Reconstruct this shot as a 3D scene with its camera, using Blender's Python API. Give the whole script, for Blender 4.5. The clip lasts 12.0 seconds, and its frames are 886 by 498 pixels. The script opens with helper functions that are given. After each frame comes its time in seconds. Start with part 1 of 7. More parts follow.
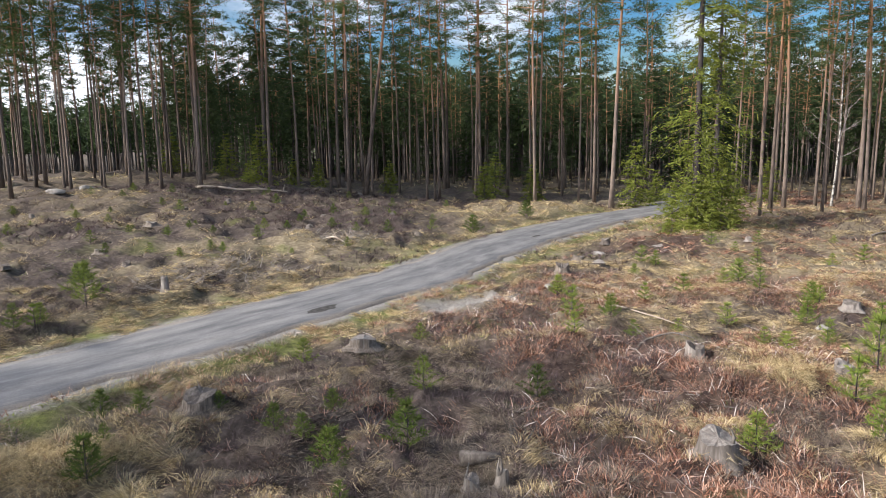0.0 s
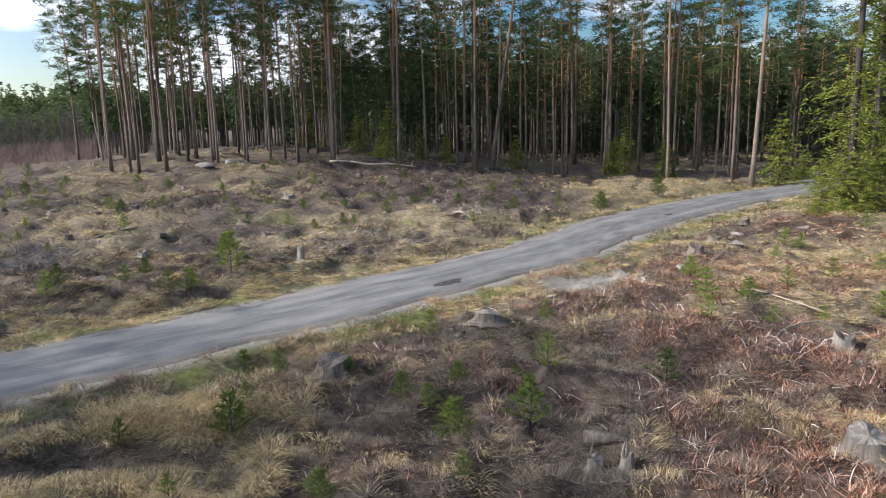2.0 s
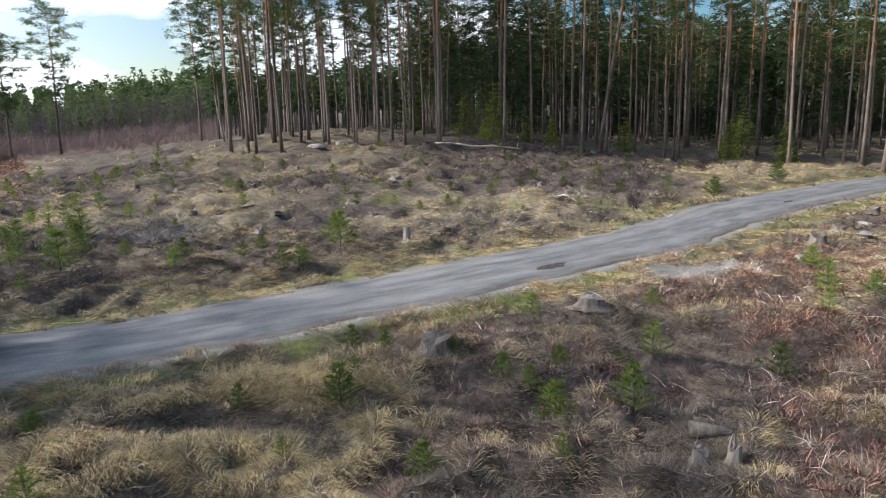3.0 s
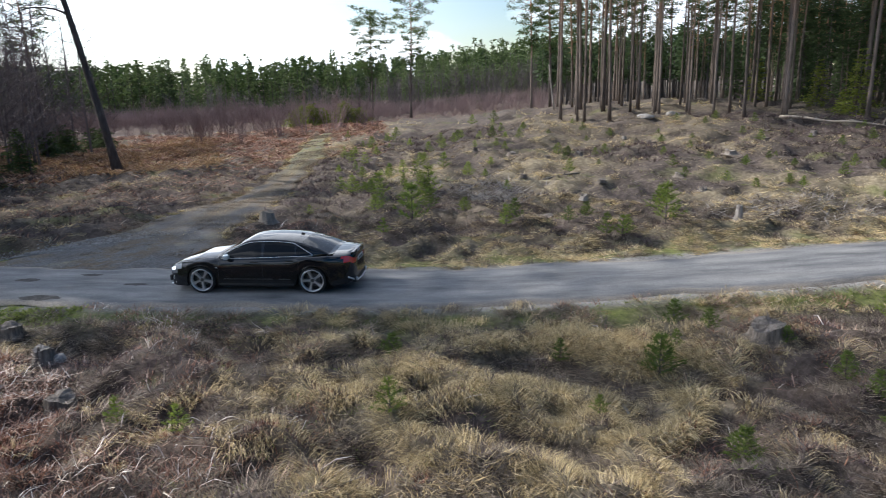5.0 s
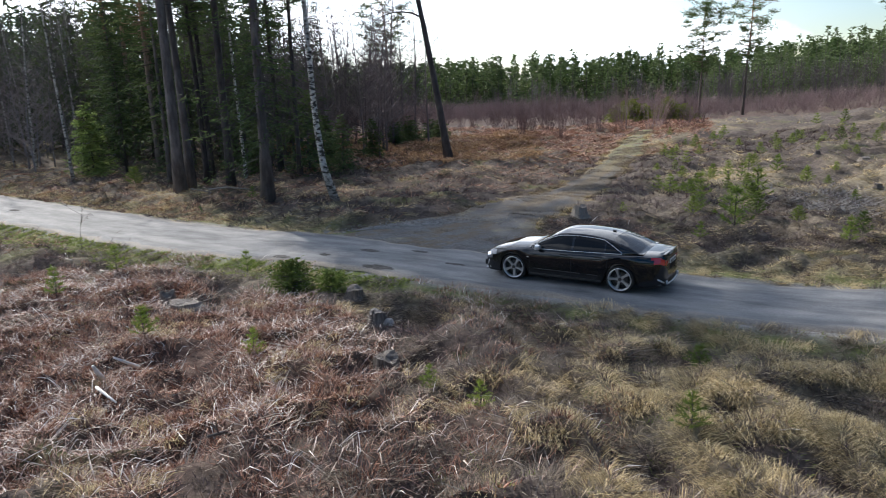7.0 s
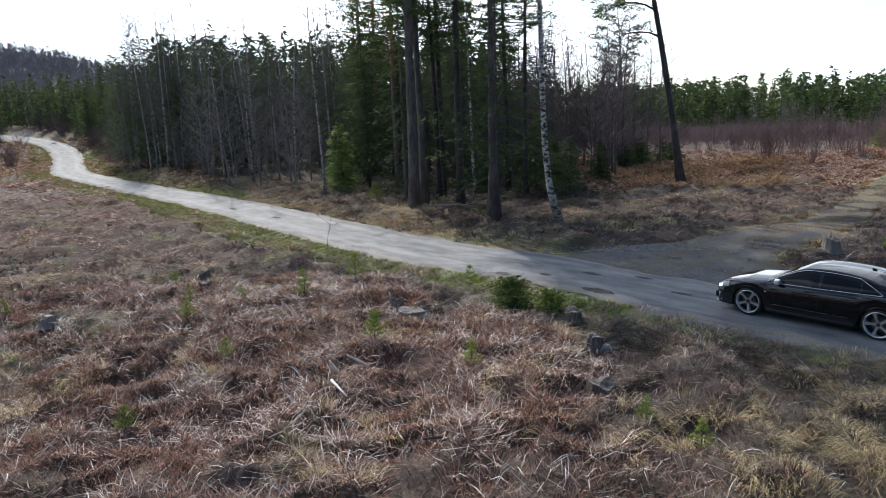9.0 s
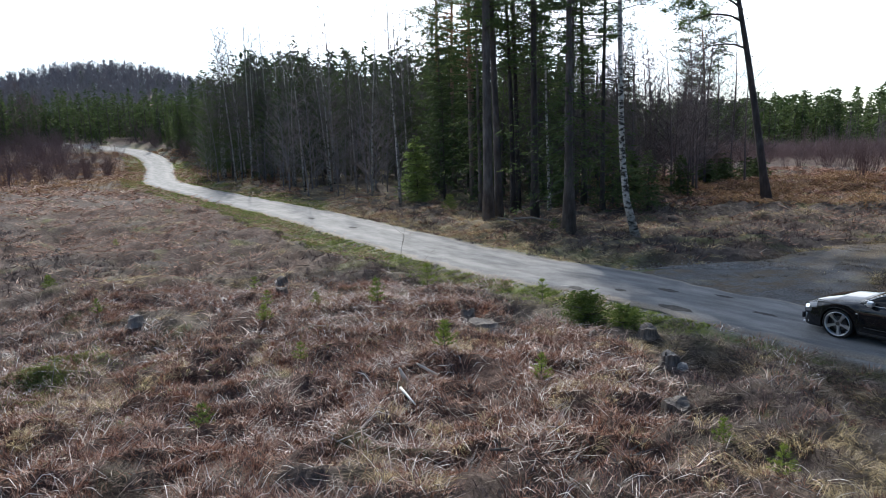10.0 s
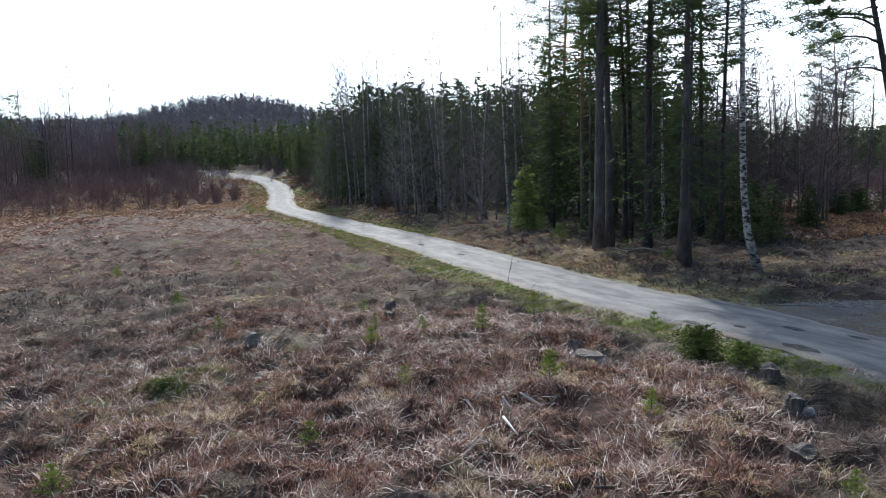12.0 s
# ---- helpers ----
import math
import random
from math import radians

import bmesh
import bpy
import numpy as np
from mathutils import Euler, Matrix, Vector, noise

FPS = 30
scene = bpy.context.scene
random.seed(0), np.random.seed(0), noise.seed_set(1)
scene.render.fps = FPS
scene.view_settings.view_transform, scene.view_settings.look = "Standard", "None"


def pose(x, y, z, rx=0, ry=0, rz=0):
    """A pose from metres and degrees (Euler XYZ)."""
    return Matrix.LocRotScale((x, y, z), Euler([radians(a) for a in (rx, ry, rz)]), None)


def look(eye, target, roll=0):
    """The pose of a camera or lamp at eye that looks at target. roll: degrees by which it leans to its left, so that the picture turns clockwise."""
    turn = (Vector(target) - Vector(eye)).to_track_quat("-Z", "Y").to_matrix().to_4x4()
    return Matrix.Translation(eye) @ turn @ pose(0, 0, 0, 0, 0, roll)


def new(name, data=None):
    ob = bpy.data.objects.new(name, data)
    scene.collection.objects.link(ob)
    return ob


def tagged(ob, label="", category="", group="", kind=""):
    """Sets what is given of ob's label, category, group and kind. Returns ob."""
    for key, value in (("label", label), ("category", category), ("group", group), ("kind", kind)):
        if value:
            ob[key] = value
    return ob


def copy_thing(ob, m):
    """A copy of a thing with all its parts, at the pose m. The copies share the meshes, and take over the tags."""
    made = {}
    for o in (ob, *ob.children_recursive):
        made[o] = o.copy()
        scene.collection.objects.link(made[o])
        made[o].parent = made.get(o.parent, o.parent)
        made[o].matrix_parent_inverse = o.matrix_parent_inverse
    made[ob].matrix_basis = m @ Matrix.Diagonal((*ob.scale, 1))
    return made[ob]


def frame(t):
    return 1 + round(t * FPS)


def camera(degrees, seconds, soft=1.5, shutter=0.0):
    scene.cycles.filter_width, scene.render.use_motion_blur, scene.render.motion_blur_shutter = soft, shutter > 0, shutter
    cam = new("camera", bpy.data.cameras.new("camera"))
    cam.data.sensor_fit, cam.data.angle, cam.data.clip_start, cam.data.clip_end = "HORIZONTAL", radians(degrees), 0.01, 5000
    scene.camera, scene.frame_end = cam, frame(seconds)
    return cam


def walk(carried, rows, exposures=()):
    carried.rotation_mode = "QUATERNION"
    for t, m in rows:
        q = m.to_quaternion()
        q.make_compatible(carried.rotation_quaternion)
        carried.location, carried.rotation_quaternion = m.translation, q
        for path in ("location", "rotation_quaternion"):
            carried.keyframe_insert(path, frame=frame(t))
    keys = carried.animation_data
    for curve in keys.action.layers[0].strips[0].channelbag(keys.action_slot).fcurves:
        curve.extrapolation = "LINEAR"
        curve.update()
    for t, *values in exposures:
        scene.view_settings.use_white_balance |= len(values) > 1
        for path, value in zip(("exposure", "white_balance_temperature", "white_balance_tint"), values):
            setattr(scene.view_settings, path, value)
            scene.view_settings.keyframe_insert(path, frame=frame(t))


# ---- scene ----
cam = camera(64.18, 12.0, soft=0.9, shutter=0.2)
EYE = 5.25
# seconds, turn, tilt, lean in degrees, and the drift of the drone in metres
PATH = [
    (0.0, 0.578, -9.024, 0.878, 0.0, 0.0, 0.001), (0.5, 2.402, -9.396, 0.912, -0.021, 0.006, 0.0),
    (1.0, 4.571, -9.832, 1.062, -0.033, 0.013, -0.007), (1.5, 7.267, -10.252, 1.148, -0.05, 0.016, -0.008),
    (2.0, 10.654, -10.793, 1.272, -0.067, 0.001, -0.004), (2.5, 14.475, -11.4, 1.451, -0.081, -0.036, 0.001),
    (4.5, 37.228, -13.555, 1.408, -0.156, -0.608, 0.062), (5.0, 44.428, -13.772, 1.506, -0.213, -0.671, 0.041),
    (5.5, 51.105, -13.926, 1.635, -0.259, -0.672, 0.046), (6.0, 57.799, -13.909, 1.707, -0.292, -0.667, 0.056),
    (6.5, 64.157, -13.736, 1.811, -0.3, -0.675, 0.061), (7.0, 69.529, -13.45, 1.786, -0.294, -0.72, 0.064),
    (7.5, 74.788, -13.061, 1.86, -0.277, -0.733, 0.073), (9.5, 90.936, -10.443, 2.038, -0.25, -0.713, 0.031),
    (10.0, 93.8, -9.8, 1.884, -0.255, -0.696, -0.013), (10.5, 96.642, -9.052, 1.907, -0.256, -0.68, -0.022),
    (11.0, 98.742, -8.445, 1.924, -0.258, -0.669, -0.021), (11.5, 100.625, -7.8, 1.902, -0.262, -0.653, -0.033),
    (12.0, 102.694, -7.23, 1.808, -0.301, -0.663, -0.048)]
walk(cam, [(t, pose(x, y, EYE + z, 90 + tilt, lean, turn)) for t, turn, tilt, lean, x, y, z in PATH],
     exposures=[(0.0, 0.12, 6750, 14), (2.5, 0.06, 6500, 12), (5.5, 0.06, 6400, 11), (7.5, 0.06, 6400, 11), (9.5, -0.17, 6250, 10), (12.0, -0.16, 6150, 9)])

# ---------------------------------------------------------------- sky and sun
SUN_TURN, SUN_UP = 107.5, 34.5          # degrees left of straight ahead, degrees above the horizon
sun_way = Vector((-math.sin(radians(SUN_TURN)) * math.cos(radians(SUN_UP)), math.cos(radians(SUN_TURN)) * math.cos(radians(SUN_UP)),
                  math.sin(radians(SUN_UP))))
sun = new("sun", bpy.data.lights.new("sun", "SUN"))
sun.data.energy, sun.data.angle, sun.data.color = 6.0, radians(0.6), (1.0, 0.95, 0.865)
sun.matrix_world = look(sun_way * 200, (0, 0, 0))

world = bpy.data.worlds.new("sky")
scene.world = world
world.use_nodes = True
wn, wl = world.node_tree.nodes, world.node_tree.links
wn.clear()
sky = wn.new("ShaderNodeTexSky")
sky.sky_type, sky.sun_disc = "NISHITA", False
sky.sun_elevation, sky.sun_rotation = radians(SUN_UP), radians(-SUN_TURN)
sky.air_density, sky.dust_density, sky.ozone_density = 1.0, 0.1, 2.5
place_on_sky = wn.new("ShaderNodeTexCoord")
stretch = wn.new("ShaderNodeMapping")
stretch.inputs["Scale"].default_value = (1.3, 1.3, 3.6)
wl.new(place_on_sky.outputs["Generated"], stretch.inputs["Vector"])
cloud = wn.new("ShaderNodeTexNoise")
cloud.inputs["Scale"].default_value, cloud.inputs["Detail"].default_value, cloud.inputs["Roughness"].default_value = 2.2, 8, 0.55
wl.new(stretch.outputs[0], cloud.inputs["Vector"])
veil = wn.new("ShaderNodeMapRange")
veil.inputs[1].default_value, veil.inputs[2].default_value, veil.inputs[3].default_value, veil.inputs[4].default_value = 0.47, 0.63, 0.0, 0.95
wl.new(cloud.outputs["Fac"], veil.inputs[0])
# thin cloud is brightest towards the sun
toward = wn.new("ShaderNodeVectorMath")
toward.operation = "DOT_PRODUCT"
toward.inputs[1].default_value = sun_way
wl.new(place_on_sky.outputs["Generated"], toward.inputs[0])
near_sun = wn.new("ShaderNodeMapRange")
near_sun.inputs[1].default_value, near_sun.inputs[2].default_value, near_sun.inputs[3].default_value, near_sun.inputs[4].default_value = 0.12, 0.95, 0.0, 1.0
wl.new(toward.outputs["Value"], near_sun.inputs[0])
cloud_tint = wn.new("ShaderNodeMix")
cloud_tint.data_type = "RGBA"
cloud_tint.inputs["A"].default_value, cloud_tint.inputs["B"].default_value = (13.5, 14.6, 16.0, 1), (50.0, 52.0, 55.0, 1)
wl.new(near_sun.outputs[0], cloud_tint.inputs["Factor"])
cover_more = wn.new("ShaderNodeMath")
cover_more.operation, cover_more.use_clamp = "MULTIPLY_ADD", True
cover_more.inputs[1].default_value = 0.62
wl.new(near_sun.outputs[0], cover_more.inputs[0])
wl.new(veil.outputs[0], cover_more.inputs[2])
# the cloud thins out overhead, where the sky is blue
up_part = wn.new("ShaderNodeSeparateXYZ")
wl.new(place_on_sky.outputs["Generated"], up_part.inputs[0])
overhead = wn.new("ShaderNodeMapRange")
overhead.inputs[1].default_value, overhead.inputs[2].default_value, overhead.inputs[3].default_value, overhead.inputs[4].default_value = 0.22, 0.75, 1.0, 0.25
wl.new(up_part.outputs[2], overhead.inputs[0])
thinned = wn.new("ShaderNodeMath")
thinned.operation = "MULTIPLY"
wl.new(cover_more.outputs[0], thinned.inputs[0])
wl.new(overhead.outputs[0], thinned.inputs[1])
blend = wn.new("ShaderNodeMix")
blend.data_type = "RGBA"
wl.new(thinned.outputs[0], blend.inputs["Factor"])
deep = wn.new("ShaderNodeHueSaturation")
deep.inputs["Saturation"].default_value, deep.inputs["Value"].default_value = 1.5, 1.3
wl.new(sky.outputs[0], deep.inputs["Color"])
wl.new(deep.outputs[0], blend.inputs["A"])
wl.new(cloud_tint.outputs["Result"], blend.inputs["B"])
back = wn.new("ShaderNodeBackground")
back.inputs["Strength"].default_value = 0.076
wl.new(blend.outputs["Result"], back.inputs["Color"])
wl.new(back.outputs[0], wn.new("ShaderNodeOutputWorld").inputs["Surface"])


# ---------------------------------------------------------------- the lie of the land
ROAD = [(20.2, 61), (18.9, 56.5), (16.3, 50), (13.2, 45.6), (9.7, 42.3), (6.0, 37.8), (2.2, 32.3), (-1.0, 26.0), (-3.4, 22.5),
        (-5.6, 19.7), (-7.4, 17.3), (-9.5, 14.8), (-12.2, 11.7), (-16.8, 8.0), (-20.2, 5.5), (-23.5, 2.8), (-27.6, -1.0),
        (-34.7, -6.0), (-45.2, -13.2), (-50.2, -17.0), (-60.4, -24.8), (-78, -37.6), (-95, -46.3), (-105, -51.0), (-117, -58),
        (-124.5, -66), (-129, -77), (-135, -94), (-142, -111), (-150, -135)]
TRACK = [(-52, 37.5), (-47, 32.8), (-44, 30.2), (-38, 25.4), (-33, 20.8), (-28.6, 16.4), (-26, 12.2), (-23.8, 9.0), (-21.3, 5.6)]


def spline(points, step):
    """Points at even steps along a smooth line through those given."""
    p = np.array(points, float)
    p = np.vstack([2 * p[0] - p[1], p, 2 * p[-1] - p[-2]])
    out = []
    for a, b, c, d in zip(p, p[1:], p[2:], p[3:]):
        n = max(2, int(np.linalg.norm(c - b) / step))
        for u in np.arange(n) / n:
            out.append(0.5 * (2 * b + (c - a) * u + (2 * a - 5 * b + 4 * c - d) * u ** 2 + (3 * b - a - 3 * c + d) * u ** 3))
    out.append(p[-2])
    return np.array(out)


def hashed(ix, iy, seed):
    v = np.sin(ix * 127.1 + iy * 311.7 + seed * 74.7) * 43758.5453
    return v - np.floor(v)


def value_noise(x, y, size, seed):
    """Smooth noise from 0 to 1 with lumps of that size."""
    x, y = np.asarray(x, float) / size, np.asarray(y, float) / size
    ix, iy = np.floor(x), np.floor(y)
    u, v = x - ix, y - iy
    u, v = u * u * (3 - 2 * u), v * v * (3 - 2 * v)
    a, b = hashed(ix, iy, seed), hashed(ix + 1, iy, seed)
    c, d = hashed(ix, iy + 1, seed), hashed(ix + 1, iy + 1, seed)
    return (a * (1 - u) + b * u) * (1 - v) + (c * (1 - u) + d * u) * v


def tussock(x, y):
    """Grassy hummocks with narrow dips between them, 0 to 1."""
    x, y = np.asarray(x, float), np.asarray(y, float)
    wx, wy = x + 0.5 * value_noise(x, y, 0.9, 66), y + 0.5 * value_noise(x, y, 0.9, 67)
    return 1 - np.abs(2 * value_noise(wx, wy, 1.0, 61) - 1) ** 0.8


def step_up(a, b, v):
    u = np.clip((v - a) / (b - a), 0, 1)
    return u * u * (3 - 2 * u)


GRID_X, GRID_Y, CELL = -170.0, -150.0, 0.5
GRIDS = {}


def away(x, y, line):
    """Distance from a polyline, and which of its points is nearest, looked up in a grid over the place."""
    x, y = np.atleast_1d(np.asarray(x, float)), np.atleast_1d(np.asarray(y, float))
    if id(line) not in GRIDS:
        gx, gy = np.meshgrid(GRID_X + CELL * np.arange(480), GRID_Y + CELL * np.arange(500), indexing="ij")
        best, which = np.full(gx.shape, 1e9), np.zeros(gx.shape, int)
        for i, (px, py) in enumerate(line):
            d = (gx - px) ** 2 + (gy - py) ** 2
            near = d < best
            best[near], which[near] = d[near], i
        GRIDS[id(line)] = np.sqrt(best), which
    best, which = GRIDS[id(line)]
    u, v = np.clip((x - GRID_X) / CELL, 0, 478.99), np.clip((y - GRID_Y) / CELL, 0, 498.99)
    i, j = u.astype(int), v.astype(int)
    u, v = u - i, v - j
    d = (best[i, j] * (1 - u) + best[i + 1, j] * u) * (1 - v) + (best[i, j + 1] * (1 - u) + best[i + 1, j + 1] * u) * v
    return d, which[i + (u > 0.5), j + (v > 0.5)]


ROAD_LINE = spline(ROAD, 0.6)
TRACK_LINE = spline(TRACK, 0.6)
TRACK_HALF = np.interp(np.linspace(0, 1, len(TRACK_LINE)), [0, 0.3, 0.55, 0.7, 0.8, 0.9, 1], [0.75, 0.9, 1.0, 1.3, 1.75, 2.5, 3.7]) * (0.7 + 0.6 * value_noise(TRACK_LINE[:, 0], TRACK_LINE[:, 1], 1.7, 41))


def road_half(i):
    """Half the road's width at point i of its line."""
    return 1.62 + 0.28 * step_up(-18, -26, ROAD_LINE[i][..., 0]) + 0.2 * step_up(-60, -110, ROAD_LINE[i][..., 0])


def broad(x, y):
    """Height of the land without its small bumps."""
    x, y = np.asarray(x, float), np.asarray(y, float)
    far, turn = np.hypot(x, y), np.degrees(np.arctan2(-x, y))
    z = 2.75 * np.exp(-((x + 27) ** 2 + (y - 54) ** 2) / (2 * 17.0 ** 2))
    z = z + 0.5 * np.exp(-((x - 24) ** 2 + (y - 44) ** 2) / (2 * 9.0 ** 2))
    z = z - 5.0 * step_up(70, 230, far) * step_up(36, 50, turn) * step_up(104, 86, turn)
    z = z + 5.2 * step_up(105, 172, far) * step_up(96, 116, turn) + step_up(220, 520, far) * (17 * step_up(98, 110, turn) * step_up(150, 138, turn) + 15 * np.exp(-((turn - 119.0) / 6.5) ** 2))
    return z


def ground(x, y):
    """Height of the land."""
    x, y = np.atleast_1d(np.asarray(x, float)), np.atleast_1d(np.asarray(y, float))
    d, i = away(x, y, ROAD_LINE)
    d = d - road_half(i)
    e, j = away(x, y, TRACK_LINE)
    e = e - TRACK_HALF[j]
    off = step_up(0.2, 2.6, d) * step_up(-0.2, 1.4, e)
    bump = 0.5 * (value_noise(x, y, 4.6, 3) - 0.5) + 0.34 * (value_noise(x, y, 1.5, 5) - 0.5) + 0.40 * tussock(x, y) - 0.17 + 0.12 * (value_noise(x, y, 0.35, 7) - 0.5)
    ditch = -0.16 * np.exp(-((d - 1.3) / 0.8) ** 2) * step_up(0, 0.6, e)
    return broad(x, y) + bump * off + ditch - 0.06 * step_up(0.25, -0.3, d) - 0.05 * step_up(0.2, -0.3, e)


# ---------------------------------------------------------------- materials
def colours(*stops):
    return [(p, (*c, 1)) for p, c in stops]


def surface(name, stops, size=1.0, detail=5, rough=0.85, bump=0.3, bump_size=None, metal=0.0, thin=0.0, island=0.0, each=0.0, gloss=0.25, stretch=(1, 1, 1), where="Object"):
    """A procedural material: a noise of that size picks a colour from stops; thin lets light through (blades, needles);
    island and each shift the colour from piece to piece."""
    m = bpy.data.materials.new(name)
    m.use_nodes = True
    n, l = m.node_tree.nodes, m.node_tree.links
    n.clear()
    out = n.new("ShaderNodeOutputMaterial")
    coord = n.new("ShaderNodeTexCoord")
    mapping = n.new("ShaderNodeMapping")
    mapping.inputs["Scale"].default_value = stretch
    l.new(coord.outputs[where], mapping.inputs["Vector"])
    tex = n.new("ShaderNodeTexNoise")
    tex.inputs["Scale"].default_value, tex.inputs["Detail"].default_value, tex.inputs["Roughness"].default_value = 1 / size, detail, 0.6
    l.new(mapping.outputs[0], tex.inputs["Vector"])
    value = tex.outputs["Fac"]
    for amount, node, socket in ((island, "ShaderNodeNewGeometry", "Random Per Island"), (each, "ShaderNodeObjectInfo", "Random")):
        if amount:
            src = n.new(node)
            mix = n.new("ShaderNodeMix")
            mix.inputs["Factor"].default_value = amount
            l.new(value, mix.inputs["A"])
            l.new(src.outputs[socket], mix.inputs["B"])
            value = mix.outputs["Result"]
    ramp = n.new("ShaderNodeValToRGB")
    while len(ramp.color_ramp.elements) < len(stops):
        ramp.color_ramp.elements.new(0.5)
    for e, (p, c) in zip(ramp.color_ramp.elements, colours(*stops)):
        e.position, e.color = p, c
    l.new(value, ramp.inputs[0])
    bsdf = n.new("ShaderNodeBsdfPrincipled")
    bsdf.inputs["Roughness"].default_value, bsdf.inputs["Metallic"].default_value = rough, metal
    bsdf.inputs["Specular IOR Level"].default_value = gloss
    l.new(ramp.outputs[0], bsdf.inputs["Base Color"])
    if bump:
        fine = n.new("ShaderNodeTexNoise")
        fine.inputs["Scale"].default_value, fine.inputs["Detail"].default_value = 1 / (bump_size or size * 0.2), 6
        l.new(mapping.outputs[0], fine.inputs["Vector"])
        b = n.new("ShaderNodeBump")
        b.inputs["Strength"].default_value, b.inputs["Distance"].default_value = bump, (bump_size or size * 0.2)
        l.new(fine.outputs["Fac"], b.inputs["Height"])
        l.new(b.outputs[0], bsdf.inputs["Normal"])
    final = bsdf.outputs[0]
    if thin:
        through_it = n.new("ShaderNodeBsdfTranslucent")
        l.new(ramp.outputs[0], through_it.inputs["Color"])
        mix = n.new("ShaderNodeMixShader")
        mix.inputs[0].default_value = thin
        l.new(bsdf.outputs[0], mix.inputs[1])
        l.new(through_it.outputs[0], mix.inputs[2])
        final = mix.outputs[0]
    l.new(final, out.inputs["Surface"])
    return m


BARK_SPRUCE = surface("spruce bark", [(0.3, (0.038, 0.032, 0.032)), (0.55, (0.10, 0.086, 0.083)), (0.75, (0.20, 0.178, 0.172))], 0.25, rough=0.95, bump=0.8, bump_size=0.05, each=0.3, stretch=(1, 1, 0.3))
BARK_BIRCH = surface("birch bark", [(0.42, (0.05, 0.045, 0.04)), (0.50, (0.38, 0.36, 0.33)), (0.7, (0.66, 0.635, 0.60))], 0.22, rough=0.8, bump=0.4, bump_size=0.05, stretch=(1, 1, 1.9))
TWIG = surface("bare twigs", [(0.3, (0.16, 0.138, 0.134)), (0.7, (0.33, 0.29, 0.282))], 2.0, bump=0, each=0.5)
TWIG_DARK = surface("dark bare twigs", [(0.3, (0.085, 0.07, 0.074)), (0.7, (0.20, 0.165, 0.168))], 3.0, bump=0, each=0.4)
TWIG_RED = surface("reddish bare twigs", [(0.3, (0.14, 0.094, 0.092)), (0.7, (0.28, 0.205, 0.195))], 3.0, bump=0, each=0.4)
# bluish-violet tint in the grey puts the far haze into the colour
TWIG_HAZE_GREY = surface("grey twigs with haze tint", [(0.3, (0.17, 0.162, 0.18)), (0.7, (0.30, 0.285, 0.305))], 4.0, bump=0)
NEEDLE_PINE = surface("pine needles", [(0.25, (0.045, 0.075, 0.025)), (0.55, (0.095, 0.14, 0.045)), (0.85, (0.17, 0.215, 0.075))], 1.6, bump=0, thin=0.30, island=0.35, each=0.2)
NEEDLE_SPRUCE = surface("spruce needles", [(0.25, (0.036, 0.058, 0.026)), (0.55, (0.07, 0.105, 0.044)), (0.85, (0.115, 0.155, 0.066))], 1.2, bump=0, thin=0.35, island=0.35, each=0.25)
NEEDLE_MID = surface("green spruce needles", [(0.25, (0.058, 0.084, 0.032)), (0.55, (0.108, 0.148, 0.058)), (0.85, (0.175, 0.215, 0.085))], 1.2, bump=0, thin=0.3, island=0.35, each=0.25)
NEEDLE_LIGHT = surface("light spruce needles", [(0.25, (0.11, 0.14, 0.026)), (0.55, (0.205, 0.24, 0.046)), (0.85, (0.31, 0.33, 0.08))], 0.9, bump=0, thin=0.3, island=0.35)
NEEDLE_YOUNG = surface("young pine needles", [(0.25, (0.13, 0.19, 0.04)), (0.55, (0.23, 0.30, 0.06)), (0.85, (0.34, 0.39, 0.09))], 0.5, bump=0, thin=0.3, island=0.4, each=0.35)
DEADWOOD = surface("weathered grey wood", [(0.3, (0.10, 0.085, 0.075)), (0.55, (0.23, 0.205, 0.185)), (0.8, (0.42, 0.39, 0.36))], 0.12, rough=0.9, bump=0.8, bump_size=0.02, each=0.3, stretch=(2.0, 2.0, 0.25))
FRESHWOOD = surface("peeled pale wood", [(0.3, (0.30, 0.25, 0.20)), (0.7, (0.56, 0.49, 0.41))], 0.3, rough=0.8, bump=0.3, bump_size=0.03, each=0.2)
PALEWOOD = surface("bleached white wood", [(0.3, (0.55, 0.52, 0.48)), (0.7, (0.85, 0.83, 0.80))], 0.3, rough=0.7, bump=0.3, bump_size=0.03)
STONE = surface("pale granite", [(0.3, (0.17, 0.16, 0.15)), (0.7, (0.40, 0.38, 0.36))], 0.2, rough=0.9, bump=0.5, bump_size=0.05)
STRAW = surface("dry grass", [(0.2, (0.18, 0.125, 0.058)), (0.46, (0.52, 0.40, 0.21)), (0.74, (0.86, 0.71, 0.43))], 0.5, bump=0, thin=0.25, island=0.6, )
GREYGRASS = surface("grey withered grass", [(0.2, (0.078, 0.060, 0.047)), (0.5, (0.23, 0.185, 0.142)), (0.8, (0.46, 0.385, 0.30))], 0.5, bump=0, thin=0.2, island=0.6)
BRACKEN = surface("dead bracken", [(0.2, (0.068, 0.026, 0.017)), (0.42, (0.25, 0.108, 0.068)), (0.6, (0.46, 0.245, 0.16)), (0.85, (0.72, 0.54, 0.42))], 0.5, rough=0.7, bump=0, thin=0.1, island=0.6)
HEATH = surface("withered heather", [(0.2, (0.045, 0.032, 0.032)), (0.5, (0.11, 0.078, 0.078)), (0.8, (0.21, 0.16, 0.155))], 0.5, bump=0, thin=0.1, island=0.6)
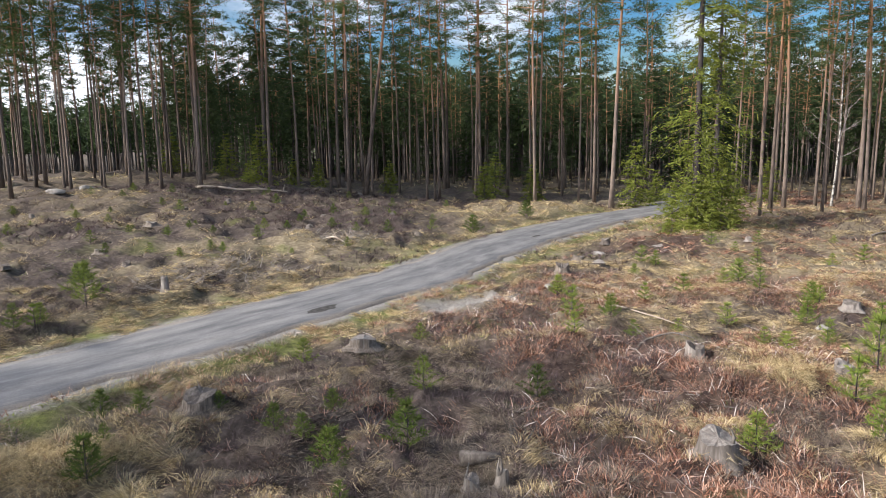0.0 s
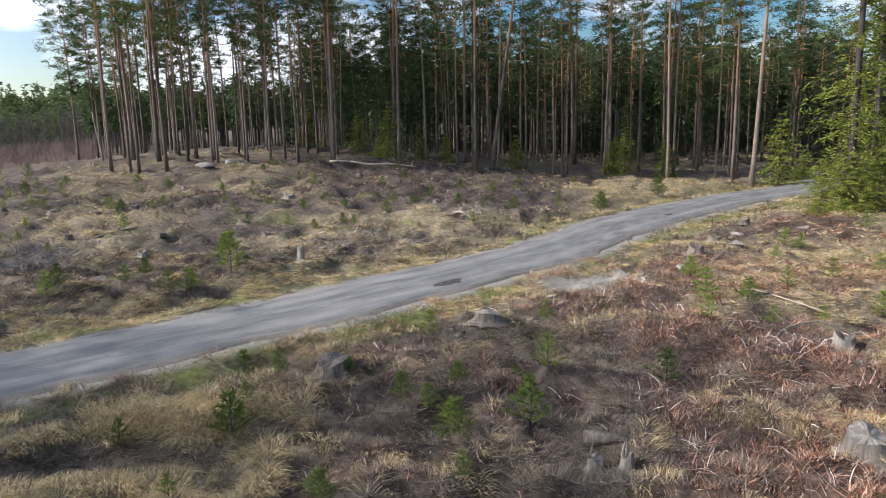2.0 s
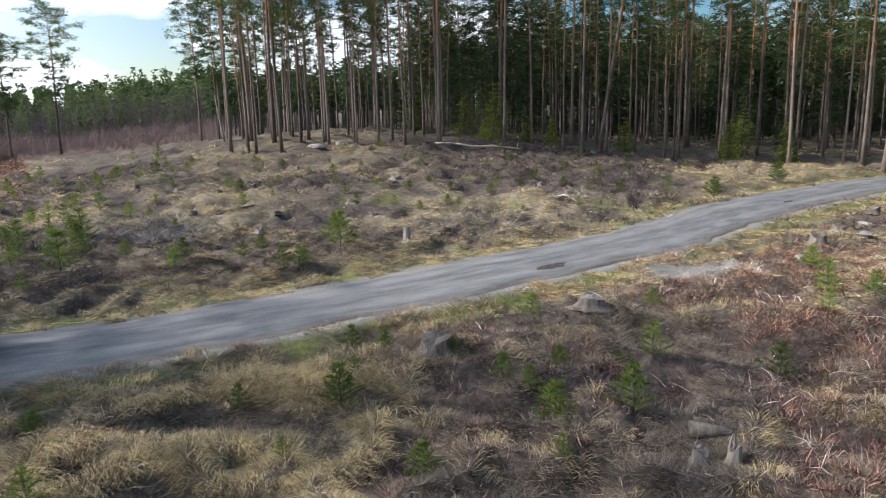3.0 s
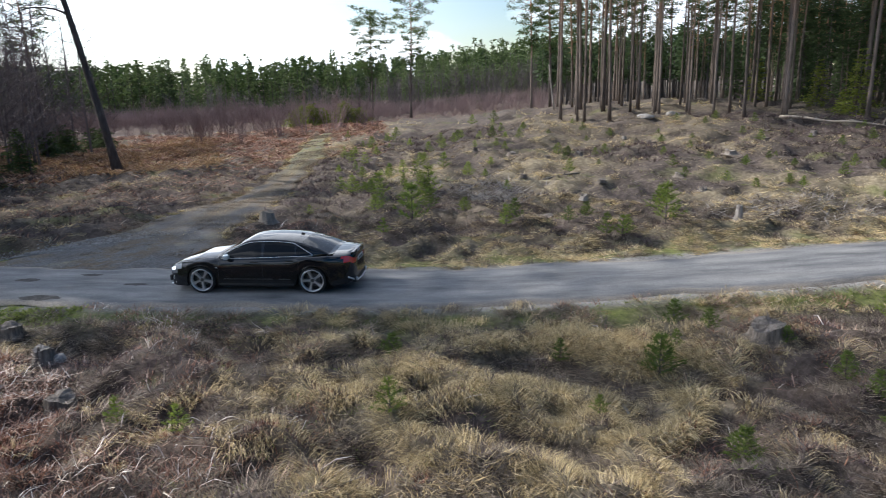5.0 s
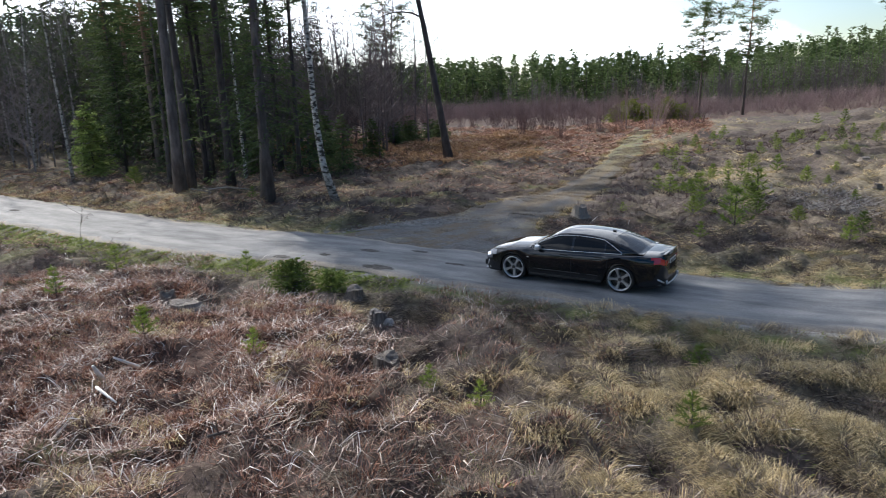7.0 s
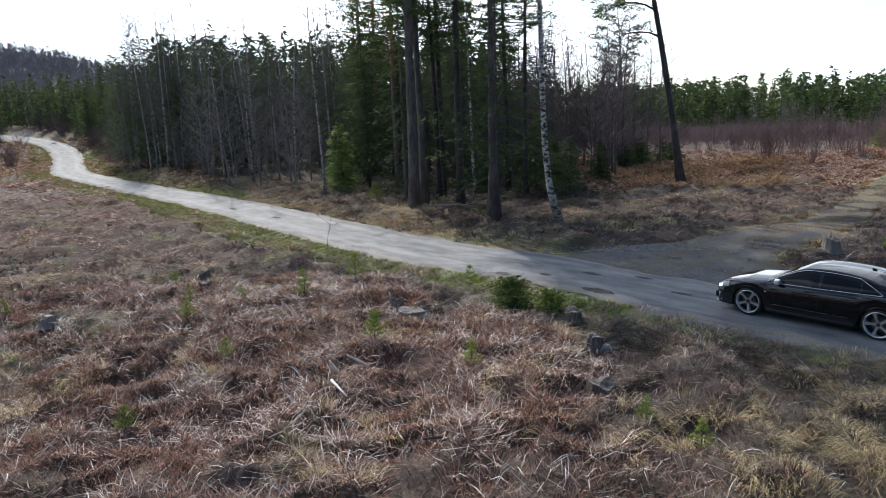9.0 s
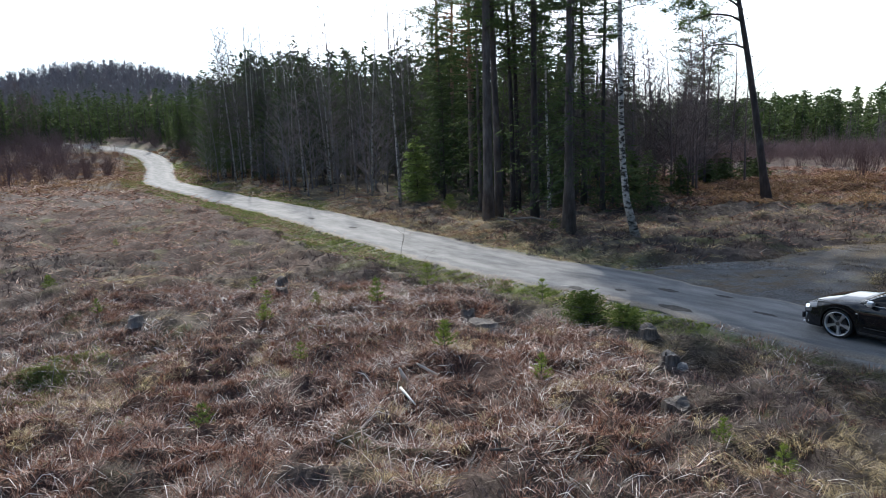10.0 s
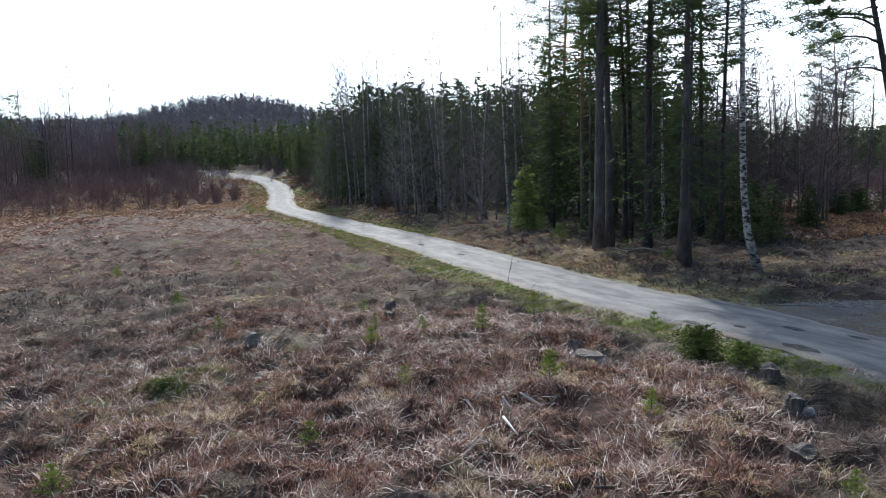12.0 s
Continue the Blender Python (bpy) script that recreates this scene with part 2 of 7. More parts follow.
STALK = surface("pale bracken stalks", [(0.28, (0.115, 0.046, 0.032)), (0.5, (0.36, 0.185, 0.13)), (0.68, (0.62, 0.48, 0.40)), (0.85, (0.92, 0.86, 0.80))], 0.6, rough=0.55, bump=0, thin=0.05, island=0.75, gloss=0.5)
ORANGEGRASS = surface("tawny dead grass", [(0.2, (0.14, 0.08, 0.042)), (0.5, (0.35, 0.21, 0.108)), (0.8, (0.58, 0.405, 0.23))], 0.5, bump=0, thin=0.25, island=0.6)
GREENGRASS = surface("new grass", [(0.2, (0.13, 0.175, 0.042)), (0.5, (0.235, 0.28, 0.075)), (0.8, (0.36, 0.37, 0.13))], 1.5, bump=0, thin=0.3, island=0.4)


def bark_pine():
    """Grey, cracked bark low on the trunk, orange and flaky higher up."""
    m = surface("pine bark", [(0.3, (0.075, 0.06, 0.052)), (0.7, (0.25, 0.20, 0.17))], 0.3, rough=0.95, bump=0.7, bump_size=0.06, each=0.25, stretch=(1, 1, 0.35))
    n, l = m.node_tree.nodes, m.node_tree.links
    bsdf = next(x for x in n if x.type == "BSDF_PRINCIPLED")
    old = bsdf.inputs["Base Color"].links[0].from_socket
    coord = next(x for x in n if x.type == "TEX_COORD")
    split = n.new("ShaderNodeSeparateXYZ")
    l.new(coord.outputs["Object"], split.inputs[0])
    noise_tex = n.new("ShaderNodeTexNoise")
    noise_tex.inputs["Scale"].default_value = 1.2
    l.new(coord.outputs["Object"], noise_tex.inputs["Vector"])
    add = n.new("ShaderNodeMath")
    add.operation = "MULTIPLY_ADD"
    add.inputs[1].default_value = 6.0
    l.new(noise_tex.outputs["Fac"], add.inputs[0])
    l.new(split.outputs[2], add.inputs[2])
    rng = n.new("ShaderNodeMapRange")
    rng.inputs[1].default_value, rng.inputs[2].default_value = 9.5, 16.0
    l.new(add.outputs[0], rng.inputs[0])
    mix = n.new("ShaderNodeMix")
    mix.data_type = "RGBA"
    l.new(rng.outputs[0], mix.inputs["Factor"])
    l.new(old, mix.inputs["A"])
    mix.inputs["B"].default_value = (0.42, 0.22, 0.115, 1)
    l.new(mix.outputs["Result"], bsdf.inputs["Base Color"])
    return m


BARK_PINE = bark_pine()


def node(tree, kind, **values):
    n = tree.nodes.new(kind)
    for key, v in values.items():
        n.inputs[key].default_value = v
    return n


def noise_of(tree, size, detail=5.0, rough=0.6, vector=None):
    n = node(tree, "ShaderNodeTexNoise", Scale=1 / size, Detail=detail, Roughness=rough)
    if vector:
        tree.links.new(vector, n.inputs["Vector"])
    return n.outputs["Fac"]


def ramp_of(tree, value, *stops):
    n = tree.nodes.new("ShaderNodeValToRGB")
    while len(n.color_ramp.elements) < len(stops):
        n.color_ramp.elements.new(0.5)
    for e, (p, c) in zip(n.color_ramp.elements, colours(*stops)):
        e.position, e.color = p, c
    tree.links.new(value, n.inputs[0])
    return n.outputs[0]


def mix_of(tree, factor, a, b):
    n = tree.nodes.new("ShaderNodeMix")
    n.data_type = "RGBA"
    for socket, v in (("Factor", factor), ("A", a), ("B", b)):
        if isinstance(v, (float, tuple)):
            n.inputs[socket].default_value = v
        else:
            tree.links.new(v, n.inputs[socket])
    return n.outputs["Result"]


def range_of(tree, value, a, b, c=0.0, d=1.0):
    n = tree.nodes.new("ShaderNodeMapRange")
    for i, v in enumerate((a, b, c, d)):
        n.inputs[i + 1].default_value = v
    tree.links.new(value, n.inputs[0])
    return n.outputs[0]


def times(tree, a, b):
    n = tree.nodes.new("ShaderNodeMath")
    n.operation, n.use_clamp = "MULTIPLY", True
    for i, v in enumerate((a, b)):
        if isinstance(v, float):
            n.inputs[i].default_value = v
        else:
            tree.links.new(v, n.inputs[i])
    return n.outputs[0]


def started(name, rough=0.95, gloss=0.2):
    m = bpy.data.materials.new(name)
    m.use_nodes = True
    t = m.node_tree
    bsdf = next(x for x in t.nodes if x.type == "BSDF_PRINCIPLED")
    bsdf.inputs["Roughness"].default_value, bsdf.inputs["Specular IOR Level"].default_value = rough, gloss
    where = t.nodes.new("ShaderNodeTexCoord").outputs["Object"]
    return m, t, bsdf, where


def bumped(t, bsdf, value, strength, distance):
    b = node(t, "ShaderNodeBump", Strength=strength, Distance=distance)
    t.links.new(value, b.inputs["Height"])
    t.links.new(b.outputs[0], bsdf.inputs["Normal"])


def ground_material():
    """Soil with litter; what grows there is mixed by the sheet's cover: red bracken, green straw, blue bare gravel or needle litter."""
    m, t, bsdf, where = started("clearing soil")
    fine, mid = noise_of(t, 0.16, 8, 0.7, where), noise_of(t, 1.3, 6, 0.6, where)
    soil = ramp_of(t, fine, (0.25, (0.03, 0.024, 0.021)), (0.5, (0.085, 0.068, 0.06)), (0.75, (0.20, 0.16, 0.14)))
    fern = ramp_of(t, fine, (0.25, (0.025, 0.016, 0.013)), (0.5, (0.085, 0.052, 0.042)), (0.75, (0.22, 0.15, 0.12)))
    straw = ramp_of(t, fine, (0.25, (0.09, 0.073, 0.048)), (0.5, (0.23, 0.19, 0.128)), (0.75, (0.44, 0.375, 0.26)))
    gravel = ramp_of(t, noise_of(t, 0.05, 6, 0.7, where), (0.3, (0.13, 0.12, 0.11)), (0.7, (0.40, 0.385, 0.365)))
    moss = ramp_of(t, fine, (0.3, (0.075, 0.09, 0.024)), (0.7, (0.22, 0.245, 0.07)))
    attr = t.nodes.new("ShaderNodeAttribute")
    attr.attribute_name = "cover"
    split = t.nodes.new("ShaderNodeSeparateColor")
    t.links.new(attr.outputs["Color"], split.inputs[0])
    base = mix_of(t, range_of(t, mid, 0.5, 0.68), soil, mix_of(t, 0.45, soil, straw))
    base = mix_of(t, split.outputs[0], base, fern)
    base = mix_of(t, split.outputs[1], base, straw)
    base = mix_of(t, times(t, range_of(t, noise_of(t, 2.3, 5, 0.6, where), 0.58, 0.68), 0.45), base, moss)
    base = mix_of(t, times(t, attr.outputs["Alpha"], range_of(t, mid, 0.3, 0.6)), base, moss)
    base = mix_of(t, split.outputs[2], base, gravel)
    t.links.new(base, bsdf.inputs["Base Color"])
    bumped(t, bsdf, noise_of(t, 0.09, 8, 0.7, where), 0.9, 0.06)
    return m


def asphalt_material(name, tone, loose):
    """Old, bleached surface: two worn wheel tracks, patches, grit at the sides."""
    m, t, bsdf, where = started(name, 0.8, 0.3)
    uv = t.nodes.new("ShaderNodeUVMap").outputs[0]
    split = t.nodes.new("ShaderNodeSeparateXYZ")
    t.links.new(uv, split.inputs[0])
    long_way = node(t, "ShaderNodeMapping", Scale=(3.3, 0.22, 1.0))
    t.links.new(uv, long_way.inputs["Vector"])
    grit, mid, large = noise_of(t, 0.035, 6, 0.75, where), noise_of(t, 0.38, 7, 0.65, long_way.outputs[0]), noise_of(t, 2.4, 5, 0.6, where)
    d, p = tone * 0.5, tone * 1.6
    base = ramp_of(t, mid, (0.3, (d, d * 1.03, d * 1.08)), (0.52, (tone, tone * 1.01, tone * 1.04)), (0.75, (p, p * 0.995, p * 0.99)))
    wheel = t.nodes.new("ShaderNodeMath")
    wheel.operation = "PINGPONG"
    wheel.inputs[1].default_value = 0.25
    t.links.new(split.outputs[0], wheel.inputs[0])
    worn = times(t, range_of(t, wheel.outputs[0], 0.13, 0.24), range_of(t, large, 0.35, 0.6))
    base = mix_of(t, times(t, worn, 0.6), base, (p * 1.1, p * 1.08, p * 1.05, 1.0))
    speck = ramp_of(t, grit, (0.32, (0.3, 0.3, 0.3)), (0.5, (0.5, 0.5, 0.5)), (0.7, (0.78, 0.77, 0.75)))
    over = t.nodes.new("ShaderNodeMix")
    over.data_type, over.blend_type = "RGBA", "OVERLAY"
    over.inputs["Factor"].default_value = 0.55
    t.links.new(base, over.inputs["A"])
    t.links.new(speck, over.inputs["B"])
    side = range_of(t, mid, 0.3, 0.7, -0.06, 0.06)
    edge = t.nodes.new("ShaderNodeMath")
    edge.operation = "SUBTRACT"
    edge.inputs[1].default_value = 0.5
    t.links.new(split.outputs[0], edge.inputs[0])
    dist = t.nodes.new("ShaderNodeMath")
    dist.operation = "ABSOLUTE"
    t.links.new(edge.outputs[0], dist.inputs[0])
    both = t.nodes.new("ShaderNodeMath")
    t.links.new(dist.outputs[0], both.inputs[0])
    t.links.new(side, both.inputs[1])
    dirt = ramp_of(t, grit, (0.3, (0.12, 0.10, 0.08)), (0.7, (0.36, 0.32, 0.27)))
    colour = mix_of(t, range_of(t, both.outputs[0], 0.40 - loose, 0.485 - loose), over.outputs["Result"], dirt)
    t.links.new(colour, bsdf.inputs["Base Color"])
    bumped(t, bsdf, grit, 0.5, 0.012)
    return m


def track_material():
    """Grey gravel at the mouth, trodden earth with a mossy middle further off."""
    m, t, bsdf, where = started("track gravel")
    split = t.nodes.new("ShaderNodeSeparateXYZ")
    t.links.new(t.nodes.new("ShaderNodeUVMap").outputs[0], split.inputs[0])
    fine, mid = noise_of(t, 0.05, 7, 0.7, where), noise_of(t, 0.8, 6, 0.65, where)
    gravel = ramp_of(t, fine, (0.3, (0.06, 0.06, 0.062)), (0.5, (0.14, 0.139, 0.14)), (0.72, (0.32, 0.315, 0.31)))
    earth = ramp_of(t, fine, (0.3, (0.035, 0.03, 0.027)), (0.5, (0.09, 0.077, 0.067)), (0.75, (0.21, 0.185, 0.16)))
    moss = ramp_of(t, fine, (0.3, (0.11, 0.115, 0.05)), (0.7, (0.29, 0.28, 0.14)))
    wear = t.nodes.new("ShaderNodeMath")
    wear.operation = "MULTIPLY_ADD"
    wear.inputs[1].default_value = 16.0
    t.links.new(mid, wear.inputs[0])
    t.links.new(split.outputs[1], wear.inputs[2])
    lanes = t.nodes.new("ShaderNodeMath")
    lanes.operation = "PINGPONG"
    lanes.inputs[1].default_value = 0.25
    t.links.new(split.outputs[0], lanes.inputs[0])
    rolled = times(t, range_of(t, lanes.outputs[0], 0.1, 0.2), range_of(t, noise_of(t, 1.7, 5, 0.6, where), 0.35, 0.55))
    sod = ramp_of(t, fine, (0.3, (0.06, 0.046, 0.035)), (0.5, (0.15, 0.118, 0.085)), (0.75, (0.33, 0.27, 0.19)))
    earth = mix_of(t, rolled, sod, mix_of(t, 0.5, earth, gravel))
    base = mix_of(t, range_of(t, wear.outputs[0], 38.0, 48.0), earth, gravel)
    base = mix_of(t, range_of(t, noise_of(t, 1.1, 8, 0.75, where), 0.44, 0.56), base, earth)
    base = mix_of(t, range_of(t, noise_of(t, 2.6, 6, 0.7, where), 0.57, 0.68), base, ramp_of(t, fine, (0.3, (0.12, 0.105, 0.075)), (0.7, (0.36, 0.32, 0.23))))
    base = mix_of(t, times(t, range_of(t, wear.outputs[0], 36.0, 22.0), range_of(t, mid, 0.4, 0.55)), base, moss)
    t.links.new(base, bsdf.inputs["Base Color"])
    bumped(t, bsdf, fine, 0.8, 0.04)
    return m


# ---------------------------------------------------------------- meshes
class Shape:
    """Gathers tubes and blades, and becomes one mesh."""

    def __init__(self):
        self.v, self.f, self.n = [], [], 0

    def add(self, verts, faces):
        self.v.append(np.asarray(verts, float))
        self.f += [tuple(i + self.n for i in f) for f in faces]
        self.n += len(verts)

    def tube(self, path, radii, sides=6, cap=True):
        path = np.asarray(path, float)
        verts = []
        for i, (p, r) in enumerate(zip(path, radii)):
            way = path[min(i + 1, len(path) - 1)] - path[max(i - 1, 0)]
            way = way / (np.linalg.norm(way) + 1e-9)
            side = np.cross(way, (0.31, 0.95, 0.02) if abs(way[1]) < 0.9 else (1, 0, 0))
            side /= np.linalg.norm(side)
            other = np.cross(way, side)
            for k in range(sides):
                a = 2 * math.pi * k / sides
                verts.append(p + r * (math.cos(a) * side + math.sin(a) * other))
        faces = [(i * sides + k, i * sides + (k + 1) % sides, (i + 1) * sides + (k + 1) % sides, (i + 1) * sides + k)
                 for i in range(len(path) - 1) for k in range(sides)]
        if cap:
            faces += [tuple(range(sides))[::-1], tuple((len(path) - 1) * sides + k for k in range(sides))]
        self.add(verts, faces)

    def blades(self, roots, ways, lengths, widths, rng):
        """One slender triangle for each root."""
        roots, ways = np.asarray(roots, float), np.asarray(ways, float)
        ways = ways / (np.linalg.norm(ways, axis=1)[:, None] + 1e-9)
        side = np.cross(ways, rng.normal(size=ways.shape))
        side /= np.linalg.norm(side, axis=1)[:, None] + 1e-9
        lengths, widths = np.asarray(lengths)[:, None], np.asarray(widths)[:, None]
        verts = np.stack([roots - side * widths / 2, roots + side * widths / 2, roots + ways * lengths], 1).reshape(-1, 3)
        self.add(verts, [(3 * i, 3 * i + 1, 3 * i + 2) for i in range(len(roots))])

    def mesh(self, name, material, smooth=False):
        me = bpy.data.meshes.new(name)
        me.from_pydata(np.vstack(self.v).tolist(), [], self.f)
        me.materials.append(material)
        if smooth:
            me.shade_smooth()
        me.update()
        return me


def part(name, data, parent, label=""):
    ob = new(name, data)
    ob.parent = parent
    return tagged(ob, label)


def soup(name, verts, faces_of, material):
    """A mesh of many like pieces: verts (n, k, 3), and the faces of one piece."""
    n, k = verts.shape[:2]
    sizes = [len(f) for f in faces_of]
    loops = np.concatenate([np.array(f) for f in faces_of])
    all_loops = (loops[None] + (np.arange(n) * k)[:, None]).ravel()
    starts = np.concatenate([[0], np.cumsum(sizes)[:-1]])
    all_starts = (starts[None] + (np.arange(n) * len(loops))[:, None]).ravel()
    me = bpy.data.meshes.new(name)
    me.vertices.add(n * k)
    me.vertices.foreach_set("co", verts.astype(np.float32).ravel())
    me.loops.add(len(all_loops))
    me.loops.foreach_set("vertex_index", all_loops.astype(np.int32))
    me.polygons.add(len(all_starts))
    me.polygons.foreach_set("loop_start", all_starts.astype(np.int32))
    me.polygons.foreach_set("loop_total", np.tile(sizes, n).astype(np.int32))
    me.materials.append(material)
    me.update(calc_edges=True)
    me.validate()
    return me


# ---------------------------------------------------------------- ground, road and track
def heath_zone(x, y):
    """Where dark heather and blueberry twigs have taken over below the road."""
    far, turn = np.hypot(x, y), np.degrees(np.arctan2(-x, y))
    edge = 4 * (value_noise(x, y, 2.4, 93) - 0.5)
    below_road = step_up(26, 17, turn + edge) * step_up(-21, -13, turn + edge) * step_up(18.5, 16, far + edge * 0.6)
    hollow = 0.85 * step_up(55, 62, turn + edge) * step_up(84, 77, turn + edge) * step_up(9.5, 12, far + edge * 0.5) * step_up(20, 17, far + edge * 0.5)
    return np.maximum(below_road, hollow)


def patch_weights(x, y):
    """How much bracken, straw and gravel cover the land."""
    far, turn = np.hypot(x, y), np.degrees(np.arctan2(-x, y))
    d, i = away(x, y, ROAD_LINE)
    d = d - road_half(i)
    lumps, lumps2 = value_noise(x, y, 3.1, 11) + 0.4 * value_noise(x, y, 0.9, 12), value_noise(x, y, 5.0, 13) + 0.5 * value_noise(x, y, 1.2, 14)
    camera_side = ((-x * 0.62 + y * 0.78) - np.interp(x, ROAD_LINE[::-1, 0], -ROAD_LINE[::-1, 0] * 0.62 + ROAD_LINE[::-1, 1] * 0.78)) < 0
    fern = step_up(0.4, 0.8, lumps) * (0.25 + 0.75 * step_up(62, 80, turn)) * camera_side
    fern = np.maximum(fern, 0.9 * camera_side * step_up(66, 84, turn) * step_up(2.2, 3.6, d) * step_up(0.25, 0.5, lumps) * step_up(70, 55, far))
    fern = np.maximum(fern, 0.8 * step_up(0.45, 0.7, lumps) * step_up(12, 0, turn) * camera_side * step_up(2, 3.5, d))
    fern = np.maximum(fern, 0.7 * step_up(0.5, 0.8, lumps2) * (turn > 55) * (turn < 90) * ~camera_side * (d > 2))
    hump = tussock(x, y)
    straw = step_up(0.55, 0.95, lumps2) * (1 - 0.8 * fern)
    straw = np.maximum(straw, 0.9 * step_up(0.3, 0.6, lumps2) * step_up(14, 4, turn) * step_up(-60, -50, turn) * camera_side)
    straw = np.maximum(straw, 0.85 * step_up(4.5, 1.5, d) * step_up(100, 60, far) * step_up(-0.2, 0.4, lumps2) * (1 - 0.92 * camera_side * step_up(18, 30, turn)))
    straw = np.maximum(straw, 0.8 * step_up(22, 29, turn) * step_up(70, 58, turn) * camera_side * step_up(0.2, 0.6, lumps2))
    trail = np.exp(-((y - 23.2 - 0.5 * np.sin(x * 0.5)) / 0.9) ** 2) * step_up(2.5, 5, x) * step_up(24, 16, x)
    straw = np.maximum(straw, 0.9 * trail)
    straw = np.maximum(straw, 0.8 * step_up(0.62, 0.9, lumps2) * (turn > 5) * (turn < 50) * ~camera_side)
    wild = step_up(80, 95, far) * step_up(96, 108, turn) * step_up(1.5, 4, d)
    wild = np.maximum(wild, step_up(72, 86, far) * step_up(34, 42, turn) * step_up(88, 82, turn))
    fern, straw = np.maximum(fern, 0.9 * wild), straw * (1 - wild)
    bare = step_up(0.6, 0.1, d)
    lay_by = np.exp(-(((x - 0.3) / 1.9) ** 2 + ((y - 21.4) / 1.0) ** 2) ** 2) * step_up(0.2, 0.7, lumps)
    heathy = step_up(0.5, 0.66, value_noise(x, y, 6.5, 91) + 0.25 * (value_noise(x, y, 1.4, 92) - 0.5)) * step_up(1.5, 3.5, d)
    heathy = heathy * (1 - 0.8 * step_up(26, 34, turn) * step_up(70, 60, turn) * camera_side)
    heathy = heathy * (1 - 0.7 * step_up(-6, -12, turn))
    heathy = np.maximum(heathy, 0.9 * step_up(16, 11, turn) * step_up(-14, -8, turn) * step_up(16, 13, far) * step_up(0.3, 0.6, lumps2))
    heathy = np.maximum(heathy, 0.95 * heath_zone(x, y) * step_up(0.05, 0.4, lumps2))
    straw, fern = straw * (1 - 0.85 * heathy), fern * (1 - 0.5 * heathy)
    straw = straw * (0.12 + 0.88 * step_up(0.3, 0.62, hump))
    straw = straw * (1 - 0.5 * step_up(33, 41, far) * (turn > 4) * (turn < 48))
    straw = straw * (1 - 0.6 * step_up(66, 76, turn) * camera_side * step_up(1.5, 3, d))
    near = step_up(3.0, 7.5, far)
    fern, straw = fern * near + 0.5 * lumps * (1 - near), straw * near + 0.6 * lumps2 * (1 - near)
    return np.clip(fern, 0, 1), np.clip(straw, 0, 1), np.clip(np.maximum(bare, lay_by), 0, 1)


def ground_sheet():
    turns = np.concatenate([np.arange(-42, 142, 0.4), np.arange(142, 318, 6.0)])
    rings = np.concatenate([np.arange(0.5, 5.9, 0.4), 6.0 * 1.0125 ** np.arange(0, 188), 62.5 * 1.045 ** np.arange(1, 50), [700, 900, 1300, 2200, 4000]])
    a, r = np.meshgrid(np.radians(turns), rings)
    x, y = -np.sin(a) * r, np.cos(a) * r
    xs, ys = x.ravel(), y.ravel()
    z = ground(xs, ys)
    verts = np.vstack([np.stack([xs, ys, z], 1), [[0, 0, float(ground(0, 0)[0])]]])
    k, m = len(turns), len(rings)
    i, j = np.meshgrid(np.arange(m - 1), np.arange(k), indexing="ij")
    quads = np.stack([i * k + j, (i + 1) * k + j, (i + 1) * k + (j + 1) % k, i * k + (j + 1) % k], -1).reshape(-1, 4)
    faces = quads[:, ::-1].tolist() + [(m * k, jj, (jj + 1) % k) for jj in range(k)]
    me = bpy.data.meshes.new("ground")
    me.from_pydata(verts.tolist(), [], faces)
    fern, straw, bare = patch_weights(verts[:, 0], verts[:, 1])
    layer = me.color_attributes.new("cover", "FLOAT_COLOR", "POINT")
    d, i = away(verts[:, 0], verts[:, 1], ROAD_LINE)
    green = np.exp(-((d - road_half(i) - 0.3) / 1.3) ** 2) + np.exp(-(((verts[:, 0] + 14.8) / 1.6) ** 2 + ((verts[:, 1] + 10.9) / 0.9) ** 2))
    layer.data.foreach_set("color", np.stack([fern, straw, bare, np.clip(green, 0, 1)], 1).astype(np.float32).ravel())
    me.shade_smooth()
    me.materials.append(ground_material())
    bm = bmesh.new()
    bm.from_mesh(me)
    bmesh.ops.recalc_face_normals(bm, faces=bm.faces)
    if sum(f.normal.z for f in bm.faces) < 0:
        bmesh.ops.reverse_faces(bm, faces=bm.faces)
    bm.to_mesh(me)
    bm.free()
    return tagged(new("ground", me), "cleared forest ground with stumps, dry grass and dead bracken", "ground", kind="structure")


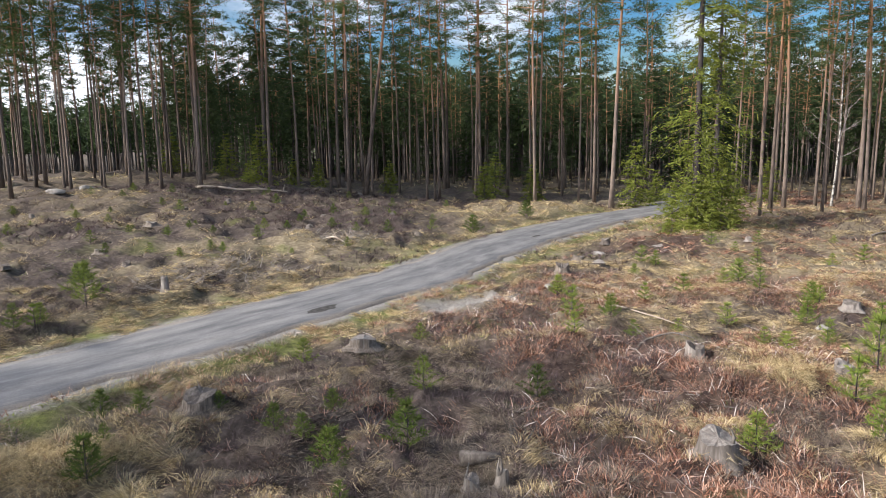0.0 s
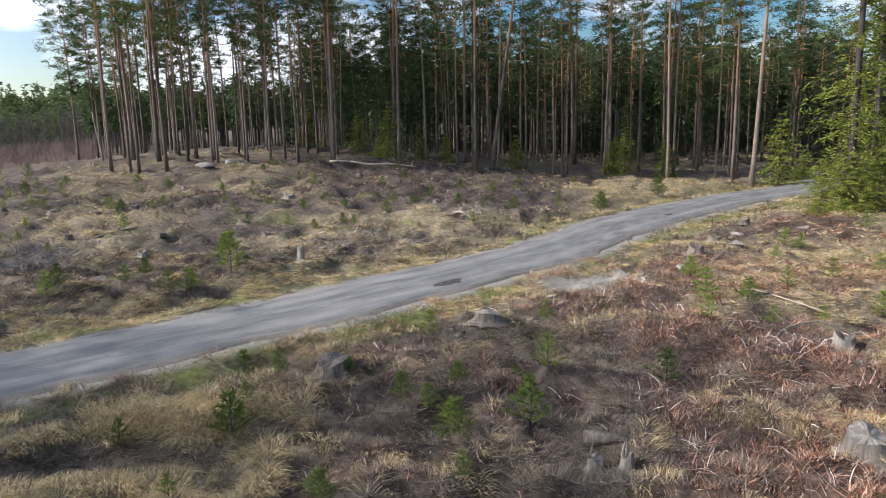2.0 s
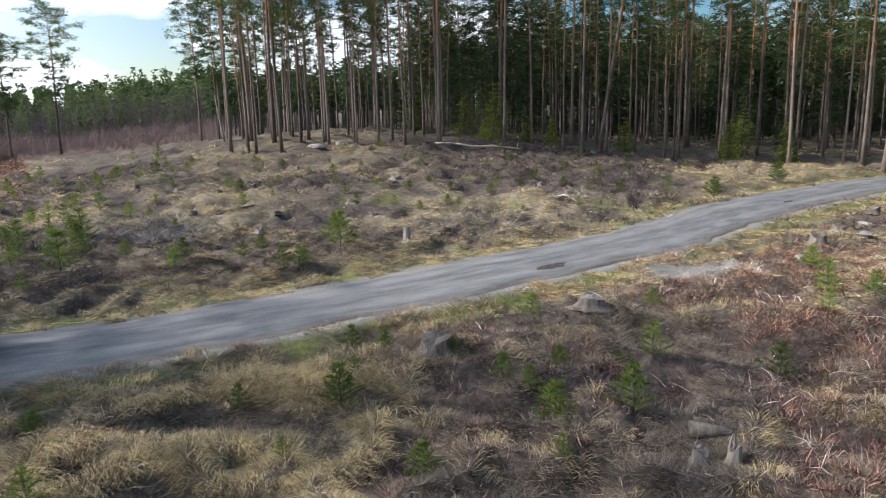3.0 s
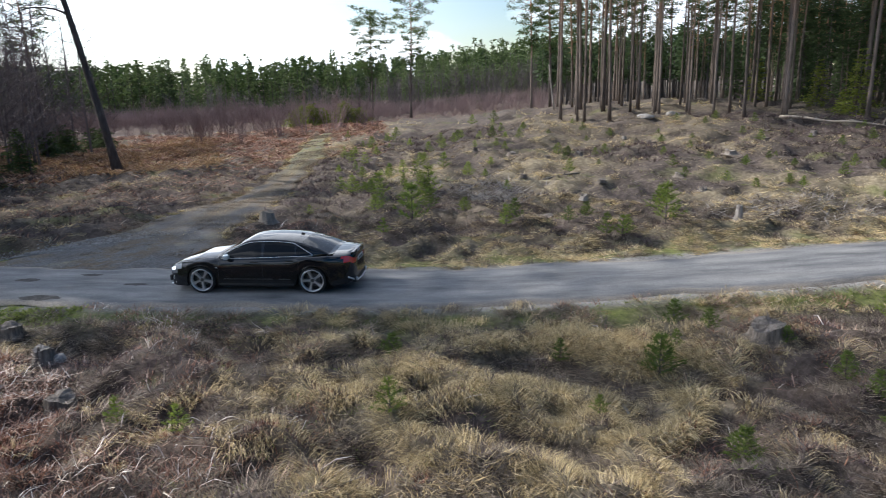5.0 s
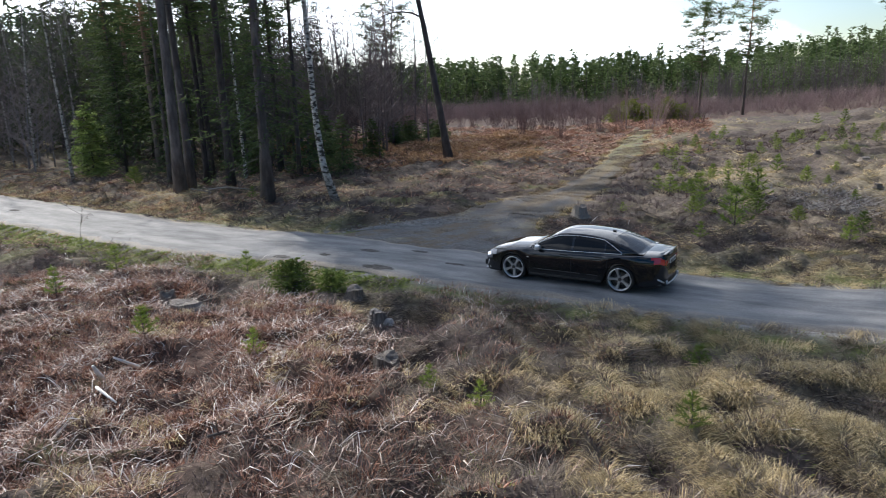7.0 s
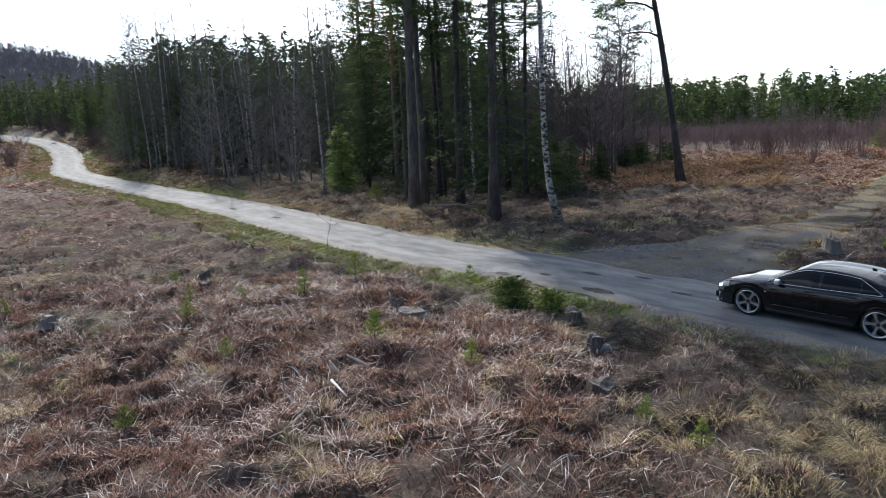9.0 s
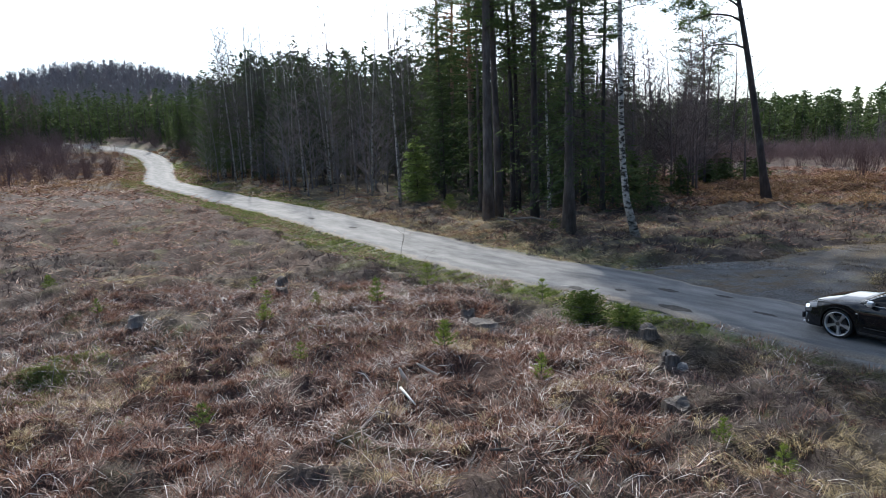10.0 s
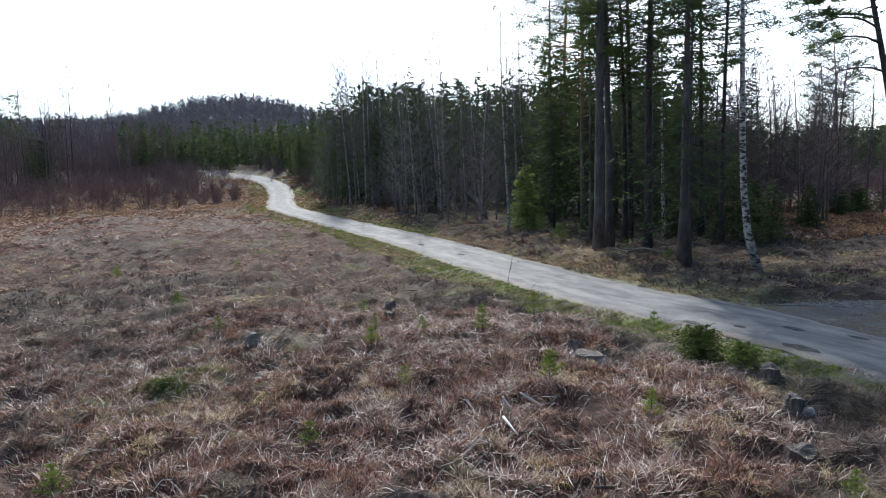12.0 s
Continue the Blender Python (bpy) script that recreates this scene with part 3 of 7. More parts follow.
def ribbon(name, line, halves, lift, crown, material, ragged, label):
    """A strip laid along a line, with a slight crown and ragged edges."""
    way = np.gradient(line, axis=0)
    way /= np.linalg.norm(way, axis=1)[:, None]
    normal = np.stack([way[:, 1], -way[:, 0]], 1)
    across = np.array([-1, -0.93, -0.7, -0.45, -0.2, 0, 0.2, 0.45, 0.7, 0.93, 1])
    n, k = len(line), len(across)
    s = np.arange(n) * 0.6
    wob = np.stack([value_noise(s, s * 0 + 1, 1.3, 21) - 0.5, value_noise(s, s * 0 + 5, 1.3, 22) - 0.5], 1) * ragged + \
        np.stack([value_noise(s, s * 0 + 1, 0.6, 23) - 0.5, value_noise(s, s * 0 + 5, 0.6, 24) - 0.5], 1) * ragged * 0.6
    verts, uvs = [], []
    for i in range(n):
        for u in across:
            h = halves[i] * u + (wob[i, 0] * -1 if u < 0 else wob[i, 1]) * abs(u) ** 3
            p = line[i] + normal[i] * h
            drop = 0.07 if abs(u) == 1 else 0.0
            verts.append((p[0], p[1], float(broad(p[0], p[1])) + lift + crown * (1 - u * u) - drop))
            uvs.append((u * 0.5 + 0.5, s[i]))
    faces = [(i * k + j, i * k + j + 1, (i + 1) * k + j + 1, (i + 1) * k + j) for i in range(n - 1) for j in range(k - 1)]
    me = bpy.data.meshes.new(name)
    me.from_pydata(verts, [], faces)
    layer = me.uv_layers.new(name="UVMap")
    for loop in me.loops:
        layer.data[loop.index].uv = uvs[loop.vertex_index]
    bm = bmesh.new()
    bm.from_mesh(me)
    if sum(f.normal.z for f in bm.faces) < 0:
        bmesh.ops.reverse_faces(bm, faces=bm.faces)
    bm.to_mesh(me)
    bm.free()
    me.shade_smooth()
    me.materials.append(material)
    return tagged(new(name, me), label, "road", kind="structure")


ground_sheet()
ribbon("road", ROAD_LINE, road_half(np.arange(len(ROAD_LINE))), 0.012, 0.05, asphalt_material("bleached asphalt", 0.17, 0.0), 0.5,
       "narrow bleached grey asphalt forest road with worn wheel tracks")
ribbon("dirt_track", TRACK_LINE, TRACK_HALF, 0.002, 0.02, track_material(), 0.7,
       "gravel side track with grey stones branching off the road")


# ---------------------------------------------------------------- trees and shrubs
def stuff(name, data, parent):
    """A part of countless pieces: twigs, needles."""
    return tagged(part(name, data, parent), kind="stuff")


def pad(shape, centre, size, count, rng, blade=1.0):
    """A flat spray of short needle tufts round the end of a limb."""
    ways = rng.normal(size=(count, 3)) * (1, 1, 0.5) + (0, 0, 0.35)
    roots = np.asarray(centre) + rng.normal(size=(count, 3)) * (size * 0.42, size * 0.42, size * 0.17)
    shape.blades(roots, ways, blade * rng.uniform(0.16, 0.32, count), blade * rng.uniform(0.032, 0.068, count), rng)


def bend(base, top, n, sway, rng):
    u = np.linspace(0, 1, n)[:, None]
    path = np.asarray(base) * (1 - u) + np.asarray(top) * u
    a, b = rng.uniform(0, 6.28, 2)
    path[:, 0] += (np.sin(u[:, 0] * 4.1 + a) - math.sin(a)) * sway * u[:, 0]
    path[:, 1] += (np.sin(u[:, 0] * 3.3 + b) - math.sin(b)) * sway * u[:, 0]
    return path


def tree(name, label, category, group=""):
    e = new(name)
    e.empty_display_size = 0.2
    return tagged(e, label, category, group)


def pine(name, label, height, girth, bare, seed, lean=(0, 0), clumps=78, reach=2.4, stubs=7, group="", bark=None, dense=46, needle=None, blade=1.0):
    """Scots pine: long bare trunk with a few dead stubs, open crown of limbs with needle tufts."""
    rng = np.random.default_rng(seed)
    e = tree(name, label, "pine tree", group)
    trunk = Shape()
    path = bend((0, 0, -0.25), (lean[0], lean[1], height), 12, 0.25, rng)
    u = np.linspace(0, 1, 12)
    radii = girth * (1 - 0.82 * u ** 1.1) * (1 + 0.45 * np.exp(-u * 40))
    trunk.tube(path, radii, 9)
    part("trunk", trunk.mesh("trunk", bark or BARK_PINE, True), e)
    at_height = lambda h: np.array([np.interp(h, path[:, 2], path[:, k]) for k in range(3)])
    limbs, crown = Shape(), Shape()
    for _ in range(stubs):
        h = height * rng.uniform(0.3, bare + 0.1)
        a, length = rng.uniform(0, 6.28), rng.uniform(0.4, 1.4)
        p = at_height(h)
        limbs.tube([p, p + (math.cos(a) * length * 0.6, math.sin(a) * length * 0.6, -0.05), p + (math.cos(a) * length, math.sin(a) * length, -0.25)], [0.022, 0.015, 0.006], 3, False)
    n = int(clumps / 2.6)
    for i in range(n):
        v = (i + rng.uniform(0, 1)) / n
        h = height * (bare + (0.985 - bare) * v)
        length = reach * (0.35 + 0.9 * math.sin(math.pi * min(1, 0.22 + 0.8 * (1 - v)) ) ) * rng.uniform(0.6, 1.15)
        a = i * 2.4 + rng.uniform(-0.5, 0.5)
        p = at_height(h)
        rise = (0.05 + 0.55 * v) * length
        way = np.array((math.cos(a), math.sin(a), 0))
        q = p + way * length * 0.55 + (0, 0, rise * 0.35)
        end = p + way * length + (0, 0, rise * 0.9)
        limbs.tube([p, q, end], [0.05 * (1.15 - v), 0.032 * (1.1 - v * 0.6), 0.01], 3, False)
        for _ in range(rng.integers(2, 4) + (1 if length > 1.8 else 0)):
            w = rng.uniform(0.45, 1.05)
            c = p + (end - p) * w + rng.normal(size=3) * (0.28, 0.28, 0.14) * length * 0.42
            pad(crown, c, rng.uniform(0.5, 0.85), dense, rng, blade)
    for _ in range(4):
        pad(crown, at_height(height * 0.985) + rng.normal(size=3) * 0.3, 0.6, dense, rng, blade)
    stuff("branchwork", limbs.mesh("branchwork", bark or BARK_PINE, True), e)
    stuff("crown", crown.mesh("crown", needle or NEEDLE_PINE), e)
    return e


def spruce(name, label, height, girth, low, seed, spread=0.17, needle=None, levels=30, per=6, tufts=9, ragged=0.25, group="", droop=0.35, size=1.0, bare_gap=None):
    """Norway spruce: straight trunk, whorls of drooping boughs, pointed top."""
    rng = np.random.default_rng(seed)
    e = tree(name, label, "spruce tree", group)
    trunk, boughs, crown = Shape(), Shape(), Shape()
    u = np.linspace(0, 1, 9)
    trunk.tube(bend((0, 0, -0.25), (0, 0, height), 9, 0.05, rng), girth * (1 - 0.93 * u) * (1 + 0.5 * np.exp(-u * 40)), 8)
    for i in range(levels):
        v = (i + 0.5) / levels
        h = height * (low + (0.985 - low) * v ** 0.95)
        for k in range(per if v < 0.85 else 4):
            if bare_gap and bare_gap[0] < h < bare_gap[1] and rng.uniform() < bare_gap[2]:
                continue
            length = spread * height * (1 - v) ** 0.8 * rng.uniform(1 - ragged * 1.6, 1 + ragged) + 0.12
            a = k * 6.283 / per + i * 1.1 + rng.uniform(-0.3, 0.3)
            p = np.array((0, 0, min(h + rng.normal(0, 0.018 * height), height * 0.99)))
            way = np.array((math.cos(a), math.sin(a), 0))
            end = p + way * length + (0, 0, (-droop + 0.55 * v) * length)
            if length > 0.5:
                boughs.blades([p], [end - p], [np.linalg.norm(end - p)], [0.05], rng)
            n = max(4, int(2 * tufts * min(1.4, 0.45 + length / 1.6)))
            w = rng.uniform(0.15, 1.05, n)
            roots = p + (end - p) * w[:, None] + rng.normal(size=(n, 3)) * (0.09, 0.09, 0.05) * length
            across = np.cross(way, (0, 0, 1))
            ways = way * rng.uniform(0.1, 1, (n, 1)) + across * rng.normal(0, 0.7, (n, 1)) + np.array((0, 0, 1)) * rng.uniform(-0.7, 0.25, (n, 1))
            crown.blades(roots, ways, size * rng.uniform(0.18, 0.42, n) * (0.55 + 0.35 * min(length, 2)), size * rng.uniform(0.06, 0.125, n), rng)
    part("trunk", trunk.mesh("trunk", BARK_SPRUCE, True), e)
    if boughs.v:
        stuff("branchwork", boughs.mesh("branchwork", BARK_SPRUCE), e)
    stuff("crown", crown.mesh("crown", needle or NEEDLE_SPRUCE), e)
    return e


def birch(name, label, height, girth, seed, lean=(0, 0), first=0.35, twigs=70, bark=None, group="", reach=0.16, kink=(0, 0), category="birch tree", twig=None):
    """Leafless birch: pale trunk, rising branches, a haze of fine twigs."""
    rng = np.random.default_rng(seed)
    e = tree(name, label, category, group)
    trunk, limbs = Shape(), Shape()
    path = bend((0, 0, -0.2), (lean[0], lean[1], height), 12, 0.3, rng)
    path[:, :2] += np.array(kink) * np.exp(-np.linspace(0, 1, 12) / 0.1)[:, None]
    u = np.linspace(0, 1, 12)
    trunk.tube(path, girth * (1 - 0.93 * u) * (1 + 0.3 * np.exp(-u * 30)), 8)
    part("trunk", trunk.mesh("trunk", bark or BARK_BIRCH, True), e)
    for i in range(twigs):
        v = first + (0.98 - first) * (i + rng.uniform()) / twigs
        p = np.array([np.interp(v, u, path[:, k]) for k in range(3)])
        a = i * 2.4 + rng.uniform(-0.5, 0.5)
        length = reach * height * (1.15 - v) * rng.uniform(0.6, 1.2) + 0.3
        way = np.array((math.cos(a), math.sin(a), rng.uniform(0.3, 1.0)))
        mid, end = p + way * length * 0.5, p + way * length + (0, 0, 0.1 * length)
        limbs.tube([p, mid, end], np.array([0.022 * (1.3 - v), 0.013 * (1.3 - v), 0.004]) * min(1, height / 6), 3, False)
        m = 13
        w = rng.uniform(0.25, 1, m)
        ways = way * rng.uniform(0.4, 1, (m, 1)) + rng.normal(size=(m, 3)) * 0.5
        limbs.blades(p + (end - p) * w[:, None], ways, length * rng.uniform(0.2, 0.5, m), np.full(m, min(0.022, 0.006 * height)), rng)
    stuff("branchwork", limbs.mesh("branchwork", twig or TWIG), e)
    return e


def shrub(name, label, height, spread, seed, stems=26, material=None, group=""):
    """Leafless shrub: many thin stems that fan out and fork."""
    rng = np.random.default_rng(seed)
    e = tree(name, label, "shrub", group)
    s = Shape()
    for _ in range(stems):
        a, r = rng.uniform(0, 6.28), rng.uniform(0, 1) ** 0.7
        h = height * rng.uniform(0.6, 1.05) * (1 - 0.25 * r)
        base = np.array((math.cos(a) * r * spread * 0.25, math.sin(a) * r * spread * 0.25, -0.08))
        end = np.array((math.cos(a) * r * spread, math.sin(a) * r * spread, h))
        mid = base * 0.4 + end * 0.6 + (0, 0, h * 0.1)
        s.tube([base, mid, end], [0.018, 0.011, 0.004], 3, False)
        m = 12
        q = mid + (end - mid) * rng.uniform(-0.6, 0.95, (m, 1))
        s.blades(q, rng.normal(size=(m, 3)) * (0.5, 0.5, 0.3) + (0, 0, 0.8), height * rng.uniform(0.12, 0.3, m), np.full(m, 0.02), rng)
    stuff("branchwork", s.mesh("branchwork", material or TWIG_RED), e)
    return e


def sapling(name, label, height, seed, needle=None, whorls=5, group="", wide=0.45, dense=36, category="pine sapling"):
    """Young conifer: stem, whorls of rising shoots, long needles."""
    rng = np.random.default_rng(seed)
    e = tree(name, label, category, group)
    stem, shoots, leaf = Shape(), Shape(), Shape()
    stem.tube([(0, 0, -0.08), (rng.normal(0, 0.03), rng.normal(0, 0.03), height * 0.5), (0, 0, height)], [0.018, 0.012, 0.005], 5)
    for i in range(whorls):
        v = 0.12 + 0.75 * i / max(1, whorls - 1)
        n = rng.integers(4, 7)
        for k in range(n):
            a = 6.283 * k / n + rng.uniform(-0.4, 0.4) + i
            length = height * wide * (1.05 - v) * rng.uniform(0.7, 1.2)
            p = np.array((0, 0, v * height))
            end = p + (math.cos(a) * length, math.sin(a) * length, length * 0.55)
            shoots.tube([p, end], [0.008, 0.004], 3, False)
            m = max(6, int(dense * (0.5 + length / height)))
            w = rng.uniform(0.15, 1.0, m)
            roots = p + (end - p) * w[:, None]
            ways = (end - p) / (length + 1e-6) * 0.9 + rng.normal(size=(m, 3)) * 0.7
            leaf.blades(roots, ways, rng.uniform(0.08, 0.17, m) * (0.6 + 0.5 * height), rng.uniform(0.012, 0.024, m) * (0.7 + 0.4 * height), rng)
    m = 26
    w = rng.uniform(0.5, 1.0, m)
    leaf.blades(np.stack([w * 0, w * 0, w * height], 1), rng.normal(size=(m, 3)) * 0.6 + (0, 0, 0.9), rng.uniform(0.07, 0.15, m), rng.uniform(0.016, 0.03, m), rng)
    part("stem", stem.mesh("stem", BARK_SPRUCE), e)
    stuff("branchwork", shoots.mesh("branchwork", BARK_SPRUCE), e)
    stuff("needles", leaf.mesh("needles", needle or NEEDLE_YOUNG), e)
    return e


def on_land(x, y, turn=0.0, scale=1.0, sink=0.0):
    return Matrix.Translation((x, y, float(ground(x, y)[0]) - sink)) @ Matrix.Rotation(turn, 4, "Z") @ Matrix.Scale(scale, 4)


def set_down(ob, x, y, turn=0.0, scale=1.0, sink=0.0):
    """Moves a thing that was built at the origin to its place."""
    ob.matrix_basis = on_land(x, y, turn, scale, sink)
    return ob


def spread_copies(kinds, spots, rng, low=0.85, high=1.15):
    """Sets the built things and their copies down at the spots."""
    fresh = list(kinds)
    for x, y in spots:
        scale, turn = rng.uniform(low, high), rng.uniform(0, 6.28)
        if fresh:
            ob = fresh.pop()
            ob.matrix_basis = on_land(x, y, turn)
            ob.scale = (scale, scale, scale)
        else:
            src = kinds[rng.integers(len(kinds))]
            ob = copy_thing(src, on_land(x, y, turn))
            ob.scale = (scale, scale, scale)


def scatter(rng, count, turn, far, apart, keep=None, taken=None, power=1.0):
    """Random spots between two turns and distances from the start, not too near each other."""
    spots = [] if taken is None else list(taken)
    first, tries = len(spots), 0
    while len(spots) - first < count and tries < count * 60:
        tries += 1
        a = radians(rng.uniform(*turn))
        r = far[0] + (far[1] - far[0]) * rng.uniform() ** power
        x, y = -math.sin(a) * r, math.cos(a) * r
        if keep and not keep(x, y):
            continue
        if all((x - p[0]) ** 2 + (y - p[1]) ** 2 > apart * apart for p in spots):
            spots.append((x, y))
    return spots[first:]


def off_road(gap):
    def test(x, y):
        d, i = away(x, y, ROAD_LINE)
        e, j = away(x, y, TRACK_LINE)
        return d[0] - road_half(i)[0] > gap and e[0] - TRACK_HALF[j][0] > gap
    return test


# ---------------------------------------------------------------- the pine wood on the rise
rng = np.random.default_rng(7)
WOOD = "tall pines of the wood"
pines = [pine("pine_tree", "tall slender Scots pine with bare grey-orange trunk", h, g, b, s, clumps=c, group=WOOD, reach=r)
         for h, g, b, s, c, r in ((20, 0.10, 0.50, 1, 70, 1.7), (21, 0.14, 0.54, 2, 74, 1.9), (19, 0.085, 0.48, 3, 66, 1.6), (20, 0.115, 0.58, 4, 60, 1.7), (18, 0.08, 0.46, 5, 72, 1.5), (19, 0.095, 0.42, 6, 80, 1.7))]
# inner crowns take darker spruce needles, putting the wood's shade into their colour
inner = [pine("pine_tree", "reddish-brown pine standing deep in the dark wood", h, g, b, s, clumps=70, group=WOOD, reach=2.0, dense=19, blade=1.9, stubs=12, needle=NEEDLE_SPRUCE)
         for h, g, b, s in ((19, 0.13, 0.46, 7), (18, 0.11, 0.40, 8), (20, 0.15, 0.52, 9))]
EDGE = [(-26.1, 44.3), (-23.2, 46.9), (-18.3, 44.6), (-16.9, 47.3), (-25, 46), (-28.9, 47.9), (-28.4, 44.5), (-22.4, 49.4), (-19.9, 50.4),
        (-8, 47.1), (-6.8, 47.2), (-1.7, 50.5), (-1.1, 48.9), (-0.8, 49.8), (1.8, 51.3), (2.2, 52.8), (4.4, 54.9), (5.6, 47.2), (8.7, 48.2),
        (10.2, 50.5), (18.7, 41.5), (17.2, 39.4), (20.0, 42.6), (23.2, 45.2), (18.6, 46.5), (25.9, 45.1), (-33, 48.5), (-35, 53), (-31, 51), (-37.5, 50.5), (-31.5, 46.2), (-12.5, 49)]
clear_of_road = off_road(1.6)
wood = list(EDGE)
wood += scatter(rng, 34, (-36, 22), (50, 62), 2.1, clear_of_road, wood)
wood += scatter(rng, 24, (19, 36), (48, 60), 1.8, None, wood)
wood += scatter(rng, 16, (-42, -26), (44, 60), 2.2, clear_of_road, wood)
spread_copies(pines, wood, rng, 0.82, 1.05)
deeper = scatter(rng, 185, (-38, 21), (58, 92), 1.8, clear_of_road, wood) + scatter(rng, 44, (19, 35), (60, 84), 1.8, None, wood)
for i, (x, y) in enumerate(deeper):
    k = rng.uniform(0.54, 0.80)
    ob = inner[i] if i < 3 else copy_thing(inner[rng.integers(3)], on_land(x, y))
    ob.matrix_basis = on_land(x, y, rng.uniform(0, 6.28))
    ob.scale = (k * 0.95, k * 0.95, k)

leaning = pine("leaning_pine", "slim pine leaning sideways at the wood's edge", 19, 0.15, 0.6, 31, lean=(2.2, 0.5), reach=1.6)
set_down(leaning, -5.8, 47.8)
crooked = pine("crooked_pine", "pine with a bent bare side limb", 19, 0.16, 0.55, 33, lean=(0.9, 0), reach=1.7)
set_down(crooked, 10.6, 46.9)

# darker spruces under the pines
UNDER = "spruces under the pines"
small_spruces = [spruce("spruce_tree", "dark slender spruce in the shade of the pines", h, 0.09, lo, s, spread=0.16, levels=24, per=6, tufts=8, group=UNDER, size=1.15)
                 for h, lo, s in ((11, 0.25, 41), (13, 0.35, 42), (8, 0.1, 43))]
under = scatter(rng, 56, (-34, 18), (66, 96), 2.4, clear_of_road, None)
under += scatter(rng, 6, (14, 24), (58, 72), 2.2, None, under)
spread_copies(small_spruces, under, rng, 0.6, 1.25)
EDGE_GREEN = "young conifers at the wood's edge"
young = [spruce("young_spruce", "light green young conifer at the wood's edge", h, 0.05, 0.02, s, spread=0.30, needle=NEEDLE_LIGHT, levels=14, per=6, tufts=9, group=EDGE_GREEN)
         for h, s in ((3.2, 51), (4.4, 52))]
spread_copies(young, [(3.3, 52.5), (2.4, 50.6), (-13.5, 50.5), (-11.5, 52), (-15, 52.5), (-9.5, 51), (-4.5, 52.5), (12.6, 48.5), (6, 52), (-17, 54), (-22, 56), (15.2, 52.5), (21.5, 48)], rng, 0.5, 1.1)

# the light green spruce beside the road, with a skirt of low boughs
big = spruce("roadside_spruce", "large light green spruce with ragged boughs beside the road", 23, 0.2, 0.05, 61, spread=0.10, needle=NEEDLE_LIGHT,
             levels=58, per=7, tufts=24, ragged=0.62, droop=0.55, size=0.7, bare_gap=(2.6, 12.0, 0.36))
set_down(big, 12.5, 36.2)
twin = spruce("roadside_spruce", "thinner spruce grown into its neighbour by the road", 21, 0.15, 0.12, 62, spread=0.085, needle=NEEDLE_LIGHT, levels=50, per=7, tufts=20,
              ragged=0.6, size=0.7, droop=0.5, bare_gap=(2.5, 9, 0.5))
set_down(twin, 13.9, 37.4)
skirt = [spruce("spruce_bush", "low bushy spruce at the foot of the roadside spruce", 3.4, 0.05, 0.02, 63, spread=0.42, needle=NEEDLE_LIGHT, levels=15, per=6, tufts=26, ragged=0.7, droop=0.25, size=0.6)]
spread_copies(skirt, [(12.2, 35.3), (13.5, 35.4), (14.7, 36.6), (11.4, 36.4), (12.8, 34.8)], rng, 0.55, 1.05)
pale = birch("bare_birch", "thin pale leafless birch with a crooked stem", 12, 0.075, 71, lean=(0.8, 0), twigs=26, first=0.25)
set_down(pale, 23.3, 43.5)

# ---------------------------------------------------------------- trees round the mouth of the track
ROADSIDE = "dark tall trees by the track"
for i, (x, y, h, g, b, label) in enumerate((
        (-37.9, -0.9, 29, 0.27, 0.34, "tall dark pine with thick trunk by the road"), (-39.2, -0.35, 24, 0.22, 0.40, "tall dark pine standing close to its neighbour"),
        (-40.6, 0.5, 18, 0.16, 0.45, "slim dark pine by the road"), (-38.6, 1.6, 27, 0.2, 0.36, "dark pine with mossy drooping twigs"),
        (-53.3, -2.0, 20, 0.19, 0.4, "pine standing behind the roadside trees"), (-45.4, 5.1, 20, 0.17, 0.4, "pine behind the roadside birch"),
        (-50.2, -2.1, 22, 0.17, 0.42, "tall pine with reddish bark behind the big pines"), (-43.4, 0.9, 24, 0.16, 0.38, "dark straight pine in the group by the track"),
        (-41.8, 5.7, 22, 0.14, 0.42, "slim dark pine beside the birch"))):
    p = pine("roadside_pine", label, h, g, b, 80 + i, clumps=170, reach=3.7, stubs=22, group=ROADSIDE, bark=BARK_SPRUCE if i not in (4, 6) else None)
    set_down(p, x, y, i * 1.3)
for i, (x, y) in enumerate(((-59.3, -3.8), (-63, -5.4))):
    set_down(pine("red_pine", "pine with bright orange upper trunk", 23, 0.2, 0.38, 90 + i, clumps=130, reach=4.2), x, y)
old = spruce("old_spruce", "old spruce with flared grey trunk and thin lower boughs", 18, 0.25, 0.09, 95, spread=0.17, levels=44, per=8, tufts=12, ragged=0.5, bare_gap=(0, 10, 0.66), size=0.8, needle=NEEDLE_MID)
set_down(old, -32.8, 2.8)
for i, (x, y, h, lo) in enumerate(((-41.5, 1.9, 20, 0.08), (-43.5, -1.4, 18, 0.1), (-36.6, 3.4, 17, 0.1))):
    set_down(spruce("roadside_spruce", "dark thin spruce with drooping boughs among the pines", h, 0.13, lo, 96 + i, spread=0.12, levels=40, per=7, tufts=9, ragged=0.5, bare_gap=(0, 10, 0.42), size=0.7, needle=NEEDLE_MID), x, y)
white = birch("roadside_birch", "leaning birch with white cracked bark", 19, 0.16, 101, lean=(-0.1, 0.4), kink=(0.1, 0.8), first=0.5, twigs=44)
set_down(white, -30.75, 4.65)
set_down(birch("roadside_birch", "slim birch among the dark trees", 18, 0.10, 102, lean=(0.4, -0.3), first=0.5, twigs=36), -42.4, 2.7)

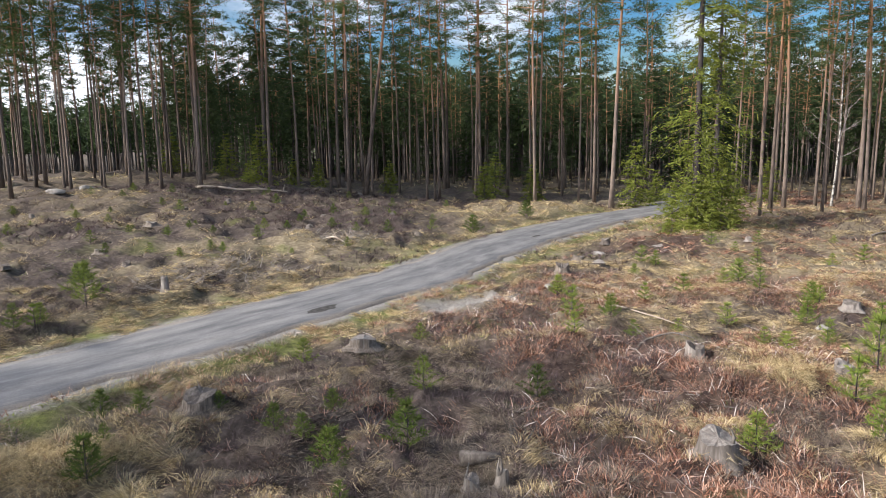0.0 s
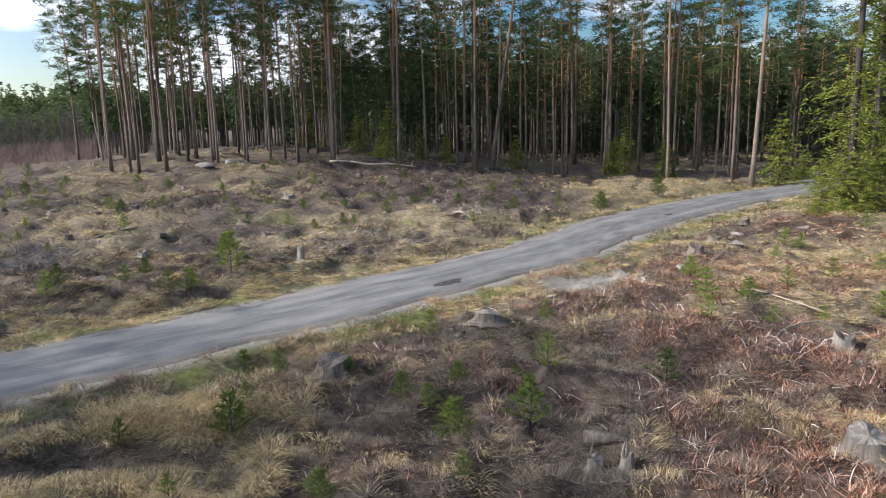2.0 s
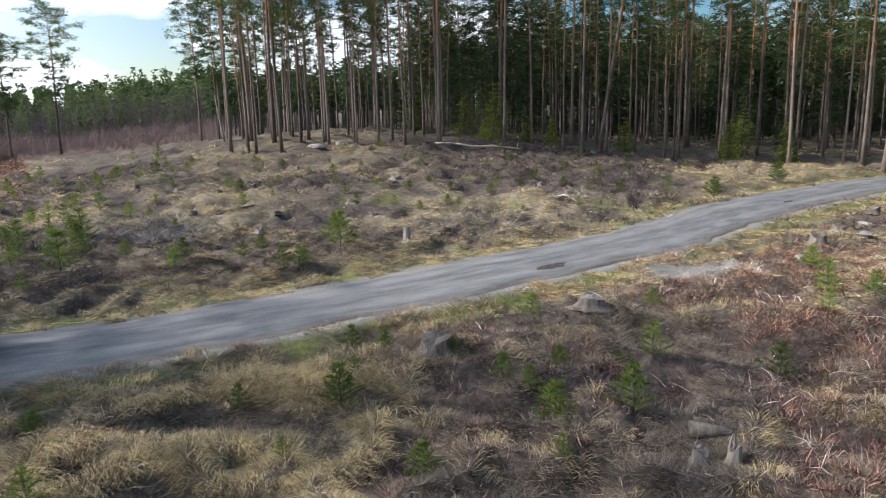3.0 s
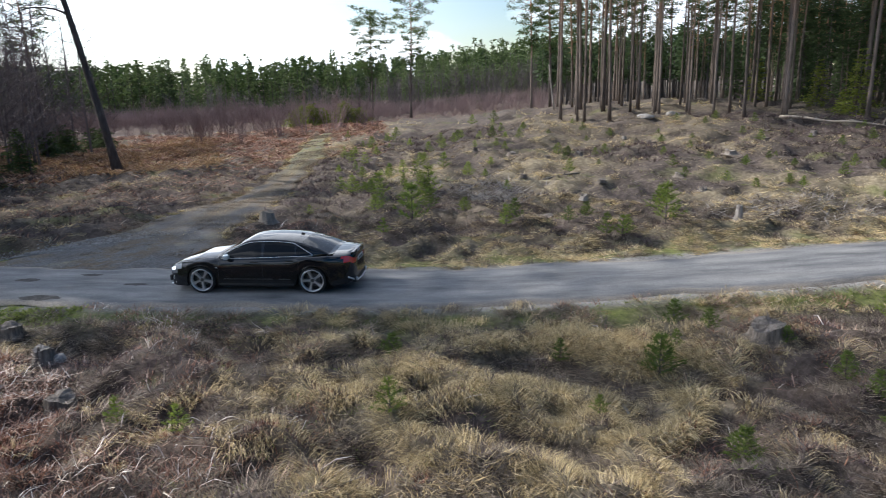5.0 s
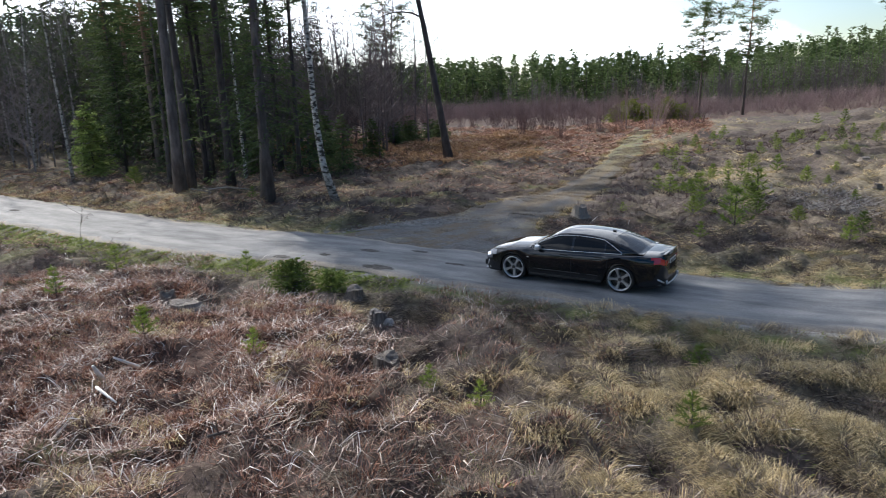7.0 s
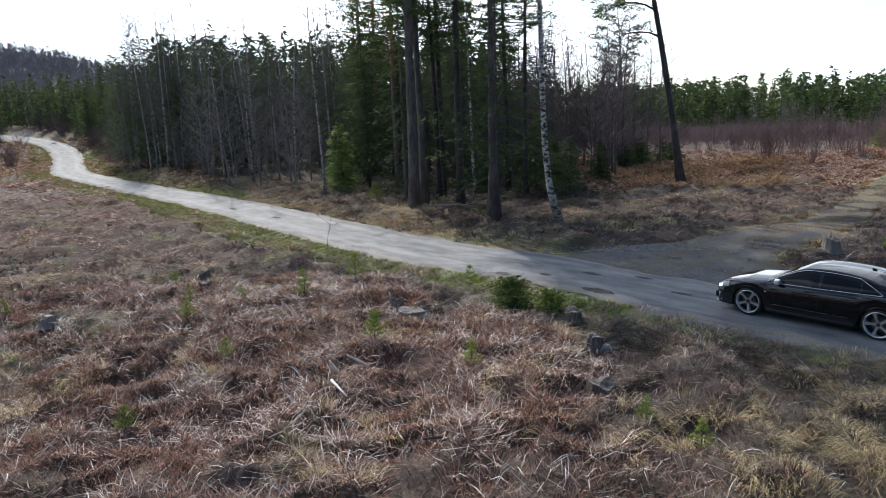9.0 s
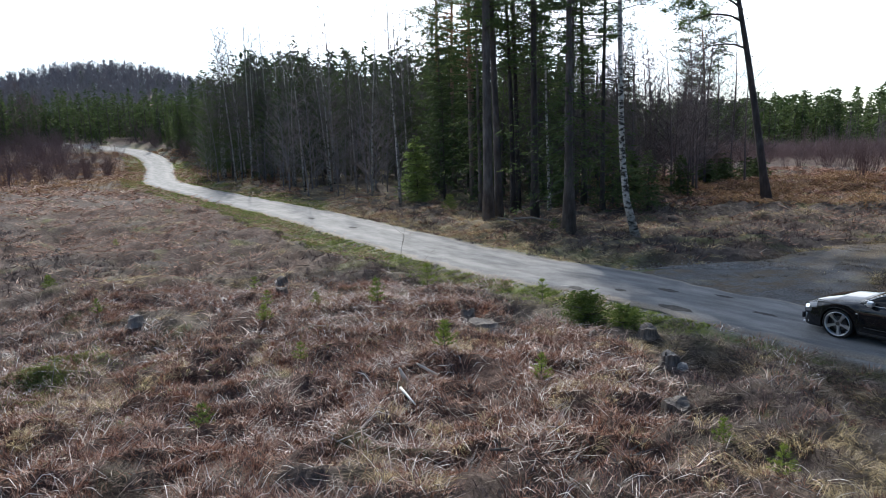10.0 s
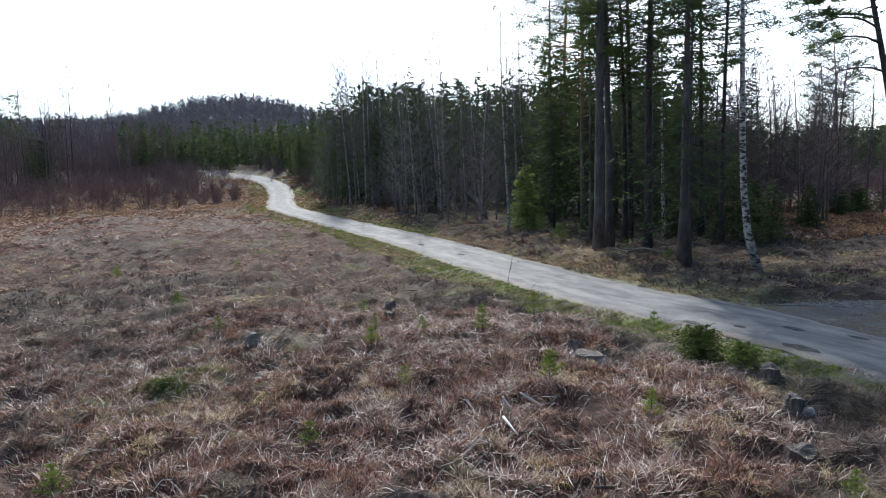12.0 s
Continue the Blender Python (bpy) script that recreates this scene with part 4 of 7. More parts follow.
lone = pine("lone_leaning_pine", "leaning pine with long bare crooked limbs", 21, 0.25, 0.68, 111, lean=(-1.2, -3.1), clumps=90, reach=3.4, stubs=0, bark=BARK_SPRUCE)
set_down(lone, -44.3, 16.0)
lone_rng = np.random.default_rng(112)
tufts = Shape()
for h, length, rise, green in ((9.0, 3.6, 0.5, 0), (10.5, 4.1, 0.7, 2), (11.3, 4.6, 0.9, 6), (12.0, 4.2, 0.5, 5), (13.0, 4.6, 0.4, 8), (13.9, 3.8, 0.7, 8), (12.6, 1.2, 0.1, 0)):
    limb = Shape()
    p = np.array((-1.2 * h / 21, -3.1 * h / 21, h))
    way = np.array((-0.36, -0.93, 0)) + np.array((*lone_rng.normal(0, 0.2, 2), 0))
    path = spline([p, p + way * length * 0.22 + (0, 0, rise * 0.75), p + way * length * 0.55 + (0, 0, rise), p + way * length * 0.82 + (0, 0, rise * 0.55), p + way * length + (0, 0, rise * -0.1)], 0.4)
    limb.tube(path, np.linspace(0.075, 0.014, len(path)), 6)
    for q in path[len(path) // 2::2]:
        limb.tube([q, q + lone_rng.normal(0, 0.3, 3) + (0, 0, 0.15), q + lone_rng.normal(0, 0.5, 3) + (0, 0, 0.1)], [0.02, 0.013, 0.005], 4, False)
    part("limb", limb.mesh("limb", BARK_SPRUCE, True), lone, "long crooked bare limb")
    for _ in range(green * 2):
        q = path[int(lone_rng.uniform(0.45, 1.0) * (len(path) - 1))]
        pad(tufts, q + lone_rng.normal(size=3) * (0.35, 0.35, 0.12) + (0, 0, 0.15), 0.55, 48, lone_rng, 1.35)
stuff("crown", tufts.mesh("crown", NEEDLE_PINE), lone)
set_down(pine("lone_pine", "small pine with spreading flat crown behind the alders", 14.5, 0.16, 0.5, 113, clumps=90, reach=3.2, dense=40, blade=1.4), -67.4, 18.8)

# small conifers among them
LOW = "small conifers among the roadside trees"
low = [spruce("small_spruce", "small dark green spruce under the trees", h, 0.05, 0.02, s, spread=0.34, levels=16, per=7, tufts=10, group=LOW, ragged=0.4, needle=NEEDLE_MID) for h, s in ((3.5, 121), (5, 122))]
spread_copies(low, [(-43, 6.5), (-46, 8.2), (-44.5, 3.6), (-48, -1), (-50, 2.5), (-47, 11.5), (-41.8, 8.3), (-55, 4)], rng, 0.55, 1.0)
set_down(spruce("young_pine", "bushy blue-green young pine beside the road", 4.8, 0.06, 0.03, 123, spread=0.34, levels=18, per=7, tufts=22, needle=surface(
    "blue-green needles", [(0.25, (0.13, 0.19, 0.06)), (0.55, (0.215, 0.285, 0.095)), (0.85, (0.31, 0.375, 0.14))], 0.8, bump=0, thin=0.45, island=0.35), size=0.8), -51.3, -6.1)

# ---------------------------------------------------------------- mixed stand along the far side of the road
STAND = "dark mixed stand along the road"
stand = [spruce("stand_spruce", "dark spruce in the stand along the road", h, 0.15, lo, s, spread=0.165, levels=30, per=7, tufts=9, ragged=0.4, group=STAND, size=1.05, needle=n)
         for h, lo, s, n in ((15, 0.1, 131, NEEDLE_MID), (17, 0.14, 132, NEEDLE_MID), (12, 0.05, 133, NEEDLE_MID), (16, 0.2, 134, None))]
spots = [(-72, -15), (-79, -17), (-69, -10), (-82, -25), (-88, -27), (-92, -33), (-98, -35), (-104, -39), (-66, -8), (-76, -22)]
spots += scatter(rng, 38, (93, 108.5), (70, 94), 3.0, off_road(7), spots)
spots += scatter(rng, 30, (83, 95), (52, 76), 2.4, off_road(4), spots) + scatter(rng, 6, (78, 85), (58, 76), 2.2, off_road(6), spots)
spots += scatter(rng, 22, (107, 113.5), (82, 125), 3.0, off_road(4.5), spots)
spots += scatter(rng, 7, (112.8, 115.2), (100, 150), 2.6, off_road(3.4), spots)
spread_copies(stand, spots, rng, 0.55, 0.95)
BIRCHES = "bare birches along the road"
bare = [birch("bare_birch", "leafless birch with pale thin trunk", h, g, s, lean=(l, 0.2), twigs=66, first=0.3, group=BIRCHES, twig=TWIG_DARK) for h, g, s, l in ((16, 0.10, 141, 0.5), (13, 0.08, 142, -0.4), (18, 0.11, 143, 0.3))]
spots = [(-49.1, -7.1), (-66.4, -19.3), (-64, -15.5), (-86.4, -31.5), (-74, -23), (-58, -10.5), (-61.5, -12.5), (-70, -20.5), (-79, -27)]
spots += scatter(rng, 30, (95, 112), (57, 92), 2.2, off_road(3.0), spots) + scatter(rng, 26, (104, 112.5), (72, 105), 2.0, off_road(3.0), spots)
spread_copies(bare, spots, rng, 0.8, 1.15)
GREYTREES = "small bare trees along the road"
# their trunks share the haze-tinted grey of the far twigs
grey = [birch("bare_tree", "small leafless grey-brown tree with spreading twigs", h, 0.05, s, twigs=40, first=0.12, bark=TWIG_HAZE_GREY, reach=0.26, group=GREYTREES, category="bare tree") for h, s in ((7, 151), (10, 152))]
spots = scatter(rng, 84, (93, 113), (52, 92), 1.6, off_road(2.6))
spots = [p for p in spots if not (94.5 < math.degrees(math.atan2(-p[0], p[1])) < 98 and math.hypot(*p) < 60)]
spread_copies(grey, spots, rng, 0.7, 1.2)
ALDERS = "bare alders by the wet ground"
alder = [birch("bare_alder", "leafless dark grey-brown alder", h, 0.09, s, twigs=64, first=0.12, bark=TWIG_DARK, twig=TWIG_DARK, reach=0.2, group=ALDERS, category="bare tree") for h, s in ((13, 161), (11, 162))]
spots = scatter(rng, 30, (71, 84), (56, 105), 2.4, None) + scatter(rng, 64, (74, 90), (48, 70), 1.3, off_road(7))
spread_copies(alder, spots, rng, 0.7, 1.1)

# ---------------------------------------------------------------- pines on the far side of the rise
RISE = "pines standing alone behind the rise"
for i, (x, y, h) in enumerate(((-67, 61.5, 16), (-71.5, 59, 13), (-56, 72, 19), (-54.5, 74, 17))):
    set_down(pine("lone_pine", "slender pine with a small high crown", h, 0.15, 0.42, 170 + i, clumps=130, reach=2.1, dense=44, blade=1.4, group=RISE), x, y)

# ---------------------------------------------------------------- thickets and bushes
THICKET = "reddish thicket on the wet ground"
bush = [shrub("bare_shrub", "leafless reddish-brown shrub on wet ground", h, h * 0.5, s, group=THICKET, stems=18) for h, s in ((3.2, 181), (2.4, 182), (4.0, 183))]
spots = scatter(rng, 150, (50, 81), (58, 108), 1.7, None, None, 0.9)
spread_copies(bush, spots, rng, 0.7, 1.15)
spots = [(-86, -72), (-100, -66), (-104, -72), (-97, -72), (-84, -80), (-107, -64), (-91, -85)]
spots += scatter(rng, 95, (121.5, 138), (94, 126), 1.6, off_road(5), spots) + scatter(rng, 16, (116.5, 122), (98, 114), 1.8, off_road(4), spots)
spots += scatter(rng, 60, (111, 124), (124, 152), 1.7, off_road(2.6), spots)
spread_copies(bush, spots, rng, 0.55, 1.25)
JUNIPER = "dark bushes at the field's edge"
dark = [spruce("green_bush", "dark green bushy conifer at the field's edge", 2.2, 0.05, 0.02, 191, spread=0.7, levels=10, per=8, tufts=12, ragged=0.5, group=JUNIPER, needle=NEEDLE_MID)]
spread_copies(dark, [(-60, 18), (-57.5, 17.5), (-62, 21), (-58.5, 20.5), (-55, 15.5)], rng, 0.6, 1.1)

light = [spruce("green_bush", "bright green bushy juniper beyond the rise", 2.0, 0.05, 0.02, 192, spread=0.8, levels=12, per=9, tufts=14, ragged=0.4, group="green bushes beyond the rise", needle=NEEDLE_LIGHT)]
spread_copies(light, [(-63.8, 45.3), (-62, 47), (-65.5, 44), (-60.5, 48), (-66.5, 46.5), (-62.8, 43.6)], rng, 0.95, 1.3)

# ---------------------------------------------------------------- far woods
def far_wood(name, label, rng, count, turn, far, height, kind, material):
    """Distant trees, too many to count: trunks with ragged crowns, in one mesh."""
    a, r = np.radians(rng.uniform(*turn, count)), rng.uniform(*far, count)
    x, y = -np.sin(a) * r, np.cos(a) * r
    z, h = broad(x, y), rng.uniform(*height, count)
    per = 70 if kind == "scrub" else 150 if kind == "spruce" else 100 if kind != "bare" else (50 if count > 800 else 130)
    v = rng.uniform(0, 1, (count, per))
    if kind == "spruce":
        v = v ** 1.25 * 0.96 + 0.04
        wide = h[:, None] * 0.17 * (1 - v) ** 0.8 + 0.12
    elif kind == "pine":
        v = 0.38 + 0.62 * v ** 0.8
        wide = h[:, None] * 0.13 * np.sqrt(np.clip(1.02 - v, 0, 1) / 0.6) + 0.15
    elif kind == "scrub":
        v = 0.55 * v ** 1.3
        wide = h[:, None] * (0.12 + 0.5 * v)
    else:
        v = 0.15 + 0.85 * v
        wide = h[:, None] * 0.15 * np.sqrt(np.clip(1.03 - v, 0, 1)) + 0.1
    b = rng.uniform(0, 2 * math.pi, (count, per))
    lumpy = 0.65 + 0.5 * np.sin(b * 2 + v * 23 + a[:, None] * 977)
    q = wide * np.sqrt(rng.uniform(0.05, 1, (count, per))) * lumpy
    root = np.stack([x[:, None] + np.cos(b) * q, y[:, None] + np.sin(b) * q, z[:, None] + h[:, None] * v], -1)
    way = np.stack([np.cos(b), np.sin(b), rng.uniform(-0.6, 0.5, b.shape)], -1) + rng.normal(0, 0.4, root.shape)
    if kind in ("bare", "scrub"):
        way = np.stack([np.cos(b) * 0.5, np.sin(b) * 0.5, rng.uniform(0.5, 1.2, b.shape)], -1)
    way /= np.linalg.norm(way, axis=-1, keepdims=True)
    side = np.cross(way, rng.normal(size=way.shape))
    side /= np.linalg.norm(side, axis=-1, keepdims=True)
    length = rng.uniform(0.7, 1.5, b.shape)[..., None] * {"bare": 1.6, "scrub": 5.2, "spruce": 0.85}.get(kind, 1.0) * h.mean() / 14
    width = {"bare": 0.34 if count > 800 else 0.07, "scrub": 0.11, "spruce": 0.55 if count > 400 else 0.40}.get(kind, 0.6) * h.mean() / 14
    tri = np.stack([root - side * width / 2, root + side * width / 2, root + way * length], 2).reshape(-1, 3, 3)
    me = soup(name, tri, [(0, 1, 2)], material)
    tagged(new(name, me), label, "woodland", kind="stuff")
    if kind == "scrub":
        return
    base, top = np.stack([x, y, z - 0.3], -1), np.stack([x, y, z + h * 0.97], -1)
    corners = np.array([[1, 0], [-0.5, 0.87], [-0.5, -0.87]])
    ring = lambda c, s: np.stack([c + np.array((dx * s, dy * s, 0)) for dx, dy in corners], 1)
    verts = np.concatenate([ring(base, 0.16 if kind != "bare" else 0.07), ring(top, 0.03)], 1)
    me = soup(name + "_trunks", verts, [(0, 1, 4, 3), (1, 2, 5, 4), (2, 0, 3, 5)], BARK_SPRUCE if kind != "bare" else TWIG_DARK)
    tagged(new(name + "_trunks", me), "distant tree trunks at the edge of the woods", "woodland", kind="stuff")


far_wood("far_pine_wood", "distant dark green conifer wood across the field", rng, 330, (36, 84), (215, 290), (12, 17), "pine", NEEDLE_PINE)
far_wood("far_spruce_wood", "distant spruces in the conifer wood", rng, 560, (34, 84), (205, 285), (11, 18), "spruce", NEEDLE_MID)
far_wood("far_bare_wood", "distant bare grey-brown trees before the conifers", rng, 90, (38, 66), (150, 205), (6, 9), "bare", TWIG_DARK)
far_wood("far_thicket", "reddish thicket far out on the wet ground", rng, 1200, (36, 82), (96, 178), (2.6, 4.4), "scrub", TWIG_RED)
far_wood("left_thicket", "dense bare scrub beyond the shrubs", rng, 800, (122, 141), (122, 185), (2.5, 4.6), "scrub", TWIG_RED)
far_wood("side_wood", "conifers behind the pine wood's open flank", rng, 380, (17, 37), (110, 190), (8, 12), "pine", NEEDLE_SPRUCE)
far_wood("flank_wood", "low conifers beyond the open flank of the rise", rng, 190, (35, 50), (160, 215), (8, 12), "spruce", NEEDLE_MID)
far_wood("flank_bare_wood", "bare grey trees beyond the open flank of the rise", rng, 120, (33, 50), (120, 170), (5, 8.5), "bare", TWIG_DARK)
far_wood("back_wood", "dark conifers deep behind the pines", rng, 300, (-48, 20), (100, 140), (9, 12.5), "spruce", NEEDLE_SPRUCE)
far_wood("back_pine_wood", "dense dark pine trunks deep in the wood", rng, 520, (-48, 20), (84, 118), (9.5, 13), "pine", NEEDLE_SPRUCE)
far_wood("young_spruce_wood", "young green spruces beyond the bend in the road", rng, 430, (109, 127), (152, 215), (5.5, 10.5), "spruce", NEEDLE_MID)
# hill and ridge twigs carry the distance haze as a violet tint
far_wood("hill_bare_wood", "bare grey trees on the far hill, tinted violet for haze", rng, 2300, (98, 142), (230, 540), (10, 15), "bare", TWIG_HAZE_GREY)
far_wood("ridge_wood", "bare grey trees along the hill's ridge, tinted violet for haze", rng, 1900, (97, 143), (430, 600), (12, 17), "bare", TWIG_HAZE_GREY)
far_wood("hill_conifers", "conifers scattered over the far hill", rng, 110, (104, 142), (240, 440), (9, 14), "spruce", NEEDLE_SPRUCE)
far_wood("left_bare_wood", "bare trees and scrub beyond the shrubs", rng, 420, (123, 142), (140, 235), (6, 12), "bare", TWIG_RED)
far_wood("left_conifers", "dark conifers beyond the shrubs", rng, 22, (130, 142), (160, 240), (10, 14), "spruce", NEEDLE_SPRUCE)
far_wood("deep_stand", "dark spruces deep in the roadside stand", rng, 230, (84, 110), (98, 150), (13, 18), "spruce", NEEDLE_SPRUCE)
far_wood("behind_wood", "woods all round behind the clearing", rng, 500, (140, 316), (90, 160), (15, 21), "pine", NEEDLE_PINE)
tall_bare = [birch("tall_bare_tree", "tall leafless tree beyond the shrubs", 15, 0.12, s, twigs=90, first=0.25, bark=TWIG_DARK, category="bare tree", group="bare trees beyond the shrubs", twig=TWIG_DARK) for s in (201, 202)]
spread_copies(tall_bare, [(-100, -89), (-101.5, -91.5), (-98.6, -88), (-103, -88.5), (-99, -97), (-101, -95), (-118, -100), (-128, -98)], rng, 1.0, 1.4)

set_down(pine("left_pine", "tall pine at the edge of the shrubs", 15, 0.16, 0.45, 211, clumps=90, reach=2.4), -104, -99.5)
left_spruce = spruce("left_spruce", "broad dark spruce behind the shrubs", 9, 0.14, 0.02, 212, spread=0.27, levels=26, per=8, tufts=12, ragged=0.35, size=0.9)
set_down(left_spruce, -103, -93)
set_down(copy_thing(left_spruce, pose(0, 0, 0)), -107, -99)


# ---------------------------------------------------------------- the car
def gloss(name, colour, rough, metal=0.0, coat=0.0, glow=0.0):
    m = bpy.data.materials.new(name)
    m.use_nodes = True
    t = m.node_tree
    b = next(x for x in t.nodes if x.type == "BSDF_PRINCIPLED")
    b.inputs["Base Color"].default_value = (*colour, 1)
    b.inputs["Metallic"].default_value, b.inputs["Coat Weight"].default_value, b.inputs["Coat Roughness"].default_value = metal, coat, 0.03
    where = t.nodes.new("ShaderNodeTexCoord").outputs["Object"]
    t.links.new(range_of(t, noise_of(t, 0.25, 6, 0.6, where), 0.3, 0.75, rough * 0.8, rough * 1.5 + 0.02), b.inputs["Roughness"])
    if name == "black car paint":
        b.inputs["Specular IOR Level"].default_value, b.inputs["Coat IOR"].default_value = 0.0, 1.6
    if glow:
        b.inputs["Emission Color"].default_value, b.inputs["Emission Strength"].default_value = (*colour, 1), glow
    return m


def tinted_glass(name, tint):
    m = bpy.data.materials.new(name)
    m.use_nodes = True
    t = m.node_tree
    t.nodes.clear()
    clear, shine, mix = t.nodes.new("ShaderNodeBsdfTransparent"), t.nodes.new("ShaderNodeBsdfGlossy"), t.nodes.new("ShaderNodeMixShader")
    clear.inputs[0].default_value, shine.inputs["Roughness"].default_value = (*tint, 1), 0.02
    f = t.nodes.new("ShaderNodeFresnel")
    f.inputs[0].default_value = 1.5
    t.links.new(f.outputs[0], mix.inputs[0])
    t.links.new(clear.outputs[0], mix.inputs[1])
    t.links.new(shine.outputs[0], mix.inputs[2])
    t.links.new(mix.outputs[0], t.nodes.new("ShaderNodeOutputMaterial").inputs[0])
    return m


PAINT = gloss("black car paint", (0.004, 0.006, 0.009), 0.4, 0.0, 1.0)
TRIM = gloss("black plastic", (0.012, 0.012, 0.013), 0.5)
RUBBER = gloss("tyre rubber", (0.015, 0.015, 0.016), 0.75)
ALLOY = gloss("bright alloy", (0.62, 0.625, 0.64), 0.3, 0.75)
ALLOY_DARK = gloss("dark grey alloy", (0.10, 0.10, 0.105), 0.3, 0.8)
SPOKE = gloss("satin grey alloy", (0.42, 0.42, 0.43), 0.35, 0.7)
MATT_SILVER = gloss("brushed aluminium", (0.76, 0.77, 0.79), 0.35, 0.6)
LAMP_WHITE = gloss("lit headlamp", (0.85, 0.92, 1.0), 0.1, 0.0, 1.0, 1.3)
LAMP_CLEAR = gloss("clear lamp glass", (0.16, 0.17, 0.19), 0.08, 0.3, 1.0)
LAMP_RED = gloss("red lamp glass", (0.42, 0.008, 0.014), 0.1, 0.0, 1.0, 0.05)
PLATE = gloss("white number plate", (0.78, 0.78, 0.76), 0.4)
INK = gloss("dark plate marks", (0.03, 0.03, 0.035), 0.5)
SEAT = gloss("dark leather", (0.02, 0.019, 0.018), 0.55)
SIDE_GLASS = tinted_glass("dark tinted glass", (0.03, 0.034, 0.038))
FRONT_GLASS = tinted_glass("windscreen glass", (0.42, 0.47, 0.50))

AXLE, WHEEL = 1.456, 0.352


def body_at(x):
    """Half section of the lower body at x (forwards): sill, side, shoulder and deck."""
    w = np.interp(x, [-2.50, -2.47, -2.40, -2.2, -1.7, -1.0, 0, 1.2, 1.8, 2.15, 2.32, 2.40], [0.50, 0.64, 0.755, 0.86, 0.92, 0.935, 0.937, 0.93, 0.905, 0.84, 0.74, 0.60])
    sill = np.interp(x, [-2.50, -2.3, -1.9, 1.9, 2.25, 2.40], [0.34, 0.24, 0.19, 0.18, 0.17, 0.22])
    shoulder = np.interp(x, [-2.50, -2.40, -1.9, -1.2, 0, 0.9, 1.4, 1.9, 2.2, 2.34, 2.40], [0.86, 0.965, 0.985, 0.975, 0.945, 0.915, 0.88, 0.81, 0.735, 0.68, 0.62])
    deck = np.interp(x, [-2.50, -2.44, -2.1, -1.8, -1.2, 0.9, 1.1, 1.6, 2.1, 2.3, 2.40], [0.90, 1.022, 1.035, 1.035, 0.99, 0.95, 0.985, 0.945, 0.82, 0.735, 0.64])
    arch = 0
    for axle in (AXLE, -AXLE):
        r = 0.398
        if abs(x - axle) < r:
            arch = max(arch, 0.345 + math.sqrt(r * r - (x - axle) ** 2))
    low = max(sill, arch)
    inner = w - 0.27 if arch > sill else w * 0.9
    zs = lambda f: low + (shoulder - low) * f
    crease = 0.012 * math.sin(math.pi * min(1, max(0, (x + 2.3) / 4.4)))
    pts = [(0, low), (inner, low), (w * 0.965, low), (w * 0.985 + (0.012 if arch > sill else 0), low + 0.012)]
    for f, k in ((0.2, 0.992), (0.42, 1.0), (0.62, 0.998), (0.78, 0.99)):
        pts.append((w * k + (crease if f == 0.78 else 0), zs(f)))
    pts += [(w * 0.965, zs(0.93)), (w * 0.93, shoulder), (w * 0.86, shoulder + (deck - shoulder) * 0.35), (w * 0.62, shoulder + (deck - shoulder) * 0.8), (w * 0.3, deck - 0.004), (0, deck)]
    return pts


ROOF_X = [-1.98, -1.75, -1.5, -1.25, -1.0, -0.7, -0.35, 0, 0.2, 0.4, 0.7, 1.04]
ROOF_Z = [1.03, 1.138, 1.25, 1.345, 1.402, 1.438, 1.455, 1.447, 1.425, 1.352, 1.20, 0.975]


def cabin_at(x):
    """Half section of the cabin: belt to roof rail to roof centre, and the belt's height."""
    top = np.interp(x, ROOF_X, ROOF_Z)
    belt_w = np.interp(x, [-1.98, -1.4, 0, 0.8, 1.04], [0.74, 0.835, 0.865, 0.845, 0.78])
    belt = np.interp(x, [-1.98, -1.5, 0, 0.9, 1.04], [1.02, 0.995, 0.945, 0.92, 0.925])
    rail = max(top - 0.045 - 0.02 * (abs(x + 0.35) < 1.2), belt + 0.008)
    rail_w = belt_w - (rail - belt) * 0.52
    side = [(belt_w + (rail_w - belt_w) * f + 0.02 * math.sin(math.pi * f), belt + (rail - belt) * f) for f in (0, 0.07, 0.3, 0.6, 0.88, 1)]
    over = [(rail_w * f, rail + (top - rail) * math.cos(f * math.pi / 2) ** 0.8) for f in (0.93, 0.6, 0.3)] + [(0, top)]
    return side + over


def lofted(stations, section, cells=None, push=0.0, mirror=True):
    """A skin over sections at the stations; cells(i, j, x) picks faces; push moves it outwards. Returns points and faces."""
    half = [section(x) for x in stations]
    k = len(half[0])
    pts, faces = [], []
    for side in ((1, -1) if mirror else (1,)):
        base = len(pts)
        for x, sec in zip(stations, half):
            sec = np.array(sec)
            t = np.gradient(sec, axis=0)
            nrm = np.stack([t[:, 1], -t[:, 0]], 1)
            nrm /= np.linalg.norm(nrm, axis=1)[:, None] + 1e-9
            for (y, z), (ny, nz) in zip(sec, nrm):
                pts.append((x, side * (y + push * ny), z + push * nz))
        for i in range(len(stations) - 1):
            for j in range(k - 1):
                if cells and not cells(i, j, 0.5 * (stations[i] + stations[i + 1])):
                    continue
                f = (base + i * k + j, base + i * k + j + 1, base + (i + 1) * k + j + 1, base + (i + 1) * k + j)
                faces.append(f if side > 0 else f[::-1])
    return pts, faces


